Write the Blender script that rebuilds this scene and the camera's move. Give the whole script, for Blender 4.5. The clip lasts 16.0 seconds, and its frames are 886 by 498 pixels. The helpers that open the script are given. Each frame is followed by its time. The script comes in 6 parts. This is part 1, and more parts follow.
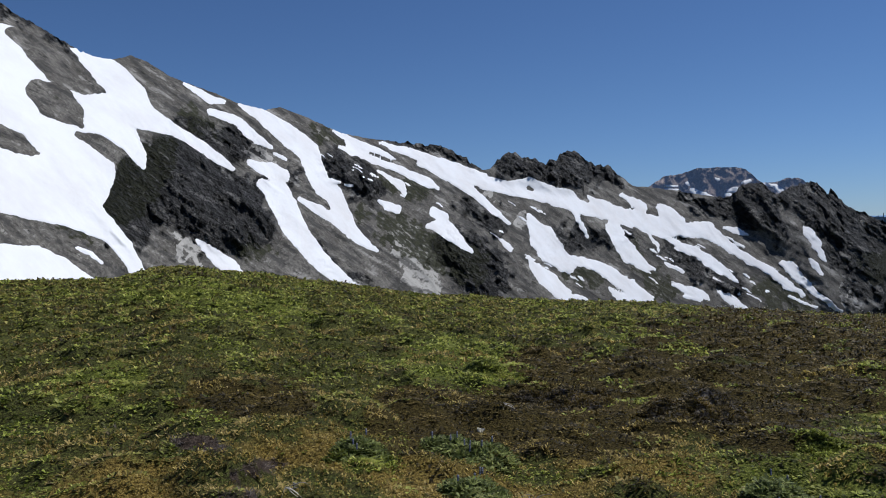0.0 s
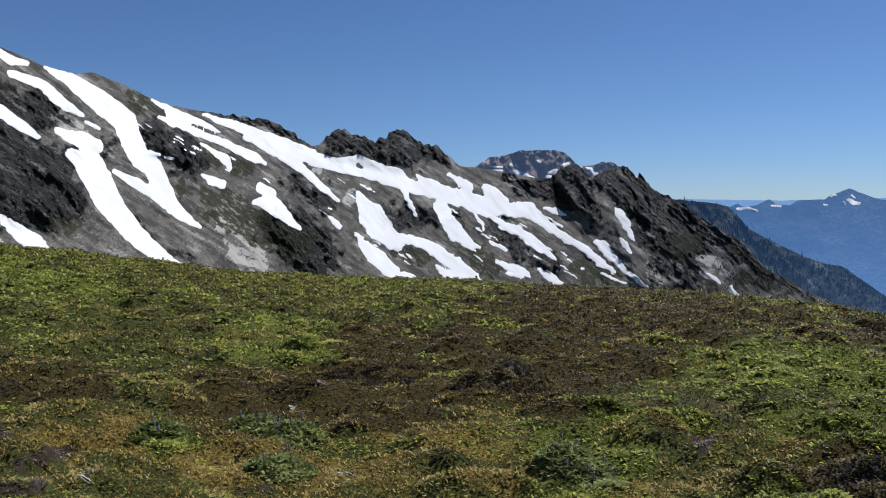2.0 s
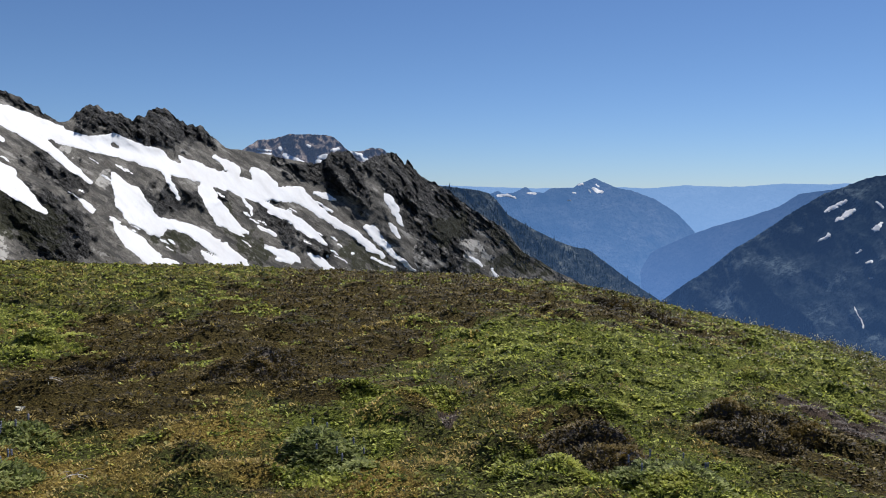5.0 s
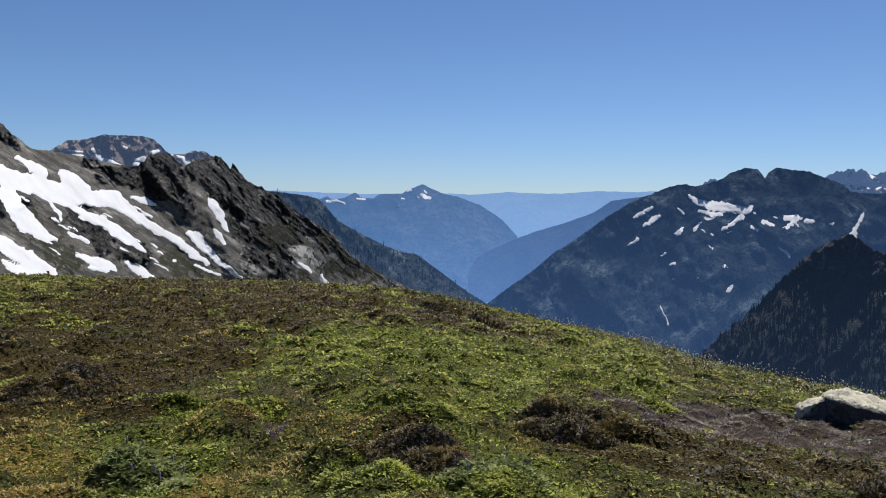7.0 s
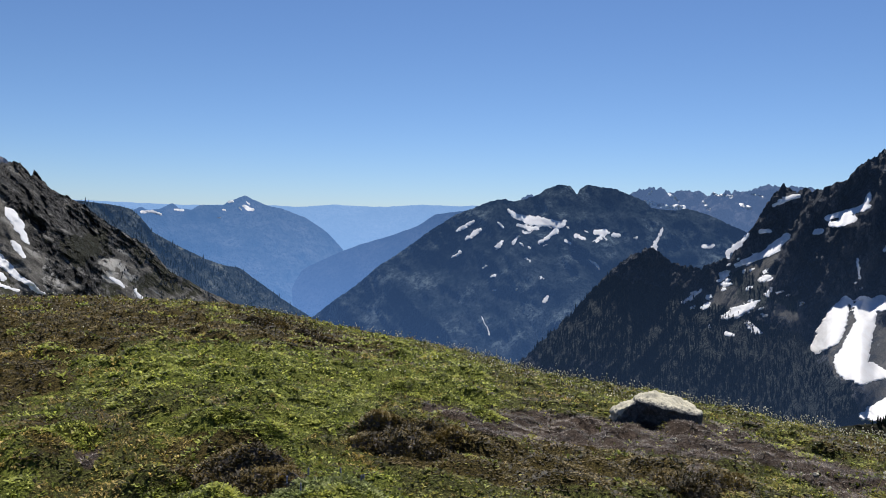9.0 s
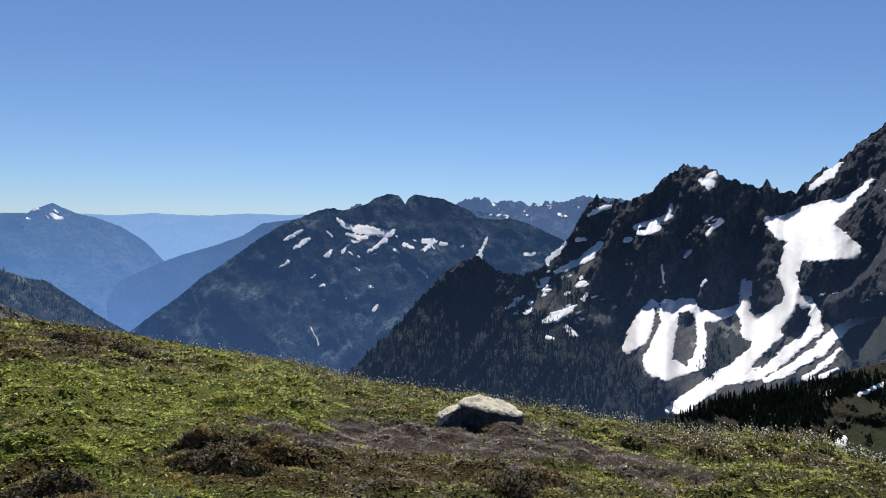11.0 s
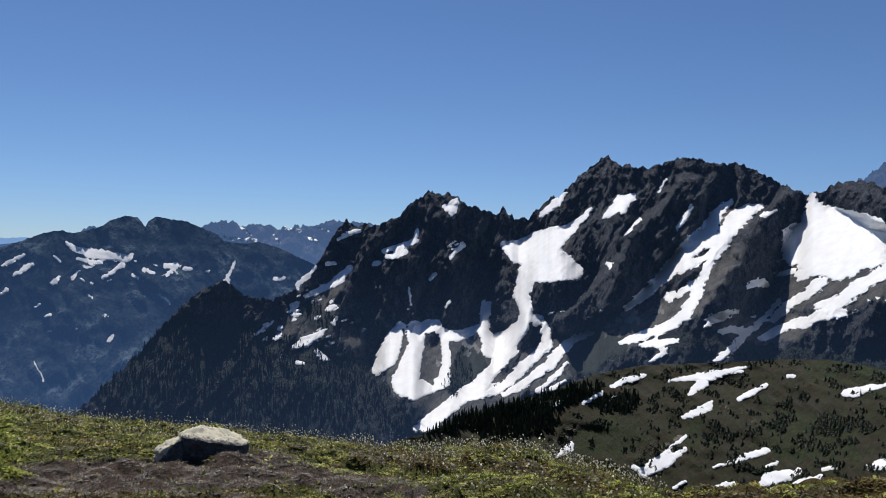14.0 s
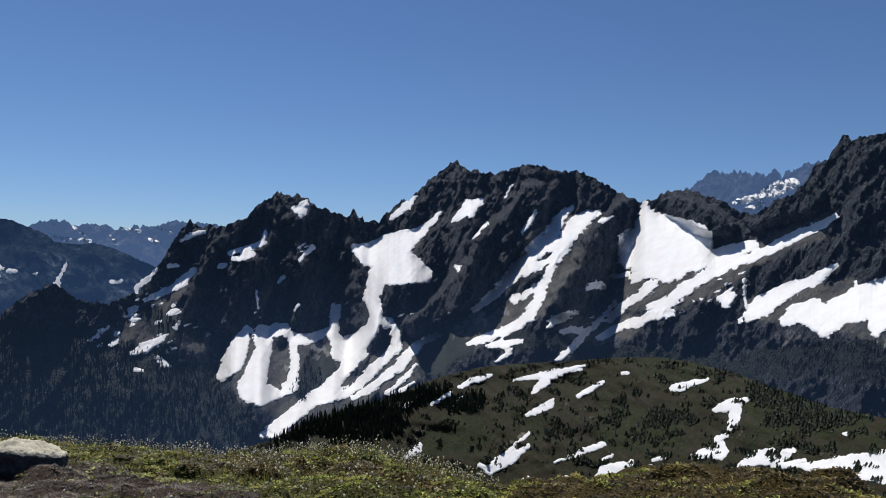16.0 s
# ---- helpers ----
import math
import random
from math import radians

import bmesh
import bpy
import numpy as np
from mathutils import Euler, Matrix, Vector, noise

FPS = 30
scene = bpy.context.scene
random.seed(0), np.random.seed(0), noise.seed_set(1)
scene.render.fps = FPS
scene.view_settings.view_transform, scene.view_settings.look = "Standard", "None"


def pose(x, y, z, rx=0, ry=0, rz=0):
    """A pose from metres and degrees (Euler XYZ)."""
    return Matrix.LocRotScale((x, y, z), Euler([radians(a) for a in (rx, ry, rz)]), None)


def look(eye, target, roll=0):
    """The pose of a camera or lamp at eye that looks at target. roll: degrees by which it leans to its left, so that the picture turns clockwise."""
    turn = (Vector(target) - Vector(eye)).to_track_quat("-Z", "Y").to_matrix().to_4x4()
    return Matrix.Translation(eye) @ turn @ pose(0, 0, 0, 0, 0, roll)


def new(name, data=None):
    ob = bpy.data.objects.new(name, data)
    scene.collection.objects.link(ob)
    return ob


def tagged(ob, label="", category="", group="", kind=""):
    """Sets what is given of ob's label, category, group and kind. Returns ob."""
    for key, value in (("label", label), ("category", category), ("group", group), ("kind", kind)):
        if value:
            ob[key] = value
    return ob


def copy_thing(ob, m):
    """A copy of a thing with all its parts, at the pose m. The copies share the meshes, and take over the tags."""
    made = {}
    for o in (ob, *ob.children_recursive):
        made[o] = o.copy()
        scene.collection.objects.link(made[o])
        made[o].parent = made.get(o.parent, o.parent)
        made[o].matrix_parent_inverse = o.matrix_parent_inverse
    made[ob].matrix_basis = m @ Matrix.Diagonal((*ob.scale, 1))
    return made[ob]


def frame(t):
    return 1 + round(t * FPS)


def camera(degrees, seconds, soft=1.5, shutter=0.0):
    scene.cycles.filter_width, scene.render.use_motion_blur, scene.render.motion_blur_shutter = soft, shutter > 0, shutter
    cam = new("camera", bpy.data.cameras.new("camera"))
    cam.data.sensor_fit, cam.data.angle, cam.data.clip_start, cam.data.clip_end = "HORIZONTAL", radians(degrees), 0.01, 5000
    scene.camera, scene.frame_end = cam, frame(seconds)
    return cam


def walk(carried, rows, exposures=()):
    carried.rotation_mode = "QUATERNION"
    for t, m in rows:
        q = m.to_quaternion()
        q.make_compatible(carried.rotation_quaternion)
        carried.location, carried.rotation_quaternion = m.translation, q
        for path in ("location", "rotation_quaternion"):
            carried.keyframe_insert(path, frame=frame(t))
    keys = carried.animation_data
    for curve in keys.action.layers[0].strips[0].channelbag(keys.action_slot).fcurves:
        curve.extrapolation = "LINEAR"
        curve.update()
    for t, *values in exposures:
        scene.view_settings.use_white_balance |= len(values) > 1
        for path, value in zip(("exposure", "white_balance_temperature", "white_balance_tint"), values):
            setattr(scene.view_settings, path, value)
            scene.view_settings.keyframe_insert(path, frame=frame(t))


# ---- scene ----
cam = camera(56.60, 16.0, soft=0.95)
PATH = [
    (0.0, pose(-0.288, 0.098, 1.600, 88.91, 1.03, -0.00)),
    (0.5, pose(-0.248, 0.073, 1.600, 88.32, 0.92, -2.84)),
    (1.0, pose(-0.212, 0.066, 1.600, 87.85, 0.77, -5.95)),
    (1.5, pose(-0.183, 0.055, 1.600, 87.50, 0.56, -8.89)),
    (2.0, pose(-0.160, 0.038, 1.600, 87.22, 0.26, -11.84)),
    (2.5, pose(-0.137, 0.022, 1.600, 86.94, 0.12, -14.44)),
    (3.0, pose(-0.108, 0.019, 1.600, 86.67, -0.06, -16.95)),
    (3.5, pose(-0.075, 0.008, 1.600, 86.45, -0.18, -19.60)),
    (6.0, pose(-0.010, -0.011, 1.600, 86.28, -0.46, -33.36)),
    (6.5, pose(0.002, -0.004, 1.600, 86.41, -0.51, -36.36)),
    (7.0, pose(-0.000, 0.000, 1.600, 86.69, -0.67, -39.53)),
    (7.5, pose(-0.009, 0.003, 1.600, 87.02, -0.90, -42.50)),
    (8.0, pose(-0.007, 0.029, 1.600, 87.34, -1.05, -45.55)),
    (8.5, pose(-0.007, 0.053, 1.600, 87.57, -1.18, -48.60)),
    (9.0, pose(-0.010, 0.064, 1.600, 87.78, -1.22, -51.63)),
    (11.5, pose(0.007, 0.007, 1.600, 88.91, -1.28, -66.31)),
    (12.0, pose(0.007, -0.050, 1.600, 89.20, -1.39, -69.10)),
    (12.5, pose(0.007, -0.100, 1.600, 89.60, -1.39, -72.06)),
    (13.0, pose(0.014, -0.148, 1.600, 90.02, -1.26, -75.08)),
    (13.5, pose(0.054, -0.200, 1.600, 90.39, -1.14, -78.01)),
    (14.0, pose(0.075, -0.247, 1.600, 90.68, -1.07, -80.76)),
    (14.5, pose(0.072, -0.293, 1.600, 90.85, -1.04, -83.31)),
    (15.0, pose(0.049, -0.336, 1.600, 90.95, -1.01, -85.89)),
    (15.5, pose(0.024, -0.382, 1.600, 91.02, -1.10, -88.52)),
    (16.0, pose(0.005, -0.421, 1.600, 91.08, -1.25, -91.16)),
]
EXPOSURES = [(0.0, -0.36, 5930, 10), (1.5, -0.15, 6000, 10), (3.5, 0.02, 6200, 10), (7.0, 0.06, 6420, 10), (9.0, 0.18, 6450, 10), (12.5, 0.17, 6450, 10), (14.0, -0.06, 6350, 10), (16.0, -0.17, 6350, 10)]
walk(cam, PATH, EXPOSURES)
EYE = 1.6

# ---- daylight ----
SUN_BEARING, SUN_HEIGHT = 64.0, 55.0
world = bpy.data.worlds.new("world")
scene.world = world
world.use_nodes = True
sky = world.node_tree.nodes.new("ShaderNodeTexSky")
sky.sky_type, sky.sun_disc = "NISHITA", False
sky.sun_elevation, sky.sun_rotation = radians(SUN_HEIGHT), radians(SUN_BEARING)
sky.altitude, sky.air_density, sky.dust_density, sky.ozone_density = 2000, 1.0, 0.28, 3.4
way = world.node_tree.nodes.new("ShaderNodeTexCoord")
up = world.node_tree.nodes.new("ShaderNodeSeparateXYZ")
rise = world.node_tree.nodes.new("ShaderNodeMapRange")
rise.inputs["From Min"].default_value, rise.inputs["From Max"].default_value = 0.0, 0.16
hue = world.node_tree.nodes.new("ShaderNodeMix")
hue.data_type = "RGBA"
hue.inputs[6].default_value, hue.inputs[7].default_value = (0.79, 0.945, 1.235, 1), (0.82, 0.96, 1.16, 1)
tint = world.node_tree.nodes.new("ShaderNodeMix")
tint.data_type, tint.blend_type = "RGBA", "MULTIPLY"
tint.inputs[0].default_value = 1.0
for a_, b_ in ((way.outputs["Generated"], up.inputs[0]), (up.outputs["Z"], rise.inputs["Value"]), (rise.outputs["Result"], hue.inputs[0]), (hue.outputs[2], tint.inputs[7])):
    world.node_tree.links.new(a_, b_)
world.node_tree.links.new(sky.outputs["Color"], tint.inputs[6])
world.node_tree.nodes["Background"].inputs["Strength"].default_value = 0.07
world.node_tree.links.new(tint.outputs[2], world.node_tree.nodes["Background"].inputs["Color"])
sun = new("sun", bpy.data.lights.new("sun", "SUN"))
sun.data.energy, sun.data.angle, sun.data.color = 5.0, radians(0.5), (1.0, 0.95, 0.88)
sb, sh = radians(SUN_BEARING), radians(SUN_HEIGHT)
sun.matrix_world = look((900 * math.sin(sb), 900 * math.cos(sb), 1100), (0, 0, 1100 - 900 * math.tan(sh)))


# ---- noise and shape arithmetic ----
def lattice(ix, iy, seed):
    h = (ix.astype(np.int64) * 374761393 + iy.astype(np.int64) * 668265263 + seed * 974711) & 0xFFFFFFFF
    h = ((h ^ (h >> 13)) * 1274126177) & 0xFFFFFFFF
    return (h ^ (h >> 16)) & 0xFFFF


def perlin(x, y, seed=0):
    x, y = np.broadcast_arrays(np.asarray(x, float), np.asarray(y, float))
    ix, iy = np.floor(x), np.floor(y)
    fx, fy = x - ix, y - iy
    u, v = fx ** 3 * (fx * (fx * 6 - 15) + 10), fy ** 3 * (fy * (fy * 6 - 15) + 10)
    total = 0
    for dx in (0, 1):
        for dy in (0, 1):
            a = lattice(ix + dx, iy + dy, seed) * (2 * np.pi / 65536)
            w = (u if dx else 1 - u) * (v if dy else 1 - v)
            total = total + w * (np.cos(a) * (fx - dx) + np.sin(a) * (fy - dy))
    return total * 1.5


def fbm(x, y, octaves=4, seed=0, gain=0.5):
    total, amp = 0, 1.0
    for i in range(octaves):
        total = total + amp * perlin(x * 2 ** i, y * 2 ** i, seed + 17 * i)
        amp *= gain
    return total


def ridged(x, y, octaves=4, seed=0, gain=0.5):
    total, amp = 0, 1.0
    for i in range(octaves):
        total = total + amp * (0.5 - 2 * np.abs(perlin(x * 2 ** i, y * 2 ** i, seed + 17 * i)))
        amp *= gain
    return total


def cells(x, y, size, seed=0):
    """The nearest of a set of scattered centres: how far, how much farther the next one is, where it lies, and a number of its own."""
    x, y = np.broadcast_arrays(np.asarray(x, float), np.asarray(y, float))
    ix, iy = np.floor(x / size), np.floor(y / size)
    best, second = np.full(x.shape, 1e9), np.full(x.shape, 1e9)
    bx, by, bid = np.zeros(x.shape), np.zeros(x.shape), np.zeros(x.shape)
    for dx in (-1, 0, 1):
        for dy in (-1, 0, 1):
            jx, jy = ix + dx, iy + dy
            cx = (jx + lattice(jx, jy, seed) / 65536) * size
            cy = (jy + lattice(jx, jy, seed + 1) / 65536) * size
            d = np.hypot(x - cx, y - cy)
            near = d < best
            second = np.where(near, best, np.minimum(second, d))
            best, bx, by = np.where(near, d, best), np.where(near, cx, bx), np.where(near, cy, by)
            bid = np.where(near, lattice(jx, jy, seed + 2) / 65536, bid)
    return best, second - best, bx, by, bid


def step(lo, hi, x):
    t = np.clip((x - lo) / (hi - lo), 0, 1)
    return t * t * (3 - 2 * t)


def strokes(az, el, lines):
    """How far inside (degrees, negative outside) a set of tapered strokes; strokes of negative width cut away."""
    inside, cut = np.full(np.shape(az), -9.0), np.full(np.shape(az), -9.0)
    for line in lines:
        nodes = line if len(line) > 1 else [line[0], (line[0][0] + 0.01, line[0][1], line[0][2])]
        neg = nodes[0][2] < 0
        for (ax, ay, aw), (bx, by, bw) in zip(nodes, nodes[1:]):
            dx, dy = bx - ax, by - ay
            t = np.clip(((az - ax) * dx + (el - ay) * dy) / (dx * dx + dy * dy + 1e-9), 0, 1)
            d = abs(aw) + (abs(bw) - abs(aw)) * t - np.hypot(az - ax - t * dx, el - ay - t * dy)
            if neg:
                cut = np.maximum(cut, d)
            else:
                inside = np.maximum(inside, d)
    return np.minimum(inside, -cut)


def grid_faces(nu, nv, keep=None):
    i = np.arange(nu * nv).reshape(nu, nv)
    q = np.stack([i[:-1, :-1], i[1:, :-1], i[1:, 1:], i[:-1, 1:]], -1)
    return q.reshape(-1, 4) if keep is None else q[keep]


def mesh_from(name, co, faces, smooth=True, attrs=None, mats=()):
    """A mesh from arrays; faces all have the same number of corners."""
    me = bpy.data.meshes.new(name)
    n = faces.shape[1]
    me.vertices.add(len(co))
    me.vertices.foreach_set("co", np.ascontiguousarray(co, np.float32).ravel())
    me.loops.add(faces.size)
    me.loops.foreach_set("vertex_index", np.ascontiguousarray(faces, np.int32).ravel())
    me.polygons.add(len(faces))
    me.polygons.foreach_set("loop_start", np.arange(0, faces.size, n, dtype=np.int32))
    me.polygons.foreach_set("use_smooth", np.full(len(faces), smooth))
    for key, values in (attrs or {}).items():
        at = me.attributes.new(key, "FLOAT", "POINT")
        at.data.foreach_set("value", np.ascontiguousarray(values, np.float32).ravel())
    for m in mats:
        me.materials.append(m)
    me.update(calc_edges=True)
    me.validate()
    return me


def compact(co, faces, attrs=None):
    used = np.unique(faces)
    back = np.full(len(co), -1)
    back[used] = np.arange(len(used))
    return co[used], back[faces], {k: v[used] for k, v in (attrs or {}).items()}


# ---- materials ----
def node_material(name):
    m = bpy.data.materials.new(name)
    m.use_nodes = True
    t = m.node_tree
    return m, t, t.nodes["Principled BSDF"]


def add(t, kind, **sockets):
    n = t.nodes.new(kind)
    for k, v in sockets.items():
        if k in n.inputs:
            n.inputs[k].default_value = v
    return n


def noise_node(t, scale, detail=6.0, rough=0.6, stretch=(1, 1, 1), turn=(0, 0, 0)):
    tc = t.nodes.new("ShaderNodeTexCoord")
    mp = t.nodes.new("ShaderNodeMapping")
    mp.inputs["Scale"].default_value = stretch
    mp.inputs["Rotation"].default_value = [radians(a) for a in turn]
    n = t.nodes.new("ShaderNodeTexNoise")
    n.inputs["Scale"].default_value, n.inputs["Detail"].default_value, n.inputs["Roughness"].default_value = scale, detail, rough
    t.links.new(tc.outputs["Object"], mp.inputs["Vector"])
    t.links.new(mp.outputs["Vector"], n.inputs["Vector"])
    return n.outputs["Fac"]


def ramp(t, source, *stops):
    r = t.nodes.new("ShaderNodeValToRGB")
    e = r.color_ramp.elements
    while len(e) < len(stops):
        e.new(0.5)
    for el_, (p, c) in zip(e, stops):
        el_.position = p
        el_.color = (*c, 1) if not isinstance(c, (int, float)) else (c, c, c, 1)
    t.links.new(source, r.inputs["Fac"])
    return r.outputs["Color"]


def blend(t, fac, a, b, mode="MIX"):
    n = t.nodes.new("ShaderNodeMix")
    n.data_type, n.blend_type = "RGBA", mode
    for sock, val in ((n.inputs[0], fac), (n.inputs[6], a), (n.inputs[7], b)):
        if isinstance(val, (int, float)):
            sock.default_value = val
        elif isinstance(val, tuple):
            sock.default_value = (*val, 1)
        else:
            t.links.new(val, sock)
    return n.outputs[2]


def attribute(t, name):
    n = t.nodes.new("ShaderNodeAttribute")
    n.attribute_name = name
    return n.outputs["Fac"]


def maths(t, op, a, b):
    n = t.nodes.new("ShaderNodeMath")
    n.operation = op
    for sock, val in ((n.inputs[0], a), (n.inputs[1], b)):
        if isinstance(val, (int, float)):
            sock.default_value = val
        else:
            t.links.new(val, sock)
    return n.outputs[0]


def bump(t, height, strength, distance, into):
    b = t.nodes.new("ShaderNodeBump")
    b.inputs["Strength"].default_value, b.inputs["Distance"].default_value = strength, distance
    t.links.new(height, b.inputs["Height"])
    t.links.new(b.outputs["Normal"], into.inputs["Normal"])
    return b


def haze_glow(t, b, haze):
    """Haze painted onto a far surface as emission, stronger towards the valley floor."""
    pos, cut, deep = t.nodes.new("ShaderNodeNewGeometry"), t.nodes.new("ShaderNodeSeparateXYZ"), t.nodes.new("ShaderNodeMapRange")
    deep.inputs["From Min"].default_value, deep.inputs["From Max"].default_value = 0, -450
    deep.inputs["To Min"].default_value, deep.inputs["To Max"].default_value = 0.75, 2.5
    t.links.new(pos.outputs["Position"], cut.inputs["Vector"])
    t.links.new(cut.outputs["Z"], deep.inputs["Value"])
    b.inputs["Emission Color"].default_value = (*haze, 1)
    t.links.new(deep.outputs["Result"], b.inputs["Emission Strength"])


def rock_material(name, cliff_dark, cliff_light, scree_dark, scree_light, plants, size=1.0, pale=(0.34, 0.32, 0.29), bands=0.6, crack=0.5, deep=1.0, cover=1.0, haze=None, strata=0.8):
    """Mountain rock: dark cliffs, grey scree and patches of low plants, by the mesh's own zones."""
    m, t, b = node_material(name)
    big = noise_node(t, 0.02 / size, 8, 0.65)
    fine = noise_node(t, 0.25 / size, 8, 0.7)
    streak = noise_node(t, 0.06 / size, 6, 0.6, (1, 1, 0.25))
    tc = t.nodes.new("ShaderNodeTexCoord")
    wob = t.nodes.new("ShaderNodeTexNoise")
    wob.inputs["Scale"].default_value, wob.inputs["Detail"].default_value = 0.05 / size, 4
    t.links.new(tc.outputs["Object"], wob.inputs["Vector"])
    shift = t.nodes.new("ShaderNodeVectorMath")
    shift.operation, shift.inputs["Scale"].default_value = "SCALE", 26 * size
    t.links.new(wob.outputs["Color"], shift.inputs[0])
    moved = t.nodes.new("ShaderNodeVectorMath")
    t.links.new(tc.outputs["Object"], moved.inputs[0])
    t.links.new(shift.outputs["Vector"], moved.inputs[1])
    squash = t.nodes.new("ShaderNodeMapping")
    squash.inputs["Scale"].default_value = (1, 1, 0.5)
    t.links.new(moved.outputs["Vector"], squash.inputs["Vector"])
    blocks = []
    for sc in (0.045, 0.16):
        v = t.nodes.new("ShaderNodeTexVoronoi")
        v.feature = "DISTANCE_TO_EDGE"
        v.inputs["Scale"].default_value = sc / size
        t.links.new(squash.outputs["Vector"], v.inputs["Vector"])
        blocks.append(v.outputs["Distance"])
    cliff = blend(t, ramp(t, streak, (0.35, 0.0), (0.68, 1.0)), cliff_dark, cliff_light)
    cliff = blend(t, ramp(t, fine, (0.45, 0.0), (0.7, 0.8)), cliff, tuple(c * 1.6 for c in cliff_light))
    for v, amount in zip(blocks, (0.85, 0.6)):
        cliff = blend(t, ramp(t, v, (0.0, amount), (0.09, 0.0)), cliff, tuple(c * crack for c in cliff_dark))
    scree = blend(t, ramp(t, big, (0.35, 0.0), (0.65, 1.0)), scree_dark, scree_light)
    scree = blend(t, ramp(t, fine, (0.4, 0.0), (0.62, 0.7)), scree, tuple(c * 0.45 for c in scree_dark))
    scree = blend(t, ramp(t, noise_node(t, 0.4 / size, 4, 0.7), (0.56, 0.0), (0.68, 0.55)), scree, tuple(c * 1.7 for c in scree_light))
    band = attribute(t, "streak")
    bed = t.nodes.new("ShaderNodeCombineXYZ")
    t.links.new(maths(t, "MULTIPLY", attribute(t, "along"), 1.1), bed.inputs["X"])
    t.links.new(maths(t, "MULTIPLY", attribute(t, "across"), 4.6), bed.inputs["Y"])
    beds = t.nodes.new("ShaderNodeTexNoise")
    beds.inputs["Scale"].default_value, beds.inputs["Detail"].default_value, beds.inputs["Roughness"].default_value = 1.0, 7, 0.66
    t.links.new(bed.outputs["Vector"], beds.inputs["Vector"])
    layer = beds.outputs["Fac"]
    lean_ = maths(t, "MULTIPLY", maths(t, "SUBTRACT", layer, 0.5), 2.4)
    edge = maths(t, "ADD", attribute(t, "cliff"), maths(t, "MULTIPLY", maths(t, "SUBTRACT", fine, 0.5), 0.9))
    edge = maths(t, "ADD", edge, maths(t, "MULTIPLY", band, 0.45))
    col = blend(t, ramp(t, edge, (0.38, 0.0), (0.62, 1.0)), scree, cliff)
    p_edge = maths(t, "ADD", attribute(t, "pale"), maths(t, "MULTIPLY", maths(t, "SUBTRACT", fine, 0.5), 1.2))
    p_edge = maths(t, "ADD", p_edge, maths(t, "MULTIPLY", lean_, 0.5))
    col = blend(t, ramp(t, p_edge, (0.46, 0.0), (0.58, 0.85)), col, pale)
    tuft = noise_node(t, 0.12 / size, 8, 0.7)
    g_edge = maths(t, "ADD", maths(t, "MULTIPLY", attribute(t, "green"), cover), maths(t, "MULTIPLY", maths(t, "SUBTRACT", tuft, 0.5), 2.2))
    g_edge = maths(t, "SUBTRACT", g_edge, maths(t, "MULTIPLY", lean_, 0.6))
    leaf = blend(t, ramp(t, fine, (0.38, 0.0), (0.62, 1.0)), tuple(c * 0.6 for c in plants), tuple(c * 2.2 for c in plants))
    col = blend(t, ramp(t, maths(t, "ADD", maths(t, "MULTIPLY", band, 0.5), 0.5), (0.28, 0.75), (0.48, 0.0)), col, tuple(0.4 * c for c in cliff_light))
    col = blend(t, ramp(t, maths(t, "ADD", maths(t, "MULTIPLY", band, 0.5), maths(t, "MULTIPLY", fine, 0.6)), (0.52, 0.0), (0.72, bands)), col, tuple(c * 0.85 for c in pale))
    col = blend(t, ramp(t, layer, (0.33, strata), (0.43, 0.0)), col, tuple(0.45 * c for c in cliff_dark))
    col = blend(t, ramp(t, layer, (0.56, 0.0), (0.66, 0.6 * strata)), col, tuple(c * 0.5 for c in pale))
    col = blend(t, ramp(t, g_edge, (0.40, 0.0), (0.75, 0.95)), col, leaf)
    t.links.new(col, b.inputs["Base Color"])
    b.inputs["Roughness"].default_value = 0.9
    b.inputs["Specular IOR Level"].default_value = 0.2
    # haze in front of the rock, painted in as emission
    if haze:
        haze_glow(t, b, haze)
    split = noise_node(t, 0.11 / size, 5, 0.55, (1, 1, 0.45))
    height = maths(t, "ADD", fine, maths(t, "MULTIPLY", maths(t, "ABSOLUTE", maths(t, "SUBTRACT", split, 0.5), 0.0), 3.0))
    height = maths(t, "ADD", height, maths(t, "MULTIPLY", layer, 2.5))
    for v, amount in zip(blocks, (3.0, 1.6)):
        height = maths(t, "ADD", height, maths(t, "MULTIPLY", maths(t, "MINIMUM", v, 0.22), amount))
    b_ = bump(t, height, 1.0, 5.0 * size * deep, b)
    t.links.new(maths(t, "ADD", maths(t, "MULTIPLY", attribute(t, "cliff"), 0.8), 0.2), b_.inputs["Strength"])
    return m


SLOPE_ROCK = rock_material("slope_rock", (0.026, 0.026, 0.027), (0.110, 0.106, 0.100), (0.090, 0.083, 0.071), (0.200, 0.186, 0.163), (0.018, 0.019, 0.008), 0.6, deep=1.5, pale=(0.46, 0.44, 0.40), cover=0.8, strata=0.9)
# last colour of the range rock: painted haze, given off as emission
RANGE_ROCK = rock_material("range_rock", (0.018, 0.023, 0.032), (0.066, 0.074, 0.092), (0.060, 0.057, 0.050), (0.110, 0.104, 0.092), (0.006, 0.010, 0.008), 1.3, pale=(0.17, 0.17, 0.17), bands=0.10, crack=0.5, deep=1.2, cover=2.2, haze=(0.0052, 0.0098, 0.0200), strata=0.8)
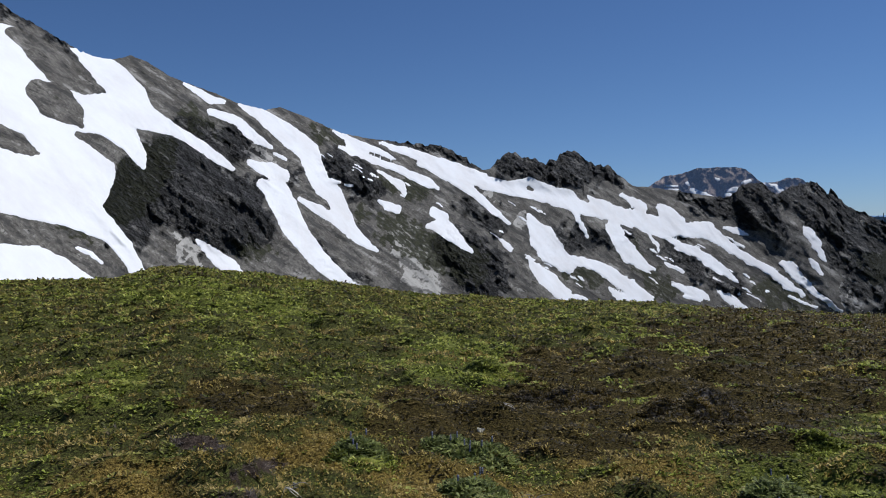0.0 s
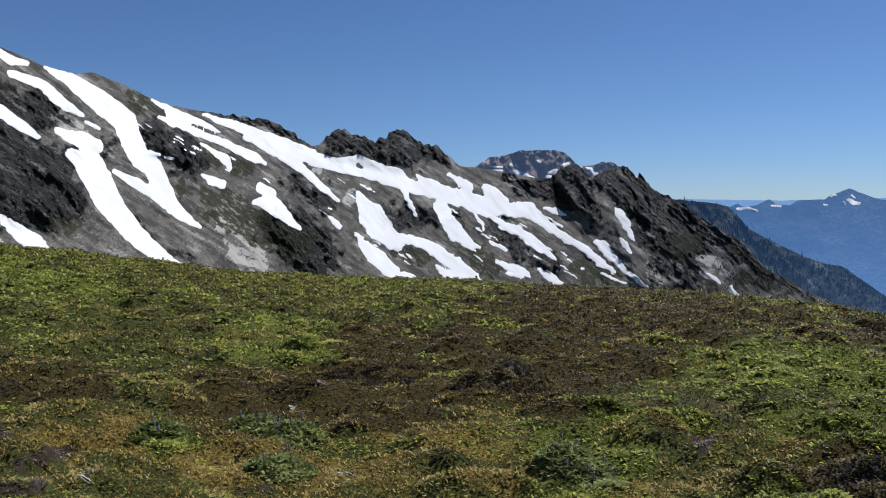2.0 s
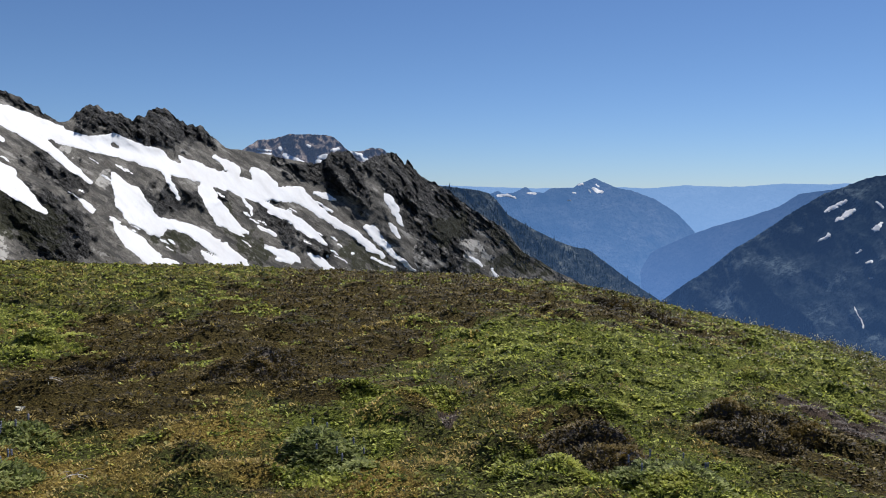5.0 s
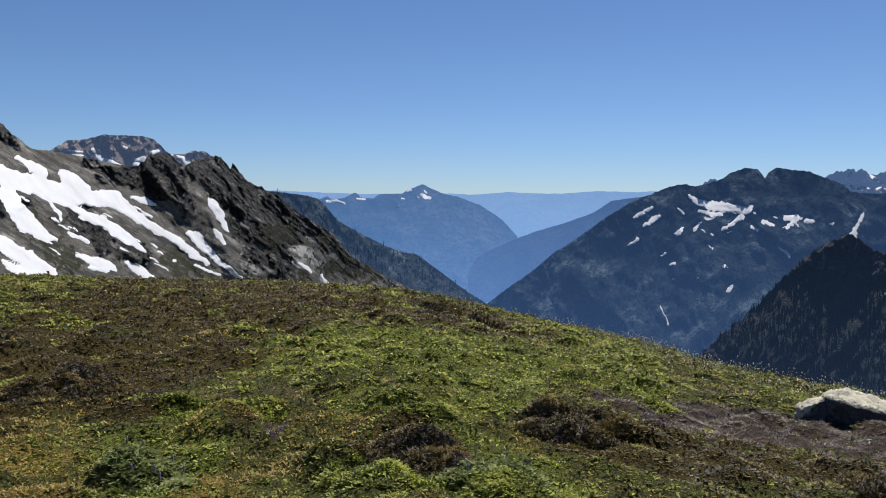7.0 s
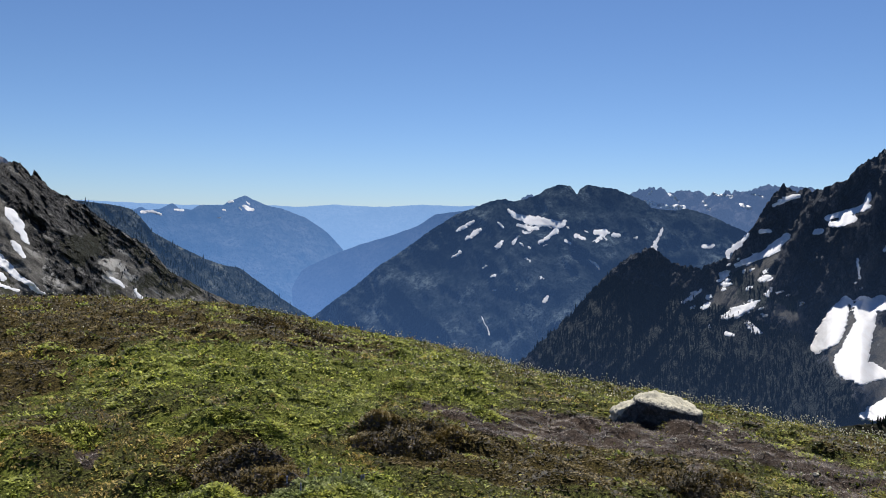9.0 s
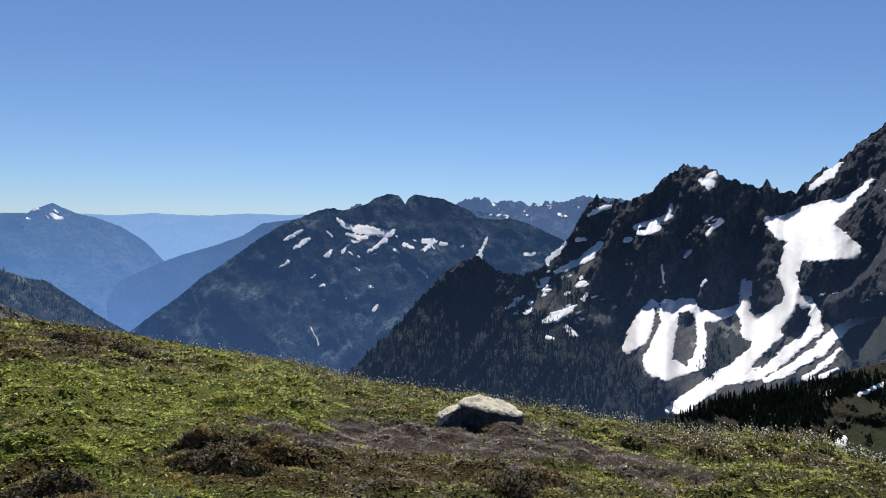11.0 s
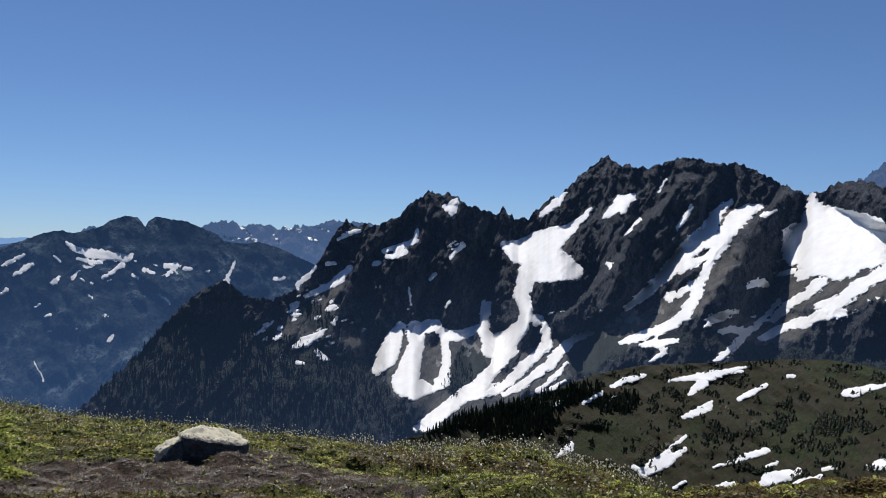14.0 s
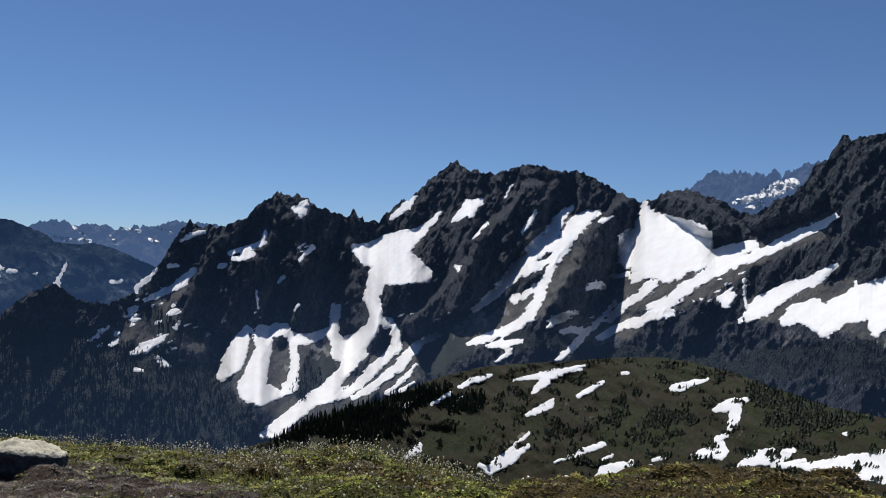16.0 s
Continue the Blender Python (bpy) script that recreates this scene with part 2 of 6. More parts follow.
KNOLL_SOIL = rock_material("knoll_soil", (0.035, 0.030, 0.020), (0.07, 0.06, 0.040), (0.014, 0.010, 0.004), (0.030, 0.022, 0.007), (0.010, 0.015, 0.003), 1.0, pale=(0.17, 0.15, 0.11), bands=0.05, strata=0.30)


def far_material(name, dark, light, haze, share, size=4.0, low=1.3, clear=0.0):
    """Distant woods and rock, with the haze before them painted in as emission."""
    m, t, b = node_material(name)
    n = noise_node(t, 0.02 / size, 9, 0.7)
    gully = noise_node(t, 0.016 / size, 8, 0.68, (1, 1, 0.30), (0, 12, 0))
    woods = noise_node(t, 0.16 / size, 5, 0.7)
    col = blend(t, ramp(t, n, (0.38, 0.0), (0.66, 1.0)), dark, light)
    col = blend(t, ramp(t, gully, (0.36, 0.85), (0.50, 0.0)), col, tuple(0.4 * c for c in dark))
    col = blend(t, ramp(t, maths(t, "ADD", gully, maths(t, "MULTIPLY", maths(t, "SUBTRACT", n, 0.5), 0.7)), (0.57, 0.0), (0.70, clear)), col, tuple(2.2 * c for c in light))
    col = blend(t, ramp(t, woods, (0.36, 0.7), (0.52, 0.0)), col, tuple(0.35 * c for c in dark))
    t.links.new(col, b.inputs["Base Color"])
    b.inputs["Roughness"].default_value = 1.0
    b.inputs["Specular IOR Level"].default_value = 0.0
    b.inputs["Emission Color"].default_value = (*haze, 1)
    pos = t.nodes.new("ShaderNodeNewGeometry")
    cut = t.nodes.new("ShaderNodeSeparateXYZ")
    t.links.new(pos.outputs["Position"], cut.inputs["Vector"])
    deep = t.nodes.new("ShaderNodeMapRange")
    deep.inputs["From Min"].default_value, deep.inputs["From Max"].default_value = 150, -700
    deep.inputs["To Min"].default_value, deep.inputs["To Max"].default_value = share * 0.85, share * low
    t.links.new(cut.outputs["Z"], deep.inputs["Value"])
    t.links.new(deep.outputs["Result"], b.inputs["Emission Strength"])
    bump(t, maths(t, "ADD", noise_node(t, 0.08 / size, 8, 0.7), maths(t, "MULTIPLY", gully, 3.0)), 1.0, 7 * size, b)
    return m


# the third colour of each is its blue haze, painted by emission
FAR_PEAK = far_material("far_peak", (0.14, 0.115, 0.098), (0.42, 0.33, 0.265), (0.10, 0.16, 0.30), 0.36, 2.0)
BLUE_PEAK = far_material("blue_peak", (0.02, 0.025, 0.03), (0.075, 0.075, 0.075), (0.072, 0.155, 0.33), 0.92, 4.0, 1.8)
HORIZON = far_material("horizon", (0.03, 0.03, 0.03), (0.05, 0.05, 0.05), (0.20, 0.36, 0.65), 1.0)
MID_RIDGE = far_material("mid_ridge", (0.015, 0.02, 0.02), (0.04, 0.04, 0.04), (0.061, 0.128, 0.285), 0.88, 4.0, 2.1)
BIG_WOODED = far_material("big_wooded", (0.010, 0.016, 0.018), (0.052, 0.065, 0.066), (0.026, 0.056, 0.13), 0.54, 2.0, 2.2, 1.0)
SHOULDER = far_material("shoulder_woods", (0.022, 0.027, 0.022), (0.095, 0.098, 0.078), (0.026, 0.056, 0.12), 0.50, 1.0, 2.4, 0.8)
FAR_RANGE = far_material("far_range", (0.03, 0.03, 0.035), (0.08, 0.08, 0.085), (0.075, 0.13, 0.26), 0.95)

SNOW, t, b = node_material("snow")
t.links.new(blend(t, ramp(t, noise_node(t, 0.03, 7, 0.7), (0.42, 0.0), (0.75, 0.55)), (0.84, 0.845, 0.855), (0.66, 0.62, 0.58)), b.inputs["Base Color"])
b.inputs["Roughness"].default_value = 0.75
b.inputs["Specular IOR Level"].default_value = 0.25
bump(t, noise_node(t, 0.12, 6, 0.65), 0.3, 1.6, b)


# ---- mountains: sheets of rock, each with a crest, a slope and a back ----
def table(rows):
    a = np.array(rows, float)
    a = a[np.argsort(a[:, 0])]
    return lambda x: np.interp(x, a[:, 0], a[:, 1])


class Slope:
    """A mountain side: crest by bearing and height angle, its distance and its steepness; relief and zones of cliff, plants and pale rock."""

    def __init__(self, crest, far, steep, foot, jag=0.12, jag_size=0.5, relief=0.3, grain=(0.5, 1.2), lean=0.0, cliff=(), green=(), pale=(), scree=(), cliff_base=0.0, green_base=0.0, seed=1, scale=1.0, ribs=(), snow=(), drift=-30.0):
        self.crest, self.far, self.steep, self.foot = table(crest), table(far), table(steep), table(foot)
        self.jag, self.jag_size, self.relief, self.grain, self.lean = jag, jag_size, relief, grain, lean
        self.scree, self.lines = scree, {"cliff": cliff, "green": green, "pale": pale}
        self.base = {"cliff": cliff_base, "green": green_base, "pale": 0.0}
        self.seed, self.scale, self.ribs, self.snow, self.drift = seed, scale, ribs, [p for q in snow for p in q], drift
        a = np.arange(-90, 180, 0.25)
        k = np.exp(-0.5 * (np.arange(-40, 41) * 0.25 / 3.0) ** 2)
        self.even = np.convolve(np.pad(self.crest(a), 40, "edge"), k / k.sum(), "valid")
        self.even_az = a

    def top(self, az):
        c = self.crest(az)
        rocky = 0.35 + 1.1 * self.zone("cliff", az, c - 0.1)
        return c + self.jag * rocky * (fbm(az / self.jag_size, az * 0 + self.seed * 3.7, 4, self.seed, 0.65) + 0.4 * ridged(az / self.jag_size * 0.7, az * 0 + 1.3, 3, self.seed + 2))

    def zone(self, key, az, el):
        wx, wy = fbm(az * 1.1, el * 1.1, 4, self.seed + 5, 0.6) * self.warp, fbm(az * 1.1, el * 1.1, 4, self.seed + 9, 0.6) * self.warp
        base = np.full(np.shape(az), float(self.base[key]))
        if len(self.lines[key]):
            base = np.maximum(base, step(-0.3, 0.3, strokes(az + wx, el + wy, self.lines[key])))
        if key == "cliff" and len(self.scree):
            base = base * (1 - 0.95 * step(-0.3, 0.2, strokes(az + 0.6 * wx, el + 0.6 * wy, self.scree)))
        return base

    def terrace(self, cliff_share, snow_share):
        """Cliffs stand steep and snow lies flatter, between the same foot and crest."""
        a, e = np.arange(43, 136.1, 0.15), np.linspace(-26, 16, 281)
        A, E = np.meshgrid(a, e, indexing="ij")
        snow = step(-0.2, 0.2, strokes(A, E, self.snow))
        w = 1 + (cliff_share - 1) * step(0.3, 0.7, self.zone("cliff", A, E)) * (1 - self.zone("green", A, E))
        w = w + (snow_share - w) * snow
        k = np.exp(-0.5 * (np.arange(-6, 7) * 0.15 / 0.35) ** 2)
        w = np.apply_along_axis(lambda c: np.convolve(np.pad(c, 6, "edge"), k / k.sum(), "valid"), 0, w)
        top, foot = np.interp(A, self.even_az, self.even), self.foot(A)
        w = np.where((E > foot) & (E < top), w, 1e-6)
        total = np.cumsum(w, 1)
        self.steps = (a, e, foot + (top - foot) * total / total[:, -1:] + np.maximum(E - top, 0) + np.minimum(E - foot, 0))

    steps = None

    def eased(self, az, el):
        if self.steps is None:
            return el
        a, e, grid = self.steps
        i, j = np.clip((az - a[0]) / (a[1] - a[0]), 0, len(a) - 1.001), np.clip((el - e[0]) / (e[1] - e[0]), 0, len(e) - 1.001)
        i0, j0 = i.astype(int), j.astype(int)
        u, v = i - i0, j - j0
        return (grid[i0, j0] * (1 - u) + grid[i0 + 1, j0] * u) * (1 - v) + (grid[i0, j0 + 1] * (1 - u) + grid[i0 + 1, j0 + 1] * u) * v

    def distance(self, az, el, fine=1.0, cliff=None):
        az, el = np.broadcast_arrays(np.asarray(az, float), np.asarray(el, float))
        tc, tt, s = np.tan(np.radians(np.interp(az, self.even_az, self.even))), np.tan(np.radians(self.eased(az, el))), self.steep(az)
        r = self.far(az) * (s - tc) / np.maximum(s - tt, 0.05)
        if cliff is None:
            cliff = self.zone("cliff", az, el)
        gx, gy = self.grain
        x, y = (az + self.lean * el) / self.scale, el / self.scale
        wx = x + 0.35 * fbm(x * 0.6, y * 0.6, 2, self.seed + 40)
        big = ridged(wx * gx * 0.33, y * 0.33 / gy, 3, self.seed + 20, 0.6)
        small = ridged(wx * gx * 2.0, y * 2.0 / gy, 4, self.seed + 30, 0.6)
        k = radians(1.0) * self.scale * self.relief
        calm = 1.0
        if len(self.lines["green"]):
            cliff = cliff * (1 - 0.75 * self.zone("green", az, el))
        if len(self.snow):
            calm = 1 - 0.92 * step(-0.22, 0.08, self.snow_inside(az, el))
        rib = 0.0
        if len(self.ribs):
            rib = self.rib_depth * step(-self.rib_soft, self.rib_soft, strokes(az + 0.25 * fbm(az * 1.2, el * 1.2, 4, self.seed + 44), el, self.ribs))
        _, _, _, _, block = cells(az + 0.25 * el + 0.12 * fbm(az * 2.1, el * 2.1, 2, self.seed + 50), el * 0.55, 0.42 * self.scale, self.seed + 90)
        _, _, _, _, chip = cells(az - 0.2 * el, el * 0.6, 0.19 * self.scale, self.seed + 93)
        rib = rib + k * fine * cliff * calm * (1.3 * (block - 0.5) + 0.55 * (chip - 0.5))
        return r * (1 - rib - k * big * (0.5 + 0.8 * cliff) * (0.4 + 0.6 * calm) - fine * 0.45 * k * small * (0.25 + 0.65 * cliff) * calm)

    def snow_inside(self, az, el, lines=None):
        s, rough = self.seed + 60, self.rough
        wx, wy = fbm(az * 1.4, el * 1.4, 3, s, 0.6) * rough, fbm(az * 1.4, el * 1.4, 3, s + 3, 0.6) * rough
        c, q = math.cos(radians(self.drift)), math.sin(radians(self.drift))
        along, across = az * c + el * q, el * c - az * q
        wide_ = max(abs(p[2]) for line in lines for p in line) if lines else 1.0
        return self.grow * min(1.0, wide_ / 0.45) + strokes(az + wx, el + wy, self.snow if lines is None else lines) + min(1.0, 0.35 + wide_ / 0.3) * self.fray(az) * fbm(along * 1.5, across * 5.5, 5, s + 7, 0.66)

    rough, fray, rib_depth, rib_soft, warp, flute, grow = 0.05, staticmethod(lambda az: 0.085), 0.05, 0.8, 0.6, -34.0, 0.02

    def streak(self, az, el):
        c, q = math.cos(radians(self.drift)), math.sin(radians(self.drift))
        return fbm((az * c + el * q) * 0.5, (el * c - az * q) * 2.4, 5, self.seed + 77, 0.65)


    def place(self, az, el, fine=1.0, lift=0.0):
        r = self.distance(az, el, fine) - lift
        a = np.radians(az)
        return np.stack([r * np.sin(a), r * np.cos(a), EYE + r * np.tan(np.radians(el))], -1)

    def mesh(self, name, lo, hi, nu, nv, mat, back=0.12):
        az = np.linspace(lo, hi, nu)[:, None]
        v = np.linspace(0, 1, nv)[None, :] ** 1.45
        top = self.top(az)
        el = top + (np.minimum(self.foot(az), top - 0.3) - top) * v
        az = np.broadcast_to(az, el.shape)
        co = self.place(az, el)
        rim = co[:, :1]
        out = rim / np.linalg.norm(rim[..., :2], axis=-1, keepdims=True) * [1, 1, 0]
        rows = []
        for k in (1.0, 0.55, 0.25, 0.06):
            d = self.far(az[:, :1])[..., None] * back * k
            rows.append(rim + out * d - np.array([0, 0, 1.0]) * d * (0.35 + 0.5 * k))
        co = np.concatenate(rows + [co], 1)
        attrs = {}
        for key in ("cliff", "green", "pale"):
            z = self.zone(key, az, el)
            attrs[key] = np.concatenate([np.repeat(z[:, :1], 4, 1), z], 1)
        z = self.streak(az, el)
        attrs["streak"] = np.concatenate([np.repeat(z[:, :1], 4, 1), z], 1)
        c, q = math.cos(radians(self.flute)), math.sin(radians(self.flute))
        for key, z in (("along", az * c + el * q), ("across", el * c - az * q)):
            attrs[key] = np.concatenate([np.repeat(z[:, :1], 4, 1), z], 1)
        return mesh_from(name, co.reshape(-1, 3), grid_faces(nu, nv + 4)[:, ::-1], True, attrs, [mat])


def snow_patch(slope, lines, group, cell=0.06, lift=0.13, label="bright white old snow patch lying on the mountain slope"):
    """Old snow on a slope: thickest inside, thinning to an uneven edge, rock showing through."""
    pts = np.array([p for line in lines for p in line])
    m = np.abs(pts[:, 2]).max() + 0.25
    az = np.arange(pts[:, 0].min() - m, pts[:, 0].max() + m, cell)[:, None]
    el = np.arange(pts[:, 1].min() - m, pts[:, 1].max() + m, cell)[None, :]
    az, el = np.broadcast_arrays(az, el)
    d = slope.snow_inside(az, el, lines)
    d = np.minimum(d, slope.top(az) - el + 0.01)
    keep = (d[:-1, :-1] > 0) | (d[1:, :-1] > 0) | (d[1:, 1:] > 0) | (d[:-1, 1:] > 0)
    gx_, gy_ = np.gradient(d, cell)
    g2 = gx_ ** 2 + gy_ ** 2 + 0.05
    out = np.clip(d, -1.5 * cell, 0)
    az, el, d = az - out * gx_ / g2, el - out * gy_ / g2, np.maximum(d, -0.01)
    unit = slope.far(az) * radians(1.0) * slope.scale * slope.relief
    co = slope.place(az, el, 1.0, unit * lift * (0.4 + 0.6 * np.clip(d / 0.10, -0.1, 1.0))).reshape(-1, 3)
    for n, one in enumerate(pieces(keep)):
        c, faces, _ = compact(co, grid_faces(*az.shape, one)[:, ::-1])
        ob = new("snow_patch", mesh_from("snow_patch", c, faces, True, None, [SNOW]))
        tagged(ob, label if n == 0 else "small remnant of white snow beside a larger patch", "snow", group)


def pieces(keep, least=9):
    """The separate islands of a grid of cells, largest first."""
    left, out = set(map(tuple, np.argwhere(keep))), []
    while left:
        todo = [left.pop()]
        one = list(todo)
        while todo:
            i, j = todo.pop()
            for c in ((i + 1, j), (i - 1, j), (i, j + 1), (i, j - 1)):
                if c in left:
                    left.remove(c)
                    todo.append(c)
                    one.append(c)
        if len(one) >= least:
            out.append(one)
    for one in sorted(out, key=len, reverse=True):
        m = np.zeros(keep.shape, bool)
        m[tuple(np.array(one).T)] = True
        yield m


# left slope: a long ridge that runs away to the right and falls into the valley
SLOPE_SNOW = []
SLOPE_SNOW.append([[(-28.06, 9.84, 3.25), (-26.23, 8.60, 3.06), (-24.01, 7.48, 2.22)], [(-28.17, 5.43, 4.29), (-25.38, 4.45, 3.67), (-23.36, 4.31, 1.68)], [(-24.53, 2.33, 1.61), (-22.98, 0.88, 1.11), (-21.53, -0.60, 0.84), (-20.70, -1.72, 0.50), (-19.92, -2.41, 0.11)], [(-25.41, 9.67, 0.31), (-23.32, 8.74, 0.84), (-21.65, 8.64, 1.38)], [(-23.90, 11.65, 0.34), (-22.60, 11.05, 0.84), (-21.62, 10.05, 1.15), (-20.96, 9.02, 1.38), (-19.95, 7.98, 0.92), (-18.57, 7.40, 0.50), (-17.34, 6.77, 0.31), (-16.10, 5.97, 0.34), (-15.03, 5.12, 0.31), (-14.23, 4.56, 0.11)], [(-22.83, 8.41, 1.07), (-22.19, 7.19, 1.22), (-21.03, 6.33, 0.92), (-20.19, 5.44, 0.50), (-19.96, 4.67, 0.15)]])
SLOPE_SNOW[-1] += [[(-26.05, 9.29, -0.69), (-25.11, 8.73, -1.15), (-24.16, 8.00, -0.77), (-23.62, 7.25, -0.23)], [(-28.14, 6.46, -0.69), (-27.23, 5.98, -0.61), (-26.46, 5.55, -0.31), (-26.06, 5.42, -0.11)], [(-23.86, 6.68, -0.19), (-22.72, 6.29, -0.50), (-21.56, 5.45, -0.57), (-20.65, 4.63, -0.42)], [(-27.37, 12.62, -0.38), (-25.82, 12.19, -1.15), (-24.58, 10.75, -1.15), (-23.29, 9.79, -0.69), (-22.14, 9.39, -0.11)], [(-28.27, 1.19, -0.54), (-26.43, 0.65, -0.65), (-24.84, 0.09, -0.84), (-22.89, -0.86, -0.92), (-21.74, -2.06, -0.69)]]
SLOPE_SNOW.append([[(-28.35, -1.82, 1.68), (-26.48, -1.54, 1.22), (-25.21, -1.94, 0.92), (-23.92, -2.41, 0.46), (-23.10, -2.66, 0.11)]])
SLOPE_SNOW.append([[(-24.04, -0.47, 0.08), (-23.22, -0.92, 0.15), (-22.57, -1.52, 0.08)]])
SLOPE_SNOW.append([[(-17.26, 10.13, 0.11), (-16.56, 9.72, 0.19), (-15.49, 9.09, 0.27), (-14.76, 9.04, 0.15)]])
SLOPE_SNOW.append([[(-15.68, 8.35, 0.19), (-14.78, 8.11, 0.27), (-13.86, 7.75, 0.31), (-13.14, 7.01, 0.34), (-12.41, 6.45, 0.31), (-11.66, 6.00, 0.11)]])
SLOPE_SNOW.append([[(-11.48, 5.59, 0.11), (-10.74, 5.24, 0.11)]])
SLOPE_SNOW.append([[(-13.65, 8.87, 0.15), (-12.37, 8.22, 0.42), (-11.26, 7.41, 0.61), (-10.14, 6.54, 0.69), (-9.20, 5.78, 0.73), (-8.81, 4.55, 0.65), (-8.29, 3.38, 0.65), (-7.53, 2.79, 0.61), (-6.94, 1.42, 0.54), (-6.34, 0.24, 0.46), (-5.27, -0.76, 0.27), (-4.58, -1.12, 0.08)], [(-7.71, 3.69, 0.23), (-7.13, 3.61, 0.11)], [(-9.84, 2.51, 0.15), (-8.71, 1.84, 0.31), (-7.57, 1.12, 0.34), (-6.81, 0.45, 0.34)]])
SLOPE_SNOW.append([[(-6.74, 3.48, 0.08), (-6.28, 3.40, 0.10)]])
SLOPE_SNOW.append([[(-13.18, 5.05, 0.15), (-12.63, 4.75, 0.34), (-11.70, 4.44, 0.54), (-10.95, 4.10, 0.46)], [(-12.39, 3.61, 0.31), (-11.35, 2.95, 0.84), (-10.81, 1.86, 0.84), (-10.34, 0.70, 0.80), (-9.52, -0.48, 0.69), (-8.78, -1.46, 0.61), (-7.83, -2.46, 0.54), (-6.80, -3.27, 0.42), (-5.72, -3.72, 0.11)]])
SLOPE_SNOW.append([[(-16.71, -0.14, 0.08), (-16.07, -0.72, 0.31), (-15.36, -1.42, 0.50), (-14.63, -1.98, 0.50), (-14.01, -2.37, 0.23)]])
SLOPE_SNOW.append([[(-7.44, 7.15, 0.08), (-6.60, 6.69, 0.19), (-5.53, 6.14, 0.27), (-4.36, 5.75, 0.19), (-3.28, 5.19, 0.08)], [(-6.49, 6.46, 0.23), (-6.23, 5.84, 0.23), (-4.77, 5.17, 0.27), (-3.21, 4.57, 0.23), (-1.85, 3.93, 0.31), (-0.88, 3.48, 0.34), (-0.34, 3.12, 0.11)], [(-7.08, 6.04, 0.08), (-6.12, 5.61, 0.19)]])
SLOPE_SNOW.append([[(-4.47, 4.43, 0.08), (-3.62, 3.87, 0.15), (-2.92, 3.40, 0.31), (-2.62, 2.77, 0.11)]])
SLOPE_SNOW.append([[(-4.43, 2.32, 0.08), (-3.85, 2.00, 0.31), (-3.19, 1.72, 0.31)]])
SLOPE_SNOW.append([[(-0.60, 1.48, 0.34), (0.06, 1.15, 0.31)], [(-1.01, 0.50, 0.19), (-0.07, 0.56, 0.57), (0.63, -0.08, 0.50), (1.21, -0.68, 0.31), (1.94, -1.32, 0.11)]])
SLOPE_SNOW.append([[(-4.28, 6.33, 0.08), (-3.19, 5.93, 0.19), (-2.02, 5.56, 0.31), (-0.85, 5.12, 0.31), (0.32, 4.63, 0.46), (1.49, 4.10, 0.54), (2.66, 3.69, 0.50)], [(-1.64, 4.86, 0.15), (-0.47, 4.45, 0.27), (0.70, 3.73, 0.31), (1.86, 3.04, 0.31), (2.64, 2.36, 0.27), (3.60, 1.44, 0.23), (4.57, 0.64, 0.08)], [(-1.44, 5.13, 0.23), (-0.27, 4.45, 0.31)], [(2.90, 3.45, 0.46), (4.53, 3.07, 0.46), (6.00, 3.02, 0.69), (7.48, 2.51, 0.61), (8.98, 2.07, 0.69), (10.50, 1.54, 0.61), (12.03, 1.09, 0.61), (13.58, 0.59, 0.61), (14.74, 0.21, 0.54)], [(11.64, 0.20, 0.46), (12.10, -0.70, 0.50), (12.79, -1.75, 0.57), (13.64, -2.38, 0.31), (14.35, -2.69, 0.11)]])
SLOPE_SNOW[-1] += [[(8.98, 1.53, 0.15), (9.35, 0.76, 0.15), (9.72, -0.01, 0.15), (9.95, -0.47, 0.08)], [(14.74, 0.21, 0.54), (16.30, -0.06, 0.50), (17.68, -0.06, 0.54), (18.66, -0.84, 0.34), (19.84, -1.74, 0.27), (20.83, -2.33, 0.27), (21.81, -2.91, 0.27), (22.61, -3.61, 0.19), (23.59, -4.35, 0.08)], [(14.74, 1.49, 0.23), (15.21, 0.99, 0.54), (15.91, 0.41, 0.46)], [(12.27, 2.41, 0.11), (12.88, 2.02, 0.23), (13.58, 1.49, 0.38)], [(15.91, -1.16, 0.23), (16.89, -1.47, 0.34), (17.88, -2.14, 0.38), (18.86, -2.92, 0.27), (19.65, -3.51, 0.08)], [(13.96, -0.07, 0.15), (15.13, -0.46, 0.19), (15.91, -1.08, 0.23)], [(9.06, 2.87, -0.11), (9.55, 2.46, -0.31), (9.97, 2.04, -0.15)]]
SLOPE_SNOW[-1] += [[(11.08, 2.32, -0.15), (12.04, 1.94, -0.34), (12.65, 1.52, -0.15)], [(6.00, 3.02, -0.19), (6.29, 2.87, -0.11)]]
SLOPE_SNOW.append([[(3.96, -0.53, 0.11), (4.35, -0.81, 0.15), (4.73, -1.13, 0.11)]])
SLOPE_SNOW.append([[(5.97, 1.05, 0.23), (6.34, 0.37, 0.46), (6.89, -0.47, 0.88), (7.44, -1.36, 0.88), (8.19, -2.13, 0.61), (8.75, -2.52, 0.31)], [(8.57, -1.94, 0.31), (10.09, -2.25, 0.34), (11.05, -2.72, 0.42), (12.01, -3.39, 0.46), (12.98, -4.09, 0.50), (13.95, -4.76, 0.34), (14.42, -5.00, 0.11)], [(11.42, -3.97, 0.11), (12.00, -4.52, 0.31), (13.17, -4.88, 0.31)]])
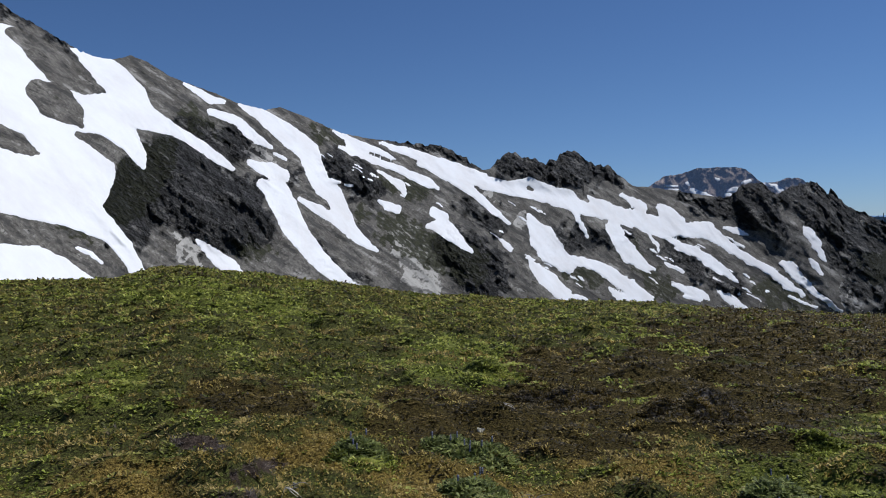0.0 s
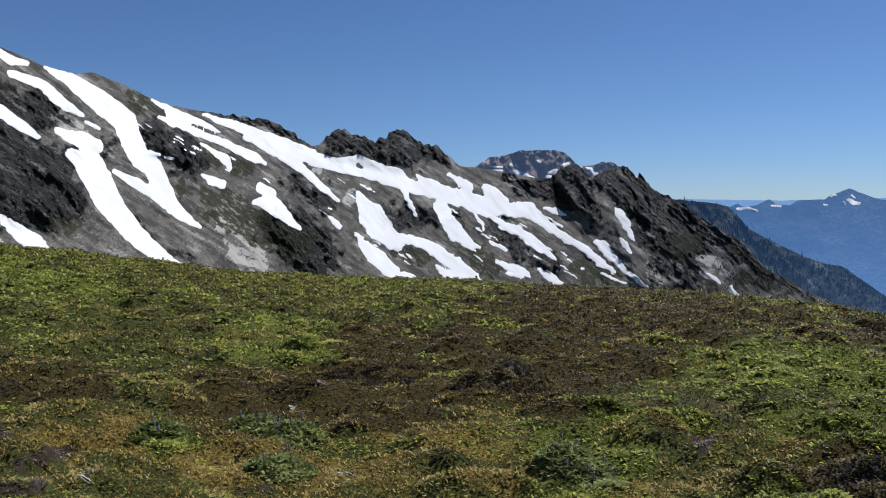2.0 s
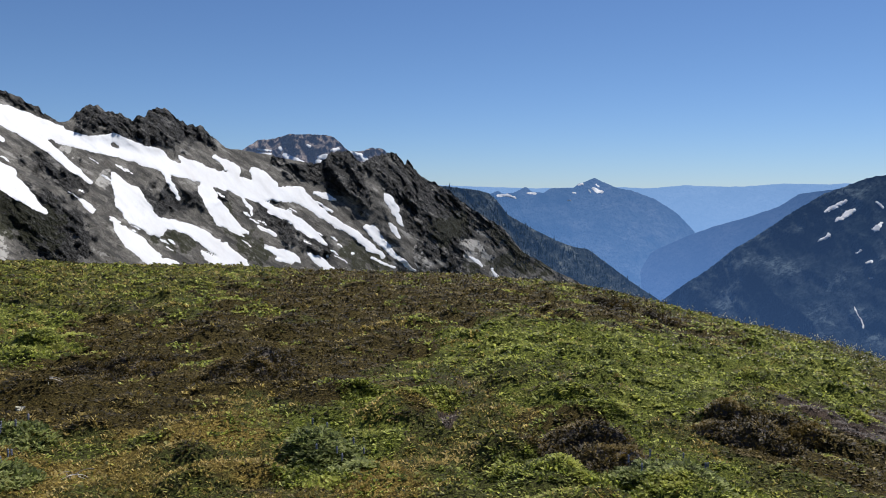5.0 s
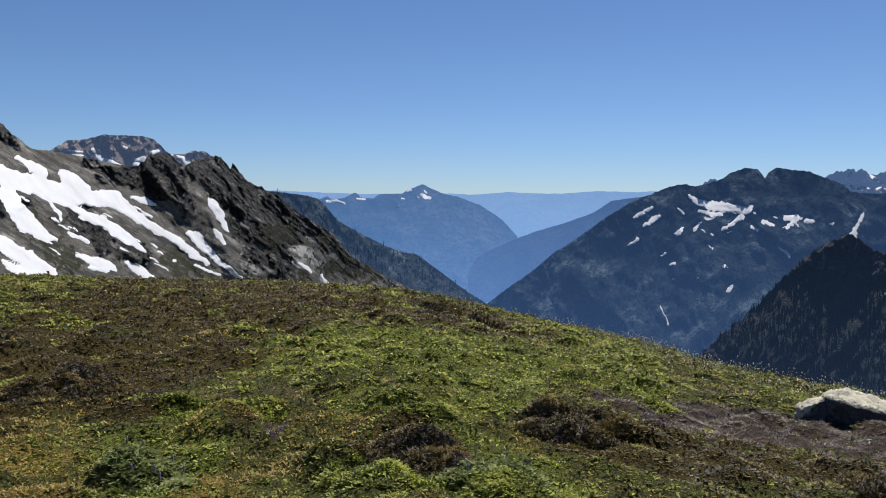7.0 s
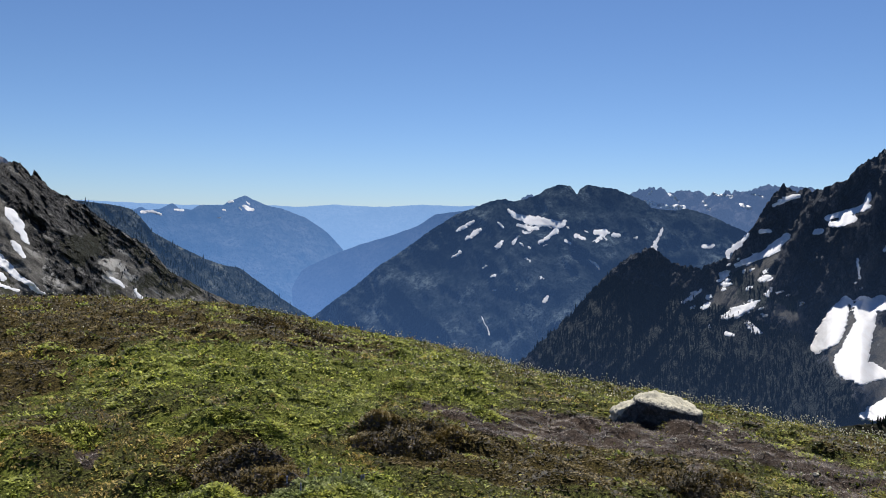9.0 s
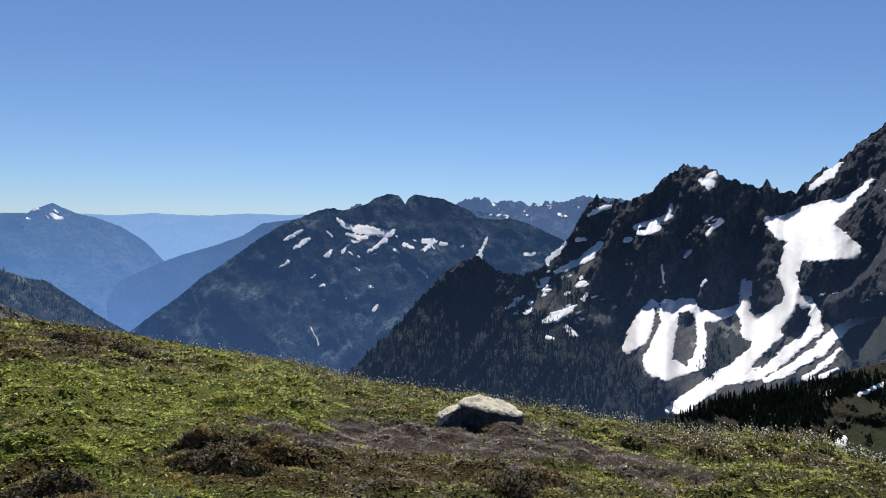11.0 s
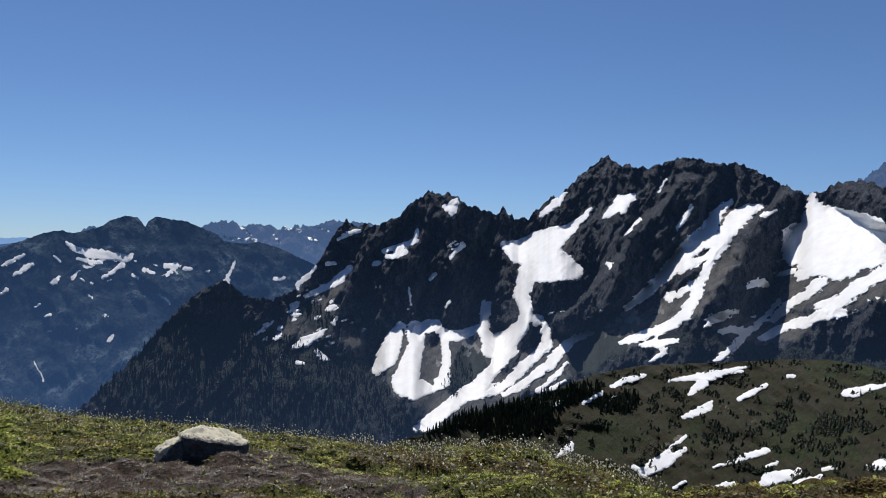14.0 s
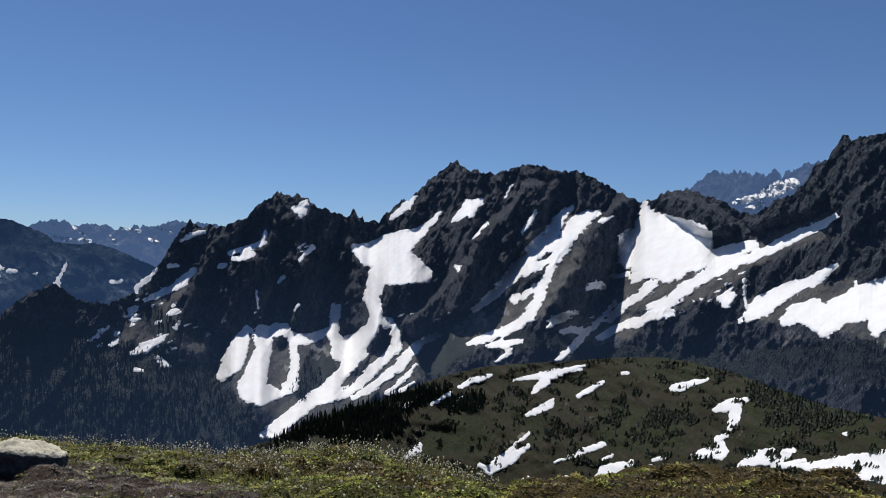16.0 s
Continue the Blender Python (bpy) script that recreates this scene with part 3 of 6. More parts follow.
SLOPE_SNOW.append([[(5.94, -1.92, 0.11), (6.19, -2.31, 0.27), (6.67, -2.89, 0.46), (7.42, -3.47, 0.54), (7.98, -4.17, 0.50), (8.73, -4.64, 0.34), (9.69, -4.69, 0.15)]])
SLOPE_SNOW.append([[(5.75, -1.81, 0.11), (6.24, -1.89, 0.11)]])
SLOPE_SNOW.append([[(4.04, -0.59, 0.08), (4.29, -0.89, 0.19), (4.69, -1.27, 0.08)]])
SLOPE_SNOW.append([[(15.52, -3.71, 0.11), (16.50, -4.10, 0.27), (17.48, -4.38, 0.23), (17.80, -4.62, 0.11)], [(16.30, -4.50, 0.11), (17.29, -4.62, 0.19)]])
SLOPE_SNOW.append([[(15.05, -2.26, 0.08), (15.72, -2.53, 0.15), (16.22, -2.89, 0.08)]])
SLOPE_SNOW.append([[(13.85, 0.01, 0.08), (14.16, -0.58, 0.08), (14.54, -0.97, 0.11), (14.62, -1.48, 0.08)]])
SLOPE_SNOW.append([[(18.35, -4.10, 0.08), (18.86, -4.50, 0.19), (19.66, -5.01, 0.27), (20.25, -5.36, 0.11)]])
SLOPE_SNOW.append([[(18.85, 0.02, 0.11), (19.64, -0.17, 0.23), (20.23, -0.44, 0.11)]])
SLOPE_SNOW.append([[(19.64, -1.07, 0.08), (20.04, -1.23, 0.11)]])
SLOPE_SNOW.append([[(23.68, 0.04, 0.08), (23.95, -0.35, 0.27), (24.35, -1.05, 0.31), (24.63, -1.72, 0.19), (24.87, -2.11, 0.08)]])
SLOPE_SNOW.append([[(24.01, -2.11, 0.08), (24.36, -2.50, 0.19), (24.64, -2.97, 0.11)]])
SLOPE_SNOW.append([[(22.40, -2.32, 0.19), (22.79, -2.51, 0.34), (23.19, -3.10, 0.34), (23.78, -3.68, 0.23), (24.38, -4.27, 0.15), (25.16, -4.85, 0.15), (25.76, -5.35, 0.08)]])
SLOPE_SNOW.append([[(22.21, -3.58, 0.11), (22.80, -3.97, 0.15), (23.20, -4.16, 0.08)]])
SLOPE_SNOW.append([[(22.81, -4.44, 0.08), (23.60, -4.82, 0.11), (24.38, -5.13, 0.08)]])
SLOPE_SNOW.append([[(29.61, -4.40, 0.08), (30.19, -4.66, 0.11), (30.46, -4.96, 0.08)]])
SLOPE_SNOW.append([[(31.15, -5.14, 0.08), (31.54, -5.71, 0.11)]])
slope = Slope(snow=SLOPE_SNOW, crest=[(-60, 19.0), (-45, 17.0), (-36, 15.6)] + [(-27.94, 14.29), (-27.04, 13.74), (-25.17, 12.75), (-23.25, 11.70), (-22.26, 11.45), (-21.41, 11.47), (-20.55, 11.76), (-19.53, 11.39), (-18.14, 10.57), (-17.09, 10.17), (-15.29, 9.57), (-13.84, 8.94), (-11.99, 8.53), (-11.04, 8.73), (-9.34, 8.10), (-7.06, 7.04), (-5.13, 6.64), (-3.57, 6.44), (-2.40, 6.31), (-0.05, 6.08), (1.31, 5.39), (2.87, 4.31)]
    + [(3.38, 4.45), (3.86, 5.02), (4.37, 5.44), (4.84, 5.54), (5.42, 5.22), (6.00, 5.16), (6.58, 4.92), (7.16, 4.63), (7.43, 4.93), (7.94, 4.95), (8.13, 5.33), (8.71, 5.51), (9.36, 5.33), (10.04, 4.73), (10.42, 4.57), (10.87, 4.44), (11.36, 4.46), (11.92, 3.95), (12.48, 3.43), (13.03, 2.96), (14.15, 2.85), (15.98, 2.56), (17.41, 2.25), (19.18, 2.01), (19.89, 2.73), (21.10, 2.98), (22.11, 2.10), (22.95, 2.61), (24.11, 2.85)]
    + [(24.45, 2.79), (25.21, 2.42)] + [(25.10, 1.99), (26.08, 1.29), (27.05, 0.83), (27.63, 0.56), (28.48, -0.02), (29.57, -0.91), (30.91, -1.67), (31.86, -2.24), (33.39, -4.06), (34.51, -4.56), (35.62, -5.29), (37.09, -5.92), (39.26, -7.69)],
    far=[(-60, 420), (-30, 520), (-10, 680), (5, 900), (18, 1250), (26, 1500), (34, 1800), (46, 2300)],
    steep=[(-60, 0.75), (0, 0.7), (18, 0.75), (24, 0.88), (28, 1.15), (46, 1.1)],
    foot=[(-60, -9), (0, -9), (24, -12), (40, -18), (46, -20)],
    green_base=0.22, jag=0.10, jag_size=0.45, relief=0.50, grain=(0.85, 2.6), lean=0.75, seed=3, drift=-32.0,
    scree=[[(22.67, 1.36, 0.24), (23.42, -0.65, 0.71), (24.55, -3.17, 1.02), (25.51, -4.94, 0.63)], [(-8.73, 0.67, 0.63), (-6.46, -1.71, 0.79)], [(-10.97, 3.41, 0.31)], [(-18.51, 10.01, 1.18), (-16.76, 8.62, 0.63)], [(-25.22, 11.05, 0.98)]],
    ribs=[[(-17.25, 3.05, 1.57), (-14.01, 1.14, 1.97)], [(4.63, 4.73, 0.79), (8.50, 4.24, 1.18)], [(-7.10, 4.92, 0.98), (-4.80, 3.35, 0.79)], [(1.79, -1.08, 1.57), (2.93, -3.46, 1.18)], [(20.91, 1.59, 1.57), (24.58, 0.05, 1.97), (26.79, -3.51, 2.36)]],
    cliff=[[(-27.94, 14.29, 0.47), (-25.17, 12.75, 0.31), (-23.25, 11.70, 0.16)], [(-20.79, 1.96, 2.36), (-18.29, 4.54, 2.36), (-14.74, 1.53, 2.75), (-12.91, 0.74, 1.57)], [(-17.17, 6.77, 1.18), (-13.53, 6.07, 1.18)], [(-7.49, 4.92, 0.98), (-5.19, 3.35, 1.18)], [(0.61, -1.06, 1.57), (2.55, -2.67, 1.97)], [(4.24, 4.74, 0.71), (5.03, 4.92, 0.98), (8.50, 4.24, 1.38), (11.54, 3.58, 0.55)], [(-3.18, 6.43, 0.31), (-0.05, 5.92, 0.47), (2.28, 4.59, 0.31)], [(19.53, 2.00, 1.38), (21.09, 1.59, 1.97), (24.58, 0.76, 2.36), (26.80, -1.75, 3.15)], [(8.43, -0.80, 0.98), (12.24, -0.47, 0.59)], [(-5.72, -3.68, 0.79), (-8.77, -0.88, 0.59)], [(1.45, 2.07, 0.55), (3.78, 0.45, 0.55)]] + [[(15.56, -1.29, 0.79), (19.47, -3.93, 0.79)], [(16.33, 2.10, 0.47), (18.12, 1.30, 0.55)], [(-10.19, 4.17, 0.47), (-13.98, 2.66, 0.79)], [(25.70, 0.43, 0.96), (27.46, -1.50, 1.22), (28.26, -3.44, 0.99), (28.47, -5.00, 0.77)], [(28.80, -0.72, 0.54), (30.34, -1.87, 0.54), (31.87, -3.01, 0.54), (33.39, -4.51, 0.46)]],
    green=[[(-23.50, 1.61, 1.57), (-20.76, 3.06, 1.77), (-18.61, 5.64, 1.18)], [(-13.68, -0.78, 0.63), (-12.20, -1.19, 0.55)], [(-17.14, 8.06, 0.55), (-14.99, 6.99, 0.39)], [(-3.68, 0.59, 1.10), (-0.96, -1.03, 1.38), (1.77, -2.26, 1.38)], [(-1.68, 2.91, 0.71), (-3.62, 3.72, 0.71)], [(-5.62, 1.40, 0.55)], [(10.31, -3.15, 0.79), (8.39, -2.94, 0.55)], [(-8.60, 7.04, 0.55), (-6.31, 6.07, 0.31)], [(12.23, -0.86, 0.47), (15.16, -4.32, 0.79)], [(21.54, -4.10, 0.94), (23.55, -4.80, 0.79)], [(28.04, -2.45, 1.18)]] + [[(29.19, -1.30, 0.38), (29.59, -2.46, 0.31)], [(31.33, -4.75, 0.46), (33.03, -4.90, 0.54), (34.89, -5.16, 0.54)], [(30.91, -2.06, 0.31), (32.63, -3.57, 0.38), (34.14, -4.80, 0.38)], [(29.43, -4.79, 0.27), (30.01, -5.36, 0.34)]],
    pale=[[(-2.53, -0.61, 1.10), (-1.78, -2.59, 1.18), (-1.02, -4.18, 0.79)], [(5.35, 0.82, 0.55)], [(-17.33, -0.32, 0.71), (-16.63, -1.47, 0.39)], [(-11.70, 4.56, 0.55), (-12.79, 6.08, 0.47)], [(-5.72, -3.68, 0.47)], [(3.03, 2.43, 0.47)], [(6.86, -2.34, 0.39)]] + [[(29.22, -3.43, 0.34), (29.99, -4.20, 0.46), (30.96, -4.95, 0.38)], [(25.94, -4.06, 0.23), (26.53, -5.03, 0.23)]],
)
slope.rib_depth = 0.022
slope.fray = table([(-20, 0.03), (2, 0.04), (10, 0.06), (24, 0.07), (30, 0.05)])
tagged(new("mountain_slope", slope.mesh("mountain_slope", -48, 46, 1000, 160, SLOPE_ROCK)), "grey rocky mountainside with dark cliffs, scree and snow gullies", "mountain", kind="structure")

GROUP = "snow patches on the near mountainside"
for lines in SLOPE_SNOW:
    snow_patch(slope, lines, GROUP, 0.075 if len(lines) > 2 else 0.06)

# small remnants between the snow gullies
rng = np.random.default_rng(5)
SPECKS = [[(14.45, -2.42, 1.18), (17.71, -3.19, 0.98), (21.20, -3.92, 0.79)], [(15.21, -0.33, 0.47), (19.15, -0.96, 0.47)], [(11.88, 0.49, 0.39), (13.36, -0.49, 0.55)], [(-8.63, 5.70, 0.55), (-4.78, 4.51, 0.79), (-0.90, 2.50, 0.79)], [(2.63, 2.05, 0.55), (6.91, 1.18, 0.47)], [(3.77, -0.33, 0.63), (9.15, -3.53, 0.63)], [(-14.60, 7.93, 0.39), (-10.16, 5.70, 0.39)]]
left = 60
while left:
    a, e = rng.uniform(-10, 27), rng.uniform(-4.5, 9)
    if strokes(np.array(a), np.array(e), SPECKS) > 0:
        n = rng.uniform(0.12, 0.7)
        snow_patch(slope, [[(a, e, 0.04), (a + n * 0.5, e - n * 0.25, rng.uniform(0.04, 0.09)), (a + n, e - n * 0.62, 0.03)]], "snow patches on the near mountainside", label="small remnant of white snow on the rocky slope")
        left -= 1

# a wooded shoulder behind the end of the slope
shoulder = Slope(crest=[(20, -4.0)] + [(25.70, 0.05), (27.05, 0.52), (27.82, 0.56), (29.93, 0.33), (30.88, 0.10), (31.45, -0.40), (32.22, -1.39), (33.72, -2.22), (35.58, -3.14), (36.68, -3.53), (37.75, -3.69), (39.19, -4.73), (40.61, -5.79), (42.00, -6.67), (43.36, -7.46), (45.37, -8.75)],
    far=[(20, 2500), (48, 2700)], steep=[(20, 0.75), (48, 0.75)], foot=[(20, -14), (48, -20)], jag=0.06, jag_size=0.4, relief=0.7, grain=(0.8, 2.2), lean=0.7, seed=6)
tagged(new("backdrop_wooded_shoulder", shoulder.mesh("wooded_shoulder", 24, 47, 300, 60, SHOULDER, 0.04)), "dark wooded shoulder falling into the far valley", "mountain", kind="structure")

# a flat-topped peak behind the ridge
MESA_SNOW = []
MESA_SNOW.append([[(14.36, 2.65, 0.11), (15.92, 2.55, 0.15)]])
MESA_SNOW.append([[(16.89, 2.55, 0.15), (17.67, 2.09, 0.23), (18.34, 1.90, 0.15)]])
MESA_SNOW.append([[(19.04, 2.17, 0.11), (19.63, 2.02, 0.15)]])
MESA_SNOW.append([[(19.12, 2.45, 0.08), (19.63, 2.53, 0.19)]])
MESA_SNOW.append([[(18.34, 3.30, 0.06), (18.53, 3.22, 0.08)]])
MESA_SNOW.append([[(20.02, 2.96, 0.08), (20.45, 3.07, 0.11)]])
MESA_SNOW.append([[(21.24, 2.80, 0.08), (21.98, 2.69, 0.11), (22.41, 2.22, 0.15)]])
MESA_SNOW.append([[(15.06, 2.93, 0.04), (15.92, 2.86, 0.06)]])
MESA_SNOW.append([[(16.54, 3.06, 0.08), (16.62, 2.90, 0.08)]])
mesa = Slope(snow=MESA_SNOW, crest=[(12.28, 2.40), (14.15, 2.92), (15.08, 3.57), (16.17, 3.68), (17.08, 3.99), (18.50, 4.00), (19.55, 3.99), (20.25, 3.82), (20.93, 3.13), (21.27, 2.90), (22.12, 2.94), (22.79, 3.16), (23.46, 3.10), (23.95, 2.75), (25.24, 1.81), (26.81, 0.00)],
    far=[(0, 2600), (40, 2600)], steep=[(0, 0.9), (40, 0.9)], foot=[(0, -1), (40, -1)], jag=0.035, jag_size=0.3, relief=0.6, grain=(1.2, 1), cliff_base=0.6, seed=8)
mesa.grow, mesa.rough, mesa.fray = 0.07, 0.05, table([(0, 0.03), (120, 0.03)])
tagged(new("backdrop_flat_peak", mesa.mesh("flat_peak", 12, 25, 260, 60, FAR_PEAK, 0.05)), "distant flat-topped brown rock peak with snow below its cliffs", "mountain", kind="structure")
for lines in MESA_SNOW:
    snow_patch(mesa, lines, "snow patches on the flat peak", label="thin white snow patch on the distant flat peak", cell=0.03, lift=0.15)

# ridges of the far valley, one behind another
blue_peak = Slope(crest=[(26, 0.2)] + [(29.79, -0.29), (30.99, 0.03), (31.50, 0.26), (31.92, 0.05), (32.73, 0.18), (33.43, 0.57), (33.89, 0.21), (34.68, 0.15), (35.11, 0.46), (35.95, 0.49), (36.68, 0.47), (37.04, 0.78), (37.52, 0.94), (38.04, 1.18), (38.63, 0.93), (39.46, 0.57), (40.60, 0.33), (42.13, -0.22), (43.68, -1.24), (44.66, -2.31), (46.05, -3.46), (48.43, -5.39)],
    far=[(0, 4300), (90, 4300)], steep=[(0, 0.8), (90, 0.8)], foot=[(0, -13), (90, -13)], jag=0.07, jag_size=0.35, relief=0.8, grain=(0.5, 2.2), seed=12, scale=1.2)
blue_peak.rough, blue_peak.fray = 0.05, table([(0, 0.03), (120, 0.03)])
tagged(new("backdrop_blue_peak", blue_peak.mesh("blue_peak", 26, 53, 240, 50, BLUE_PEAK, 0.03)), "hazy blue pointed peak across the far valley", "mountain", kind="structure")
for lines in ([[(31.51, -0.07, 0.08), (32.13, -0.02, 0.10), (32.73, -0.23, 0.08)]], [[(33.61, 0.13, 0.06), (34.15, 0.10, 0.06)]], [[(37.04, 0.70, 0.08), (37.30, 0.78, 0.08)]], [[(38.04, 0.46, 0.08), (38.34, 0.28, 0.13), (38.60, 0.21, 0.11)]], [[(37.75, 0.30, 0.06), (37.90, 0.15, 0.06)]], [[(36.68, 0.16, 0.06), (36.86, 0.13, 0.06)]], [[(36.32, -0.34, 0.04), (36.50, -0.37, 0.05)]], [[(38.19, 0.73, 0.04), (38.38, 0.58, 0.05)]]):
    snow_patch(blue_peak, lines, "snow patches on the blue peak", 0.025, 0.05, label="small snow patch on the hazy blue peak")
horizon = Slope(crest=[(20, 0.8)] + [(33.98, 0.45), (39.45, 0.57), (41.77, 0.50), (44.06, 0.71), (45.57, 0.64), (47.43, 0.62), (49.98, 0.82), (52.82, 0.79), (56.22, 0.95)] + [(70, 1.0), (80, 1.0)],
    far=[(0, 4700), (90, 4700)], steep=[(0, 0.6), (90, 0.6)], foot=[(0, -13), (90, -13)], jag=0.05, jag_size=0.5, relief=0.3, grain=(0.4, 1.5), seed=14, scale=1.5)
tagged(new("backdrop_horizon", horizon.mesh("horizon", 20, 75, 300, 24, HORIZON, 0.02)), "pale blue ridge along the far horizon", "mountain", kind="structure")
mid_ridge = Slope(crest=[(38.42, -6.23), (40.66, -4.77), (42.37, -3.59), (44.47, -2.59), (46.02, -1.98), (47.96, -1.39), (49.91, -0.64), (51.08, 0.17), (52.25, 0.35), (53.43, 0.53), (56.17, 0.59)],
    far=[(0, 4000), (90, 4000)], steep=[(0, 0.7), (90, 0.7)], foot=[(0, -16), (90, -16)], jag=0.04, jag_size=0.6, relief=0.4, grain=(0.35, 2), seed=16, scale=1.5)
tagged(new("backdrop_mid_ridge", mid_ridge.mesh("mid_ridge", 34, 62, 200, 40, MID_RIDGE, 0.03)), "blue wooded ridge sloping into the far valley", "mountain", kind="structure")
far_range = Slope(crest=[(52, -3)] + [(55.07, -0.31), (55.79, 0.78), (56.53, 1.14), (57.65, 1.68), (58.41, 1.62), (60.32, 1.56), (63.81, 1.54), (64.97, 2.08), (65.94, 2.31), (67.12, 2.02), (68.50, 2.14), (69.68, 1.85), (70.86, 2.03), (72.03, 2.26), (73.20, 2.60), (73.79, 2.41), (75.16, 2.40), (76.72, 1.77)],
    far=[(0, 4600), (120, 4600)], steep=[(0, 0.8), (120, 0.8)], foot=[(0, -6), (120, -6)], jag=0.14, jag_size=0.5, relief=0.6, grain=(0.7, 1.2), cliff_base=0.9, seed=18, scale=1.2)
far_range.rough, far_range.fray = 0.05, table([(0, 0.03), (120, 0.03)])
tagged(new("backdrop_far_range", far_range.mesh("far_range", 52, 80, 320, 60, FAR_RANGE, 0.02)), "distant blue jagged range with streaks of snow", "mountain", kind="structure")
for lines in ([[(65.38, 1.31, 0.12), (66.56, 1.07, 0.16), (67.94, 0.98, 0.12)]], [[(66.93, 1.86, 0.08), (67.53, 1.37, 0.08)]], [[(69.68, 1.93, 0.08), (70.87, 1.72, 0.12)]], [[(71.47, 1.26, 0.08), (72.07, 0.96, 0.12)]], [[(65.75, 1.99, 0.08), (65.52, 1.71, 0.08)]], [[(69.11, 1.40, 0.08), (69.51, 0.90, 0.08)]], [[(72.04, 1.98, 0.08), (72.83, 1.77, 0.08)]]):
    snow_patch(far_range, lines, "snow patches on the far range", label="thin snow streak on the distant range", cell=0.04)

# the big wooded mountain with the twin top
BIG_SNOW = []
BIG_SNOW.append([[(56.17, 0.59, 0.08), (56.96, 0.10, 0.19), (57.94, -0.16, 0.31), (58.91, -0.25, 0.27), (59.77, -0.35, 0.23), (60.07, -0.11, 0.11)], [(59.51, -0.75, 0.19), (59.01, -1.15, 0.11), (58.37, -1.63, 0.08)], [(56.78, -0.42, 0.08), (58.15, -0.66, 0.11)], [(57.18, -0.88, 0.06), (57.77, -0.94, 0.06)]])
BIG_SNOW.append([[(52.59, -0.90, 0.08), (53.25, -0.57, 0.11), (53.76, -0.21, 0.11)]])
BIG_SNOW.append([[(53.28, -1.52, 0.08), (53.78, -1.11, 0.15), (54.24, -0.83, 0.11)]])
BIG_SNOW.append([[(52.32, -2.80, 0.06), (52.90, -2.39, 0.08)]])
BIG_SNOW.append([[(55.45, -1.98, 0.15), (55.75, -1.62, 0.11)]])
BIG_SNOW.append([[(56.54, -1.68, 0.11), (56.80, -1.28, 0.08)]])
BIG_SNOW.append([[(60.86, -1.14, 0.15), (61.44, -1.24, 0.11)]])
BIG_SNOW.append([[(62.19, -0.84, 0.19), (62.84, -0.74, 0.19), (62.25, -1.45, 0.11)]])
BIG_SNOW.append([[(63.33, -0.92, 0.15), (63.64, -1.03, 0.15)]])
BIG_SNOW.append([[(61.86, -2.70, 0.08), (62.14, -3.01, 0.11), (62.45, -3.31, 0.08)]])
BIG_SNOW.append([[(66.15, -1.42, 0.11), (66.09, -1.81, 0.19), (66.25, -2.26, 0.08)], [(66.22, -1.35, 0.08), (66.43, -0.85, 0.06), (66.56, -0.39, 0.04)]])
BIG_SNOW.append([[(69.25, -1.64, 0.15), (69.85, -1.50, 0.11)]])
BIG_SNOW.append([[(70.85, -1.84, 0.11), (71.19, -1.65, 0.27), (71.70, -1.26, 0.23), (71.93, -0.81, 0.15)], [(70.85, -1.73, 0.11), (70.79, -2.26, 0.08)]])
# a thin creek, drawn here as a streak of snow
BIG_SNOW.append([[(54.46, -6.83, 0.03), (54.71, -7.29, 0.04), (54.87, -7.59, 0.03), (55.04, -8.06, 0.05)]])
BIG_SNOW.append([[(55.10, -4.07, 0.08), (55.30, -3.98, 0.11)]])
BIG_SNOW.append([[(58.97, -5.32, 0.08), (58.75, -5.72, 0.08)]])
BIG_SNOW.append([[(55.49, -0.33, 0.08), (55.81, -0.60, 0.06)]])
BIG_SNOW.append([[(60.10, -1.39, 0.06), (60.42, -1.58, 0.08)]])
BIG_SNOW.append([[(57.42, -2.75, 0.05), (57.74, -2.90, 0.06)]])
BIG_SNOW.append([[(54.50, -3.49, 0.04), (54.77, -3.29, 0.05)]])
big = Slope(snow=BIG_SNOW, crest=[(37.98, -10.71), (40.93, -8.57), (43.71, -6.25), (45.65, -4.86), (47.30, -3.41), (49.00, -2.30), (50.73, -0.97), (52.50, 0.19), (53.76, 0.68), (54.67, 1.09), (55.78, 1.35), (56.53, 1.18), (58.03, 1.61), (58.59, 2.01), (59.53, 2.43), (60.38, 2.34), (60.82, 1.69), (61.00, 2.09), (61.46, 2.41), (63.40, 2.16), (64.39, 1.75), (65.37, 1.39), (65.78, 0.93), (67.35, 0.77), (68.13, 0.91), (69.72, 0.44), (70.91, -0.13), (71.91, -0.57), (72.91, -1.26), (76.09, -3.71)],
    far=[(0, 3600), (55, 3400), (120, 3300)], steep=[(0, 0.7), (120, 0.7)], foot=[(0, -22), (120, -22)], jag=0.10, jag_size=0.35, relief=1.1, grain=(0.55, 2.4), lean=0.4, cliff_base=0.1, seed=21, scale=1.3)
big.rough, big.fray, big.grow = 0.08, table([(0, 0.06), (120, 0.06)]), 0.035
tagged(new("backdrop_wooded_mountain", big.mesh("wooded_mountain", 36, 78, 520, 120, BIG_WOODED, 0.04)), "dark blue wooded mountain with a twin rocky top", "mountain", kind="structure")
for lines in BIG_SNOW:
    snow_patch(big, lines, "snow patches on the wooded mountain", label="white snow patch or thin creek on the dark wooded mountain", cell=0.03, lift=0.035)

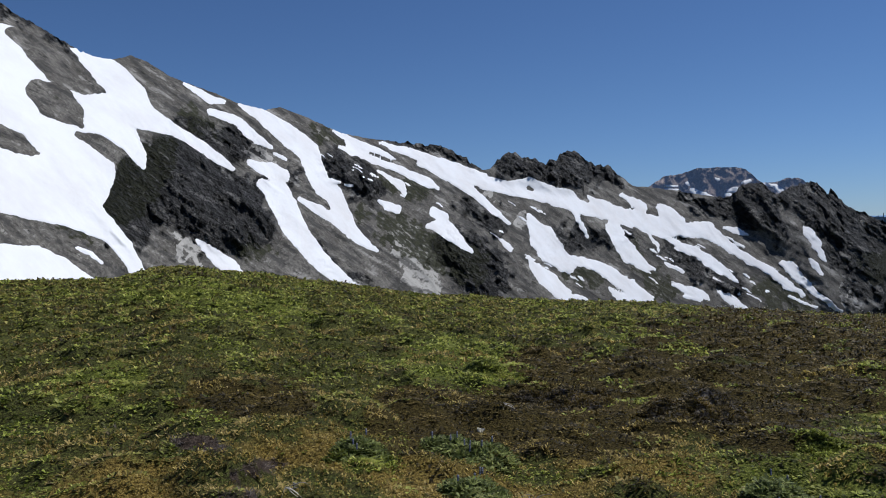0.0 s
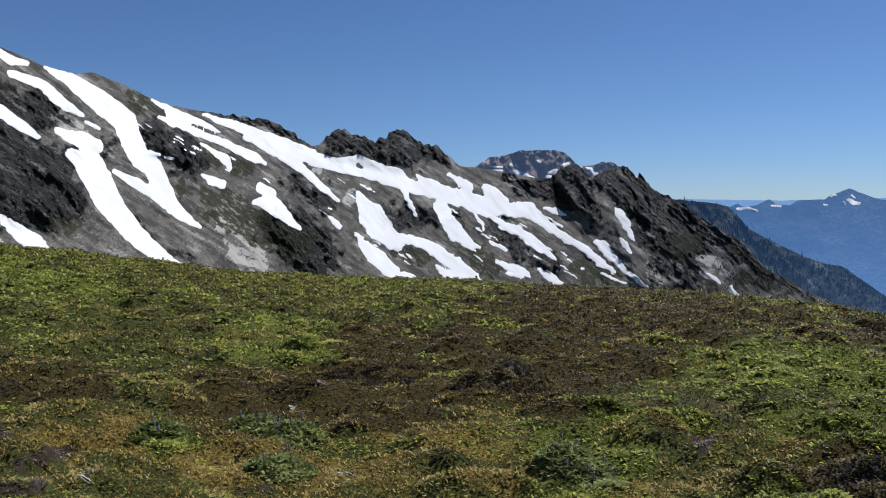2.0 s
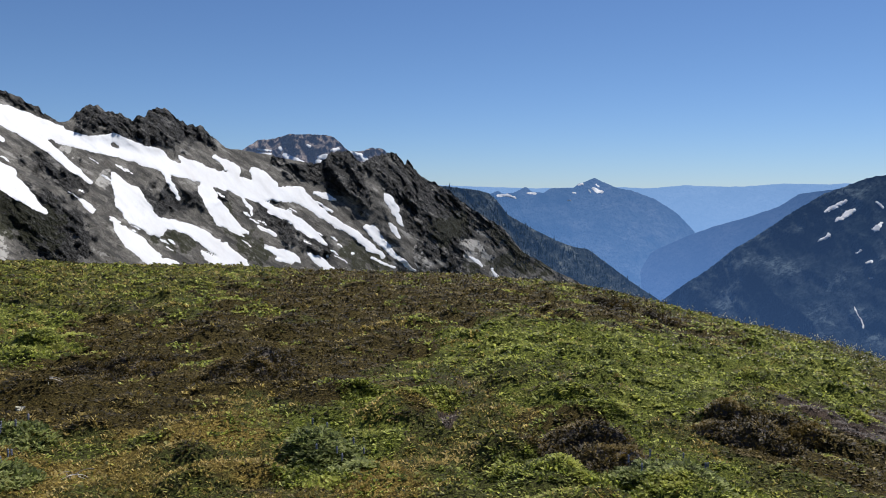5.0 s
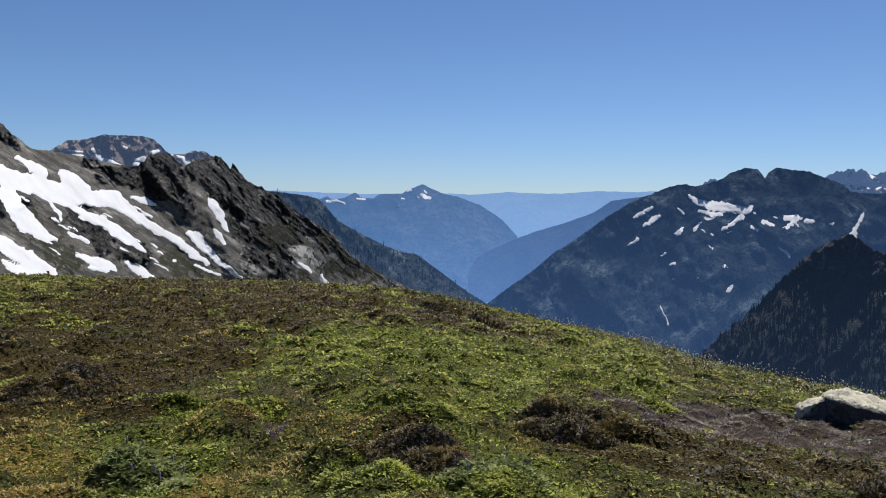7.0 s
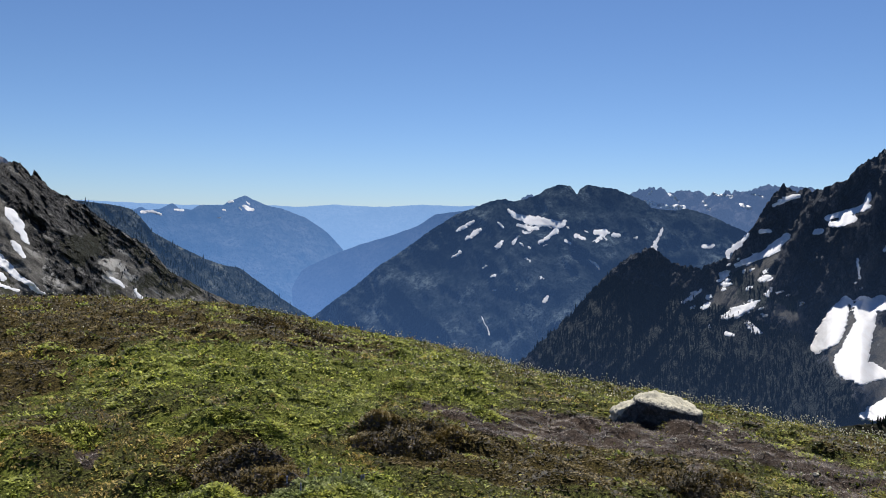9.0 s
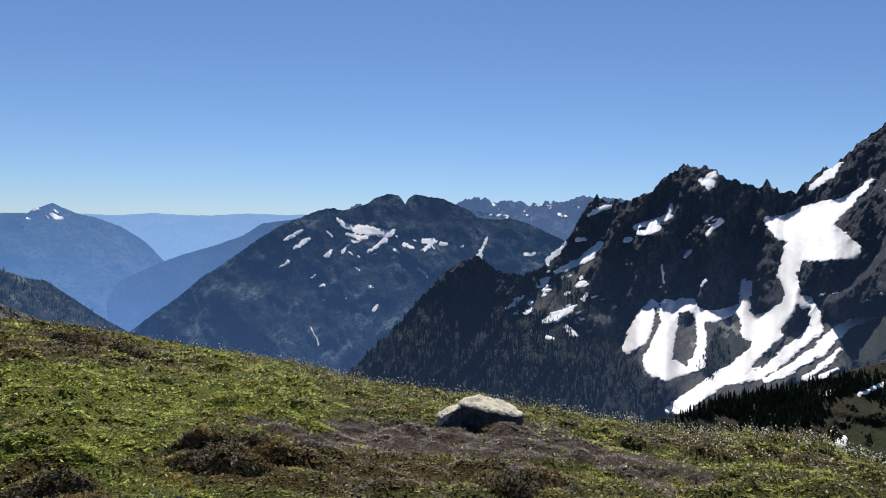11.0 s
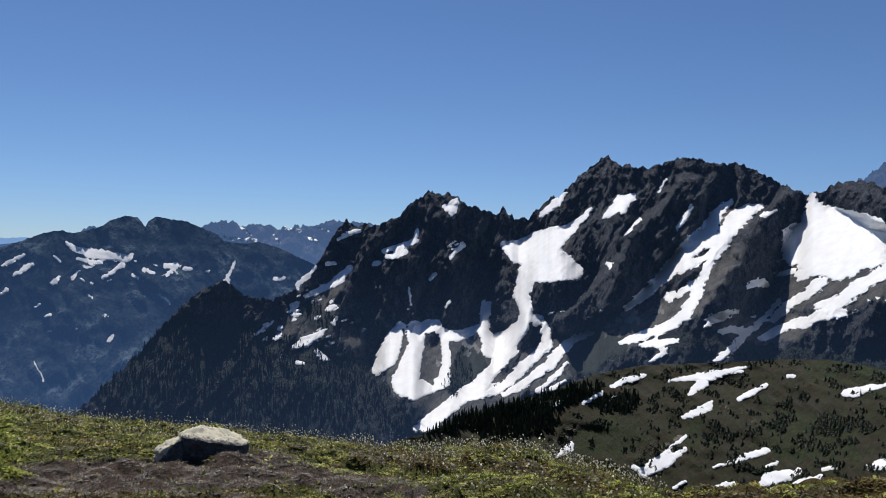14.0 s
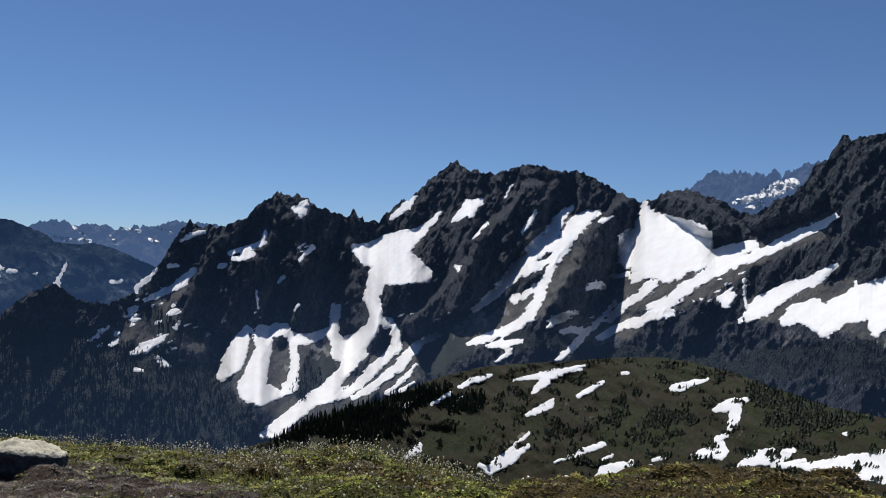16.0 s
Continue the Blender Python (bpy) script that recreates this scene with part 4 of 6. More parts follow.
SPECKS = [[(55.82, -0.49, 0.79), (58.08, -1.01, 0.98), (59.61, -0.98, 0.71)], [(61.92, -0.93, 0.63), (63.87, -1.20, 0.71), (65.82, -0.84, 0.47)], [(51.81, -1.52, 0.55), (53.98, -1.10, 0.55)], [(60.37, -0.57, 0.31)], [(57.35, -2.18, 0.55), (55.11, -2.60, 0.39)], [(66.66, -3.18, 0.31), (54.42, -4.89, 0.47)]]
left = 18
while left:
    a, e = rng.uniform(48, 70), rng.uniform(-7, 3)
    if strokes(np.array(a), np.array(e), SPECKS) > 0:
        n = rng.uniform(0.08, 0.35)
        up = rng.choice([0.45, -0.35])
        snow_patch(big, [[(a, e, 0.03), (a + n * 0.5, e + n * up * 0.5, rng.uniform(0.04, 0.08)), (a + n, e + n * up, 0.03)]], "snow patches on the wooded mountain", cell=0.03, lift=0.03, label="thin streak of snow on the wooded mountain")
        left -= 1

# the dark range: wooded spur, first peak, snow couloir, main peak, basin and the ridge at its end
DARK_SNOW = []
DARK_SNOW.append([[(77.93, -4.79, 0.31), (77.56, -5.56, 0.57), (76.98, -6.91, 0.65), (76.34, -7.74, 0.27)], [(78.98, -4.98, 0.57), (78.92, -6.14, 0.57), (78.64, -7.29, 0.65), (78.28, -8.62, 0.88), (78.87, -9.38, 0.38)], [(79.75, -4.78, 0.42), (80.33, -4.58, 0.31), (80.93, -5.35, 0.19), (81.15, -6.89, 0.23), (80.99, -8.43, 0.34), (80.02, -8.89, 0.34), (78.86, -9.00, 0.65)], [(80.33, -4.77, 0.23), (81.12, -5.27, 0.31), (81.90, -5.34, 0.31), (82.88, -4.94, 0.23), (83.54, -4.54, 0.11)], [(78.09, -4.98, -0.15), (78.26, -5.95, -0.27), (77.75, -7.29, -0.19), (77.38, -7.74, -0.11)], [(80.35, -5.43, -0.31), (80.10, -6.90, -0.61), (79.93, -8.13, -0.50), (80.22, -8.73, -0.11)]])
DARK_SNOW.append([[(85.12, 0.98, 0.31), (86.12, 0.60, 0.80), (87.68, 1.02, 1.03), (88.46, 1.62, 0.73), (89.63, 2.23, 0.23), (90.40, 3.03, 0.15), (90.90, 3.58, 0.08)], [(88.88, -0.14, 0.80), (89.87, -0.71, 0.50), (88.11, -0.74, 0.69), (86.73, -0.77, 0.69)], [(86.54, -1.36, 0.57), (86.25, -2.35, 0.50), (86.58, -3.32, 0.38), (86.67, -3.90, 0.38)], [(83.82, -3.17, 0.27), (83.76, -4.15, 0.31), (83.66, -4.93, 0.31), (84.07, -5.70, 0.46)], [(84.27, -6.09, 0.69), (85.44, -5.48, 0.65), (86.40, -4.49, 0.42), (86.58, -3.71, 0.31)], [(85.46, -6.65, 0.77), (84.50, -7.82, 0.61), (83.34, -8.79, 0.46), (82.37, -9.37, 0.42), (81.22, -10.32, 0.42), (80.26, -11.00, 0.42), (79.49, -11.45, 0.27)]])
DARK_SNOW[-1] += [[(79.11, -11.63, 0.19), (80.47, -11.64, 0.27), (81.06, -11.83, 0.11)], [(87.38, -4.09, 0.34), (87.98, -4.85, 0.31), (88.11, -5.71, 0.31), (87.22, -6.62, 0.27), (86.26, -7.60, 0.27), (85.30, -8.57, 0.23), (84.13, -9.16, 0.23), (82.77, -9.48, 0.23)], [(84.43, -4.14, -0.46), (85.21, -4.05, -0.65), (85.80, -3.65, -0.34)], [(87.58, -4.55, -0.19), (87.01, -5.65, -0.34), (86.05, -6.83, -0.34), (84.90, -8.08, -0.34), (84.20, -8.70, -0.11)]]
DARK_SNOW.append([[(91.30, -4.78, 0.11), (89.94, -5.28, 0.19), (88.98, -6.19, 0.31), (88.21, -7.17, 0.34), (87.05, -8.04, 0.23), (86.09, -8.83, 0.19), (85.11, -9.23, 0.11)]])
DARK_SNOW.append([[(89.46, -6.95, 0.08), (88.81, -7.74, 0.15), (88.04, -8.52, 0.19), (87.46, -8.99, 0.11)]])
DARK_SNOW.append([[(89.33, -8.15, 0.08), (88.44, -8.78, 0.15)]])
DARK_SNOW.append([[(91.76, 3.04, 0.08), (92.53, 3.64, 0.27), (93.03, 4.23, 0.34), (93.68, 4.43, 0.19)], [(93.04, 3.53, 0.19), (93.30, 4.04, 0.19)]])
DARK_SNOW.append([[(87.45, 3.06, 0.08), (88.03, 3.58, 0.23), (88.61, 4.10, 0.27), (89.11, 4.65, 0.11)]])
DARK_SNOW.append([[(99.95, 4.07, 0.11), (99.14, 3.30, 0.31), (98.56, 2.15, 0.46), (97.55, 1.17, 0.54), (97.00, 0.39, 0.57), (96.06, -0.59, 0.42), (95.12, -1.58, 0.31), (94.36, -2.37, 0.23), (93.41, -3.05, 0.11)], [(101.79, 3.80, 0.15), (101.06, 3.50, 0.38), (100.33, 2.92, 0.54), (99.79, 2.16, 0.46), (99.43, 1.20, 0.38), (98.88, 0.62, 0.23), (97.76, 0.02, 0.19), (96.82, -0.58, 0.15)], [(98.49, 1.57, 0.46), (99.23, 1.77, 0.31)]])
DARK_SNOW.append([[(99.25, 0.62, 0.11), (98.59, -0.08, 0.23), (98.33, -0.93, 0.23), (97.03, -1.92, 0.19), (96.09, -2.33, 0.23)], [(98.15, -1.51, 0.23), (97.72, -2.48, 0.31), (97.13, -3.46, 0.34), (96.49, -4.05, 0.34), (95.17, -4.67, 0.27), (93.83, -5.17, 0.23), (93.06, -5.43, 0.11)]])
DARK_SNOW.append([[(100.41, -3.05, 0.11), (99.67, -3.38, 0.19), (98.93, -3.70, 0.31), (98.64, -4.02, 0.15)]])
DARK_SNOW.append([[(99.50, -4.37, 0.15), (100.42, -4.26, 0.23), (101.16, -4.38, 0.19), (100.62, -5.04, 0.23), (99.89, -5.83, 0.19), (99.16, -6.42, 0.15)], [(101.16, -4.38, 0.19), (101.88, -3.75, 0.15), (102.59, -2.90, 0.11), (103.02, -2.33, 0.11)]])
DARK_SNOW.append([[(94.41, -5.54, 0.08), (95.56, -5.42, 0.27), (96.70, -5.19, 0.11)]])
DARK_SNOW.append([[(95.95, -5.87, 0.15), (95.12, -6.59, 0.11)]])
DARK_SNOW.append([[(104.90, 4.31, 0.23), (105.01, 3.68, 0.46), (105.37, 2.75, 1.07), (106.77, 2.02, 1.45), (107.96, 1.84, 1.30), (106.44, 0.54, 1.38), (105.05, 0.52, 1.07), (104.50, 1.63, 0.84), (104.04, 2.00, 0.73), (103.81, 0.69, 0.61)], [(108.14, 0.75, 0.77), (109.48, 0.88, 0.50), (110.78, 1.32, 0.42), (111.74, 1.76, 0.27)], [(104.35, -0.61, 0.34)], [(116.60, 3.54, 0.11), (115.86, 3.04, 0.19), (115.05, 2.68, 0.23), (114.06, 2.17, 0.27), (112.89, 1.50, 0.27), (111.70, 0.93, 0.27), (110.66, 0.55, 0.27), (109.44, -0.04, 0.31), (108.20, -0.82, 0.34), (107.13, -1.68, 0.34), (106.41, -2.38, 0.31), (105.32, -3.18, 0.27), (104.22, -3.79, 0.19)]])
DARK_SNOW[-1] += [[(102.71, -3.46, 0.19), (103.45, -2.67, 0.23), (104.56, -1.87, 0.23), (105.47, -1.08, 0.31)], [(101.98, -4.83, 0.15), (102.91, -4.22, 0.19), (104.22, -3.60, 0.23), (105.69, -3.17, 0.19), (106.79, -2.94, 0.15)], [(105.31, -2.61, 0.15), (106.77, -1.99, 0.23)], [(106.39, -1.25, -0.46), (105.67, -1.65, -0.31), (106.93, -0.78, -0.19)]]
DARK_SNOW.append([[(109.82, -1.89, 0.19), (110.35, -1.69, 0.34), (110.18, -2.25, 0.23)]])
DARK_SNOW.append([[(111.31, -0.55, 0.11), (111.32, -1.47, 0.11), (111.47, -2.39, 0.08)]])
DARK_SNOW.append([[(111.58, -2.93, 0.34), (112.26, -2.36, 0.57), (113.27, -1.59, 0.50), (114.43, -0.93, 0.34), (115.58, -0.43, 0.23), (116.22, 0.12, 0.15), (116.70, 0.48, 0.08)]])
DARK_SNOW.append([[(111.27, -2.95, 0.11), (111.07, -3.32, 0.11)]])
DARK_SNOW.append([[(113.80, -3.20, 0.27), (114.46, -2.63, 0.54), (115.44, -2.58, 0.84), (116.10, -3.09, 0.77), (117.05, -2.34, 0.80), (118.30, -1.76, 1.03), (119.47, -1.54, 1.22), (120.44, -1.50, 1.30)], [(116.11, -3.87, 0.19)], [(119.09, -3.11, 0.54), (118.94, -3.64, 0.19)]])
DARK_SNOW.append([[(117.82, -0.55, 0.11), (117.86, -0.90, 0.11)]])
DARK_SNOW.append([[(101.16, -1.39, 0.15), (101.91, -1.18, 0.27), (102.22, -1.29, 0.11)]])
DARK_SNOW.append([[(102.85, -0.58, 0.15), (103.86, -0.36, 0.15)]])
DARK_SNOW.append([[(80.76, 3.64, 0.08), (81.27, 3.49, 0.31), (81.53, 3.97, 0.23)], [(81.28, 3.06, 0.11)]])
DARK_SNOW.append([[(76.95, 0.04, 0.15), (77.52, 0.25, 0.23), (78.10, 0.45, 0.19)], [(76.75, 0.51, 0.19), (77.90, 0.84, 0.15), (78.86, 1.25, 0.15), (78.96, 1.95, 0.08)]])
DARK_SNOW.append([[(76.00, -0.44, 0.15), (76.38, -0.36, 0.11)]])
DARK_SNOW.append([[(72.79, -0.49, 0.15), (73.28, -0.48, 0.11)]])
DARK_SNOW.append([[(70.85, -1.40, 0.15), (71.32, -1.20, 0.31), (71.79, -0.74, 0.23)], [(70.79, -1.97, 0.08)]])
DARK_SNOW.append([[(73.51, 1.21, 0.11), (74.25, 1.61, 0.15), (74.93, 1.86, 0.11)]])
DARK_SNOW.append([[(71.36, -2.72, 0.11), (72.27, -2.33, 0.19), (73.01, -1.94, 0.19), (73.56, -1.55, 0.31), (73.93, -1.17, 0.23), (74.41, -0.70, 0.11)]])
DARK_SNOW.append([[(72.86, -3.66, 0.15), (73.34, -3.39, 0.11)]])
DARK_SNOW.append([[(70.46, -3.48, 0.19), (70.82, -3.29, 0.15)]])
DARK_SNOW.append([[(70.47, -4.08, 0.11), (71.02, -3.97, 0.11)]])
DARK_SNOW.append([[(70.70, -6.19, 0.15), (71.24, -5.93, 0.27), (71.97, -5.56, 0.27), (72.52, -5.18, 0.15)]])
DARK_SNOW.append([[(72.18, -6.50, 0.15), (72.56, -6.88, 0.19), (72.93, -7.07, 0.11)]])
DARK_SNOW.append([[(73.25, -4.61, 0.15), (73.47, -4.23, 0.11)]])
DARK_SNOW.append([[(67.97, -5.34, 0.08), (68.68, -4.90, 0.11), (69.21, -4.49, 0.08)]])
DARK_SNOW.append([[(69.69, -4.91, 0.15), (69.79, -4.87, 0.11)]])
DARK_SNOW.append([[(69.23, -5.65, 0.08), (69.59, -5.54, 0.15)]])
DARK_SNOW.append([[(70.90, -7.23, 0.11), (71.27, -7.31, 0.08)]])
DARK_SNOW.append([[(69.80, -6.77, 0.08), (69.87, -6.88, 0.11)]])
DARK_SNOW.append([[(79.88, -1.47, 0.08), (80.26, -1.07, 0.11)]])
DARK_SNOW.append([[(81.33, 0.04, 0.08), (81.71, 0.60, 0.11), (82.10, 1.00, 0.19)]])
DARK_SNOW.append([[(81.27, -3.01, 0.11), (81.01, -3.33, 0.08)]])
DARK_SNOW.append([[(78.42, -2.07, 0.06), (78.60, -3.24, 0.06)]])
DARK_SNOW.append([[(92.20, -0.20, 0.19), (92.43, -0.04, 0.11)]])
DARK_SNOW.append([[(97.52, 3.79, 0.11), (97.15, 3.10, 0.15), (96.59, 2.24, 0.08)]])
DARK_SNOW.append([[(94.21, 2.95, 0.11), (93.22, 1.89, 0.06)]])
DARK_SNOW.append([[(95.86, 5.60, 0.08), (95.41, 4.82, 0.06)]])
DARK_SNOW.append([[(101.98, 3.23, 0.15), (102.70, 3.50, 0.08)]])
dark = Slope(snow=DARK_SNOW, crest=[(44, -14)] + [(53.35, -13.60), (54.90, -11.84), (56.44, -10.45), (57.98, -9.12), (59.50, -7.63), (61.00, -6.03), (62.29, -4.43), (63.40, -3.24), (64.32, -2.51), (65.24, -1.95), (65.79, -1.70), (66.35, -1.99)] + [(67.24, -2.77), (69.01, -2.93), (70.77, -2.29), (71.54, -1.49), (72.48, 0.11), (72.85, 0.90), (73.41, 1.90), (73.98, 2.61), (74.38, 2.31), (74.97, 2.12), (75.35, 2.33), (75.75, 2.14), (76.32, 2.27), (77.66, 2.95), (78.59, 3.93), (79.71, 4.75), (80.29, 4.53), (81.23, 4.54), (82.37, 3.86), (83.49, 3.42), (84.42, 3.24), (84.77, 3.62), (85.14, 3.43), (85.70, 2.87)]
    + [(86.23, 2.99), (86.60, 2.77), (87.12, 3.44), (88.15, 4.37), (88.84, 4.56), (89.52, 5.29), (90.52, 6.18), (91.35, 6.88), (92.01, 7.22), (92.35, 6.79), (93.18, 6.59), (94.32, 6.35)] + [(95.08, 6.45), (95.83, 6.83), (97.51, 7.00), (98.80, 6.72), (100.61, 6.51), (101.69, 6.01), (102.76, 5.44), (103.46, 5.06), (104.33, 4.61)]
    + [(104.83, 4.55), (105.56, 4.82), (106.48, 5.27), (107.75, 5.38), (108.66, 5.00), (109.37, 4.81), (110.27, 4.25), (111.32, 3.70), (112.18, 3.88), (112.86, 4.42), (114.03, 4.96), (114.69, 5.48), (115.33, 6.65), (116.14, 7.23), (116.62, 7.91), (116.93, 8.60), (117.57, 8.39), (118.82, 8.57), (119.37, 8.64)] + [(124, 10.5), (135, 14)],
    far=[(44, 1700), (62, 1750), (70, 2000), (78, 2300), (86, 2600), (92, 2500), (104, 2500), (110, 2000), (118, 1500), (135, 1200)],
    steep=[(44, 1.8), (62, 1.7), (70, 1.15), (80, 0.76), (100, 0.72), (108, 0.88), (116, 1.15), (135, 1.15)],
    foot=[(44, -26), (82, -22), (90, -14), (135, -14)], jag=0.11, jag_size=0.35, relief=0.45, grain=(1.15, 2.6), lean=-0.45, seed=31, drift=28.0,
    scree=[[(77.76, -5.46, 0.98), (78.59, -7.77, 1.77), (80.18, -9.28, 1.18)], [(82.88, -6.95, 1.57), (80.92, -6.97, 1.18), (84.50, -9.22, 1.18), (80.22, -10.99, 0.79)], [(86.81, -6.86, 0.79), (89.53, -6.79, 1.38), (92.21, -5.16, 1.18), (94.86, -4.12, 0.98), (98.19, -2.30, 0.79), (100.33, 0.77, 0.55)], [(87.99, -7.60, 0.79), (85.28, -9.20, 0.63)], [(87.07, 0.56, 1.18), (89.01, 1.38, 0.79)], [(106.23, 1.22, 1.97), (104.23, -1.74, 1.18), (107.90, -1.27, 1.18), (110.74, 0.22, 0.79)], [(100.40, -4.48, 1.18), (103.91, -3.95, 0.79)], [(72.35, -3.95, 1.18), (70.12, -5.10, 0.79), (73.83, -1.63, 0.47)], [(74.67, -5.48, 0.79)], [(97.40, 1.49, 0.79), (100.66, 3.03, 0.71)]] + [[(112.10, -2.55, 0.79), (114.78, -1.72, 0.98), (117.37, -1.97, 1.57), (120.46, -3.21, 1.57)], [(110.67, 0.73, 0.79), (116.03, 2.97, 0.63)]],
    ribs=[[(97.35, 4.73, 1.10), (96.82, 3.21, 1.42), (94.70, 1.27, 1.34), (93.86, -0.49, 1.26), (91.78, -2.47, 1.02), (89.49, -4.28, 0.71)], [(103.64, 4.43, 0.47), (103.06, 3.22, 0.87), (101.82, 1.54, 1.10), (101.49, -0.33, 1.26), (99.83, -2.25, 1.18)], [(107.02, 4.39, 0.71), (108.82, 3.37, 0.94), (110.10, 2.84, 0.63)]] + [[(112.02, 3.14, 0.31), (112.86, 4.06, 0.79), (114.70, 4.77, 1.18)]], scale=1.1, cliff_base=1.0,
    green=[[(55.09, -3.86, 0.79), (59.93, -6.78, 3.15), (66.86, -6.95, 2.36), (74.74, -8.91, 1.97), (65.17, -11.27, 2.36), (77.09, -10.81, 1.57)], [(71.59, -3.96, 0.71), (74.66, -4.90, 0.55)], [(82.70, -7.53, 1.10), (81.74, -8.88, 0.39)], [(90.31, -6.76, 1.18), (92.60, -5.54, 0.79)], [(94.87, -5.07, 0.55), (99.32, -4.90, 0.47)], [(77.87, -10.62, 0.55)], [(68.58, -2.45, 0.47)]] + [[(99.70, -5.6, 0.5), (107.18, -6.0, 0.6), (110.75, -6.4, 0.7), (113.0, -5.9, 0.8), (117.5, -5.2, 1.0), (120.49, -5.6, 1.4)]],
    pale=[[(91.82, -4.41, 0.31), (94.10, -3.57, 0.31)], [(82.48, -6.18, 0.71)], [(80.53, -6.98, 0.39)], [(90.30, -5.99, 0.47)], [(95.60, -2.95, 0.31)]] + [[(114.15, -4.26, 0.55), (113.50, -6.10, 0.39)], [(119.26, -3.62, 0.55)]],
)
dark.rough, dark.rib_depth, dark.rib_soft, dark.flute, dark.grow = 0.05, 0.06, 0.35, 62.0, 0.075
dark.fray = table([(44, 0.07), (88, 0.085), (98, 0.12), (120, 0.10)])
dark.terrace(0.28, 1.5)
# the rock of this range glows faintly, as painted haze
tagged(new("hazed_mountain_range", dark.mesh("mountain_range", 44, 135, 1060, 155, RANGE_ROCK, 0.06)), "dark jagged rock range with snowfields and a wooded spur", "mountain", kind="structure")
GROUP = "snow patches on the dark range"
for lines in DARK_SNOW:
    snow_patch(dark, lines, GROUP, label="bright snowfield lying in the dark rock range", cell=0.05, lift=0.24)

SPECKS = [[(68.64, -5.10, 0.98), (71.58, -3.19, 1.18), (73.11, -3.95, 1.18), (72.41, -6.63, 0.63)], [(74.66, -5.10, 0.63)], [(76.89, -0.41, 0.55)], [(81.57, 0.46, 0.71)], [(78.51, -3.51, 0.39), (80.85, -3.28, 0.31)], [(87.93, -3.73, 0.31), (91.80, -3.63, 0.31)]] + [[(99.68, -4.34, 0.55), (105.33, -3.18, 0.79), (108.93, -1.55, 0.79), (112.40, 0.76, 0.55)]]
left = 60
while left:
    a, e = rng.uniform(66, 120), rng.uniform(-7, 4)
    if strokes(np.array(a), np.array(e), SPECKS) > 0:
        n = rng.uniform(0.08, 0.4)
        snow_patch(dark, [[(a, e, 0.04), (a + n * 0.5, e + n * 0.25, rng.uniform(0.05, 0.10)), (a + n, e + n * 0.5, 0.04)]], "snow patches on the dark range", cell=0.04, label="thin remnant of snow among dark rocks")
        left -= 1

# icy peaks behind the end of the range
icy = Slope(crest=[(105.20, 4.44), (107.03, 5.01), (108.28, 5.94), (109.17, 6.49), (110.23, 6.36), (110.93, 6.46), (111.98, 6.33), (112.49, 6.18), (113.00, 6.67), (113.51, 6.16), (114.01, 6.58), (114.67, 6.85), (115.66, 7.07), (116.63, 6.86), (118.22, 6.46)],
    far=[(0, 3300), (150, 3300)], steep=[(0, 0.9), (150, 0.9)], foot=[(0, 1), (150, 1)], jag=0.16, jag_size=0.3, relief=0.6, grain=(0.9, 1.5), cliff_base=0.9, seed=41)
icy.rough, icy.fray = 0.05, table([(0, 0.03), (120, 0.03)])
tagged(new("backdrop_icy_peaks", icy.mesh("icy_peaks", 104, 121, 240, 60, FAR_RANGE, 0.04)), "distant jagged peaks with a small white glacier", "mountain", kind="structure")
for lines in ([[(110.61, 4.51, 0.16), (112.00, 4.79, 0.24), (113.02, 5.33, 0.47), (114.19, 5.67, 0.35)]], [[(111.32, 3.99, 0.20), (112.35, 4.35, 0.20)]]):
    snow_patch(icy, lines, "snow patches on the icy peaks", label="white glacier between distant jagged peaks", cell=0.04)

# the knoll across the dip
KNOLL_SNOW = []
KNOLL_SNOW.append([[(92.44, -8.41, 0.11), (93.34, -8.00, 0.23), (94.70, -7.54, 0.11)]])
KNOLL_SNOW.append([[(90.63, -9.59, 0.11), (91.40, -9.12, 0.15), (91.98, -8.80, 0.08)]])
KNOLL_SNOW.append([[(92.08, -9.67, 0.15), (92.46, -9.28, 0.11), (92.85, -9.04, 0.08)]])
KNOLL_SNOW.append([[(88.40, -9.82, 0.08), (88.87, -9.73, 0.19), (89.44, -9.35, 0.15), (89.95, -9.03, 0.08)]])
KNOLL_SNOW.append([[(96.26, -7.83, 0.08), (97.81, -7.55, 0.19), (98.97, -7.32, 0.34), (99.92, -7.01, 0.19), (101.06, -6.66, 0.08)], [(98.40, -7.83, 0.34), (97.83, -8.43, 0.19), (97.56, -8.63, 0.08)]])
KNOLL_SNOW.append([[(97.28, -10.15, 0.15), (98.05, -9.74, 0.27), (98.81, -9.33, 0.27), (99.00, -9.06, 0.11)]])
KNOLL_SNOW.append([[(100.61, -8.76, 0.11), (101.47, -8.27, 0.19), (102.34, -7.74, 0.11)]])
KNOLL_SNOW.append([[(100.42, -7.07, 0.06), (100.88, -6.93, 0.10)]])
KNOLL_SNOW.append([[(106.87, -7.98, 0.15), (107.59, -7.67, 0.27), (108.48, -7.36, 0.15), (109.08, -7.14, 0.08)], [(107.05, -7.78, 0.19), (107.23, -7.73, 0.19)]])
KNOLL_SNOW.append([[(109.68, -9.07, 0.23), (110.28, -8.84, 0.34), (110.97, -8.50, 0.31), (111.66, -8.27, 0.11)], [(110.91, -8.97, 0.38), (110.81, -9.70, 0.27), (110.54, -10.15, 0.15)]])
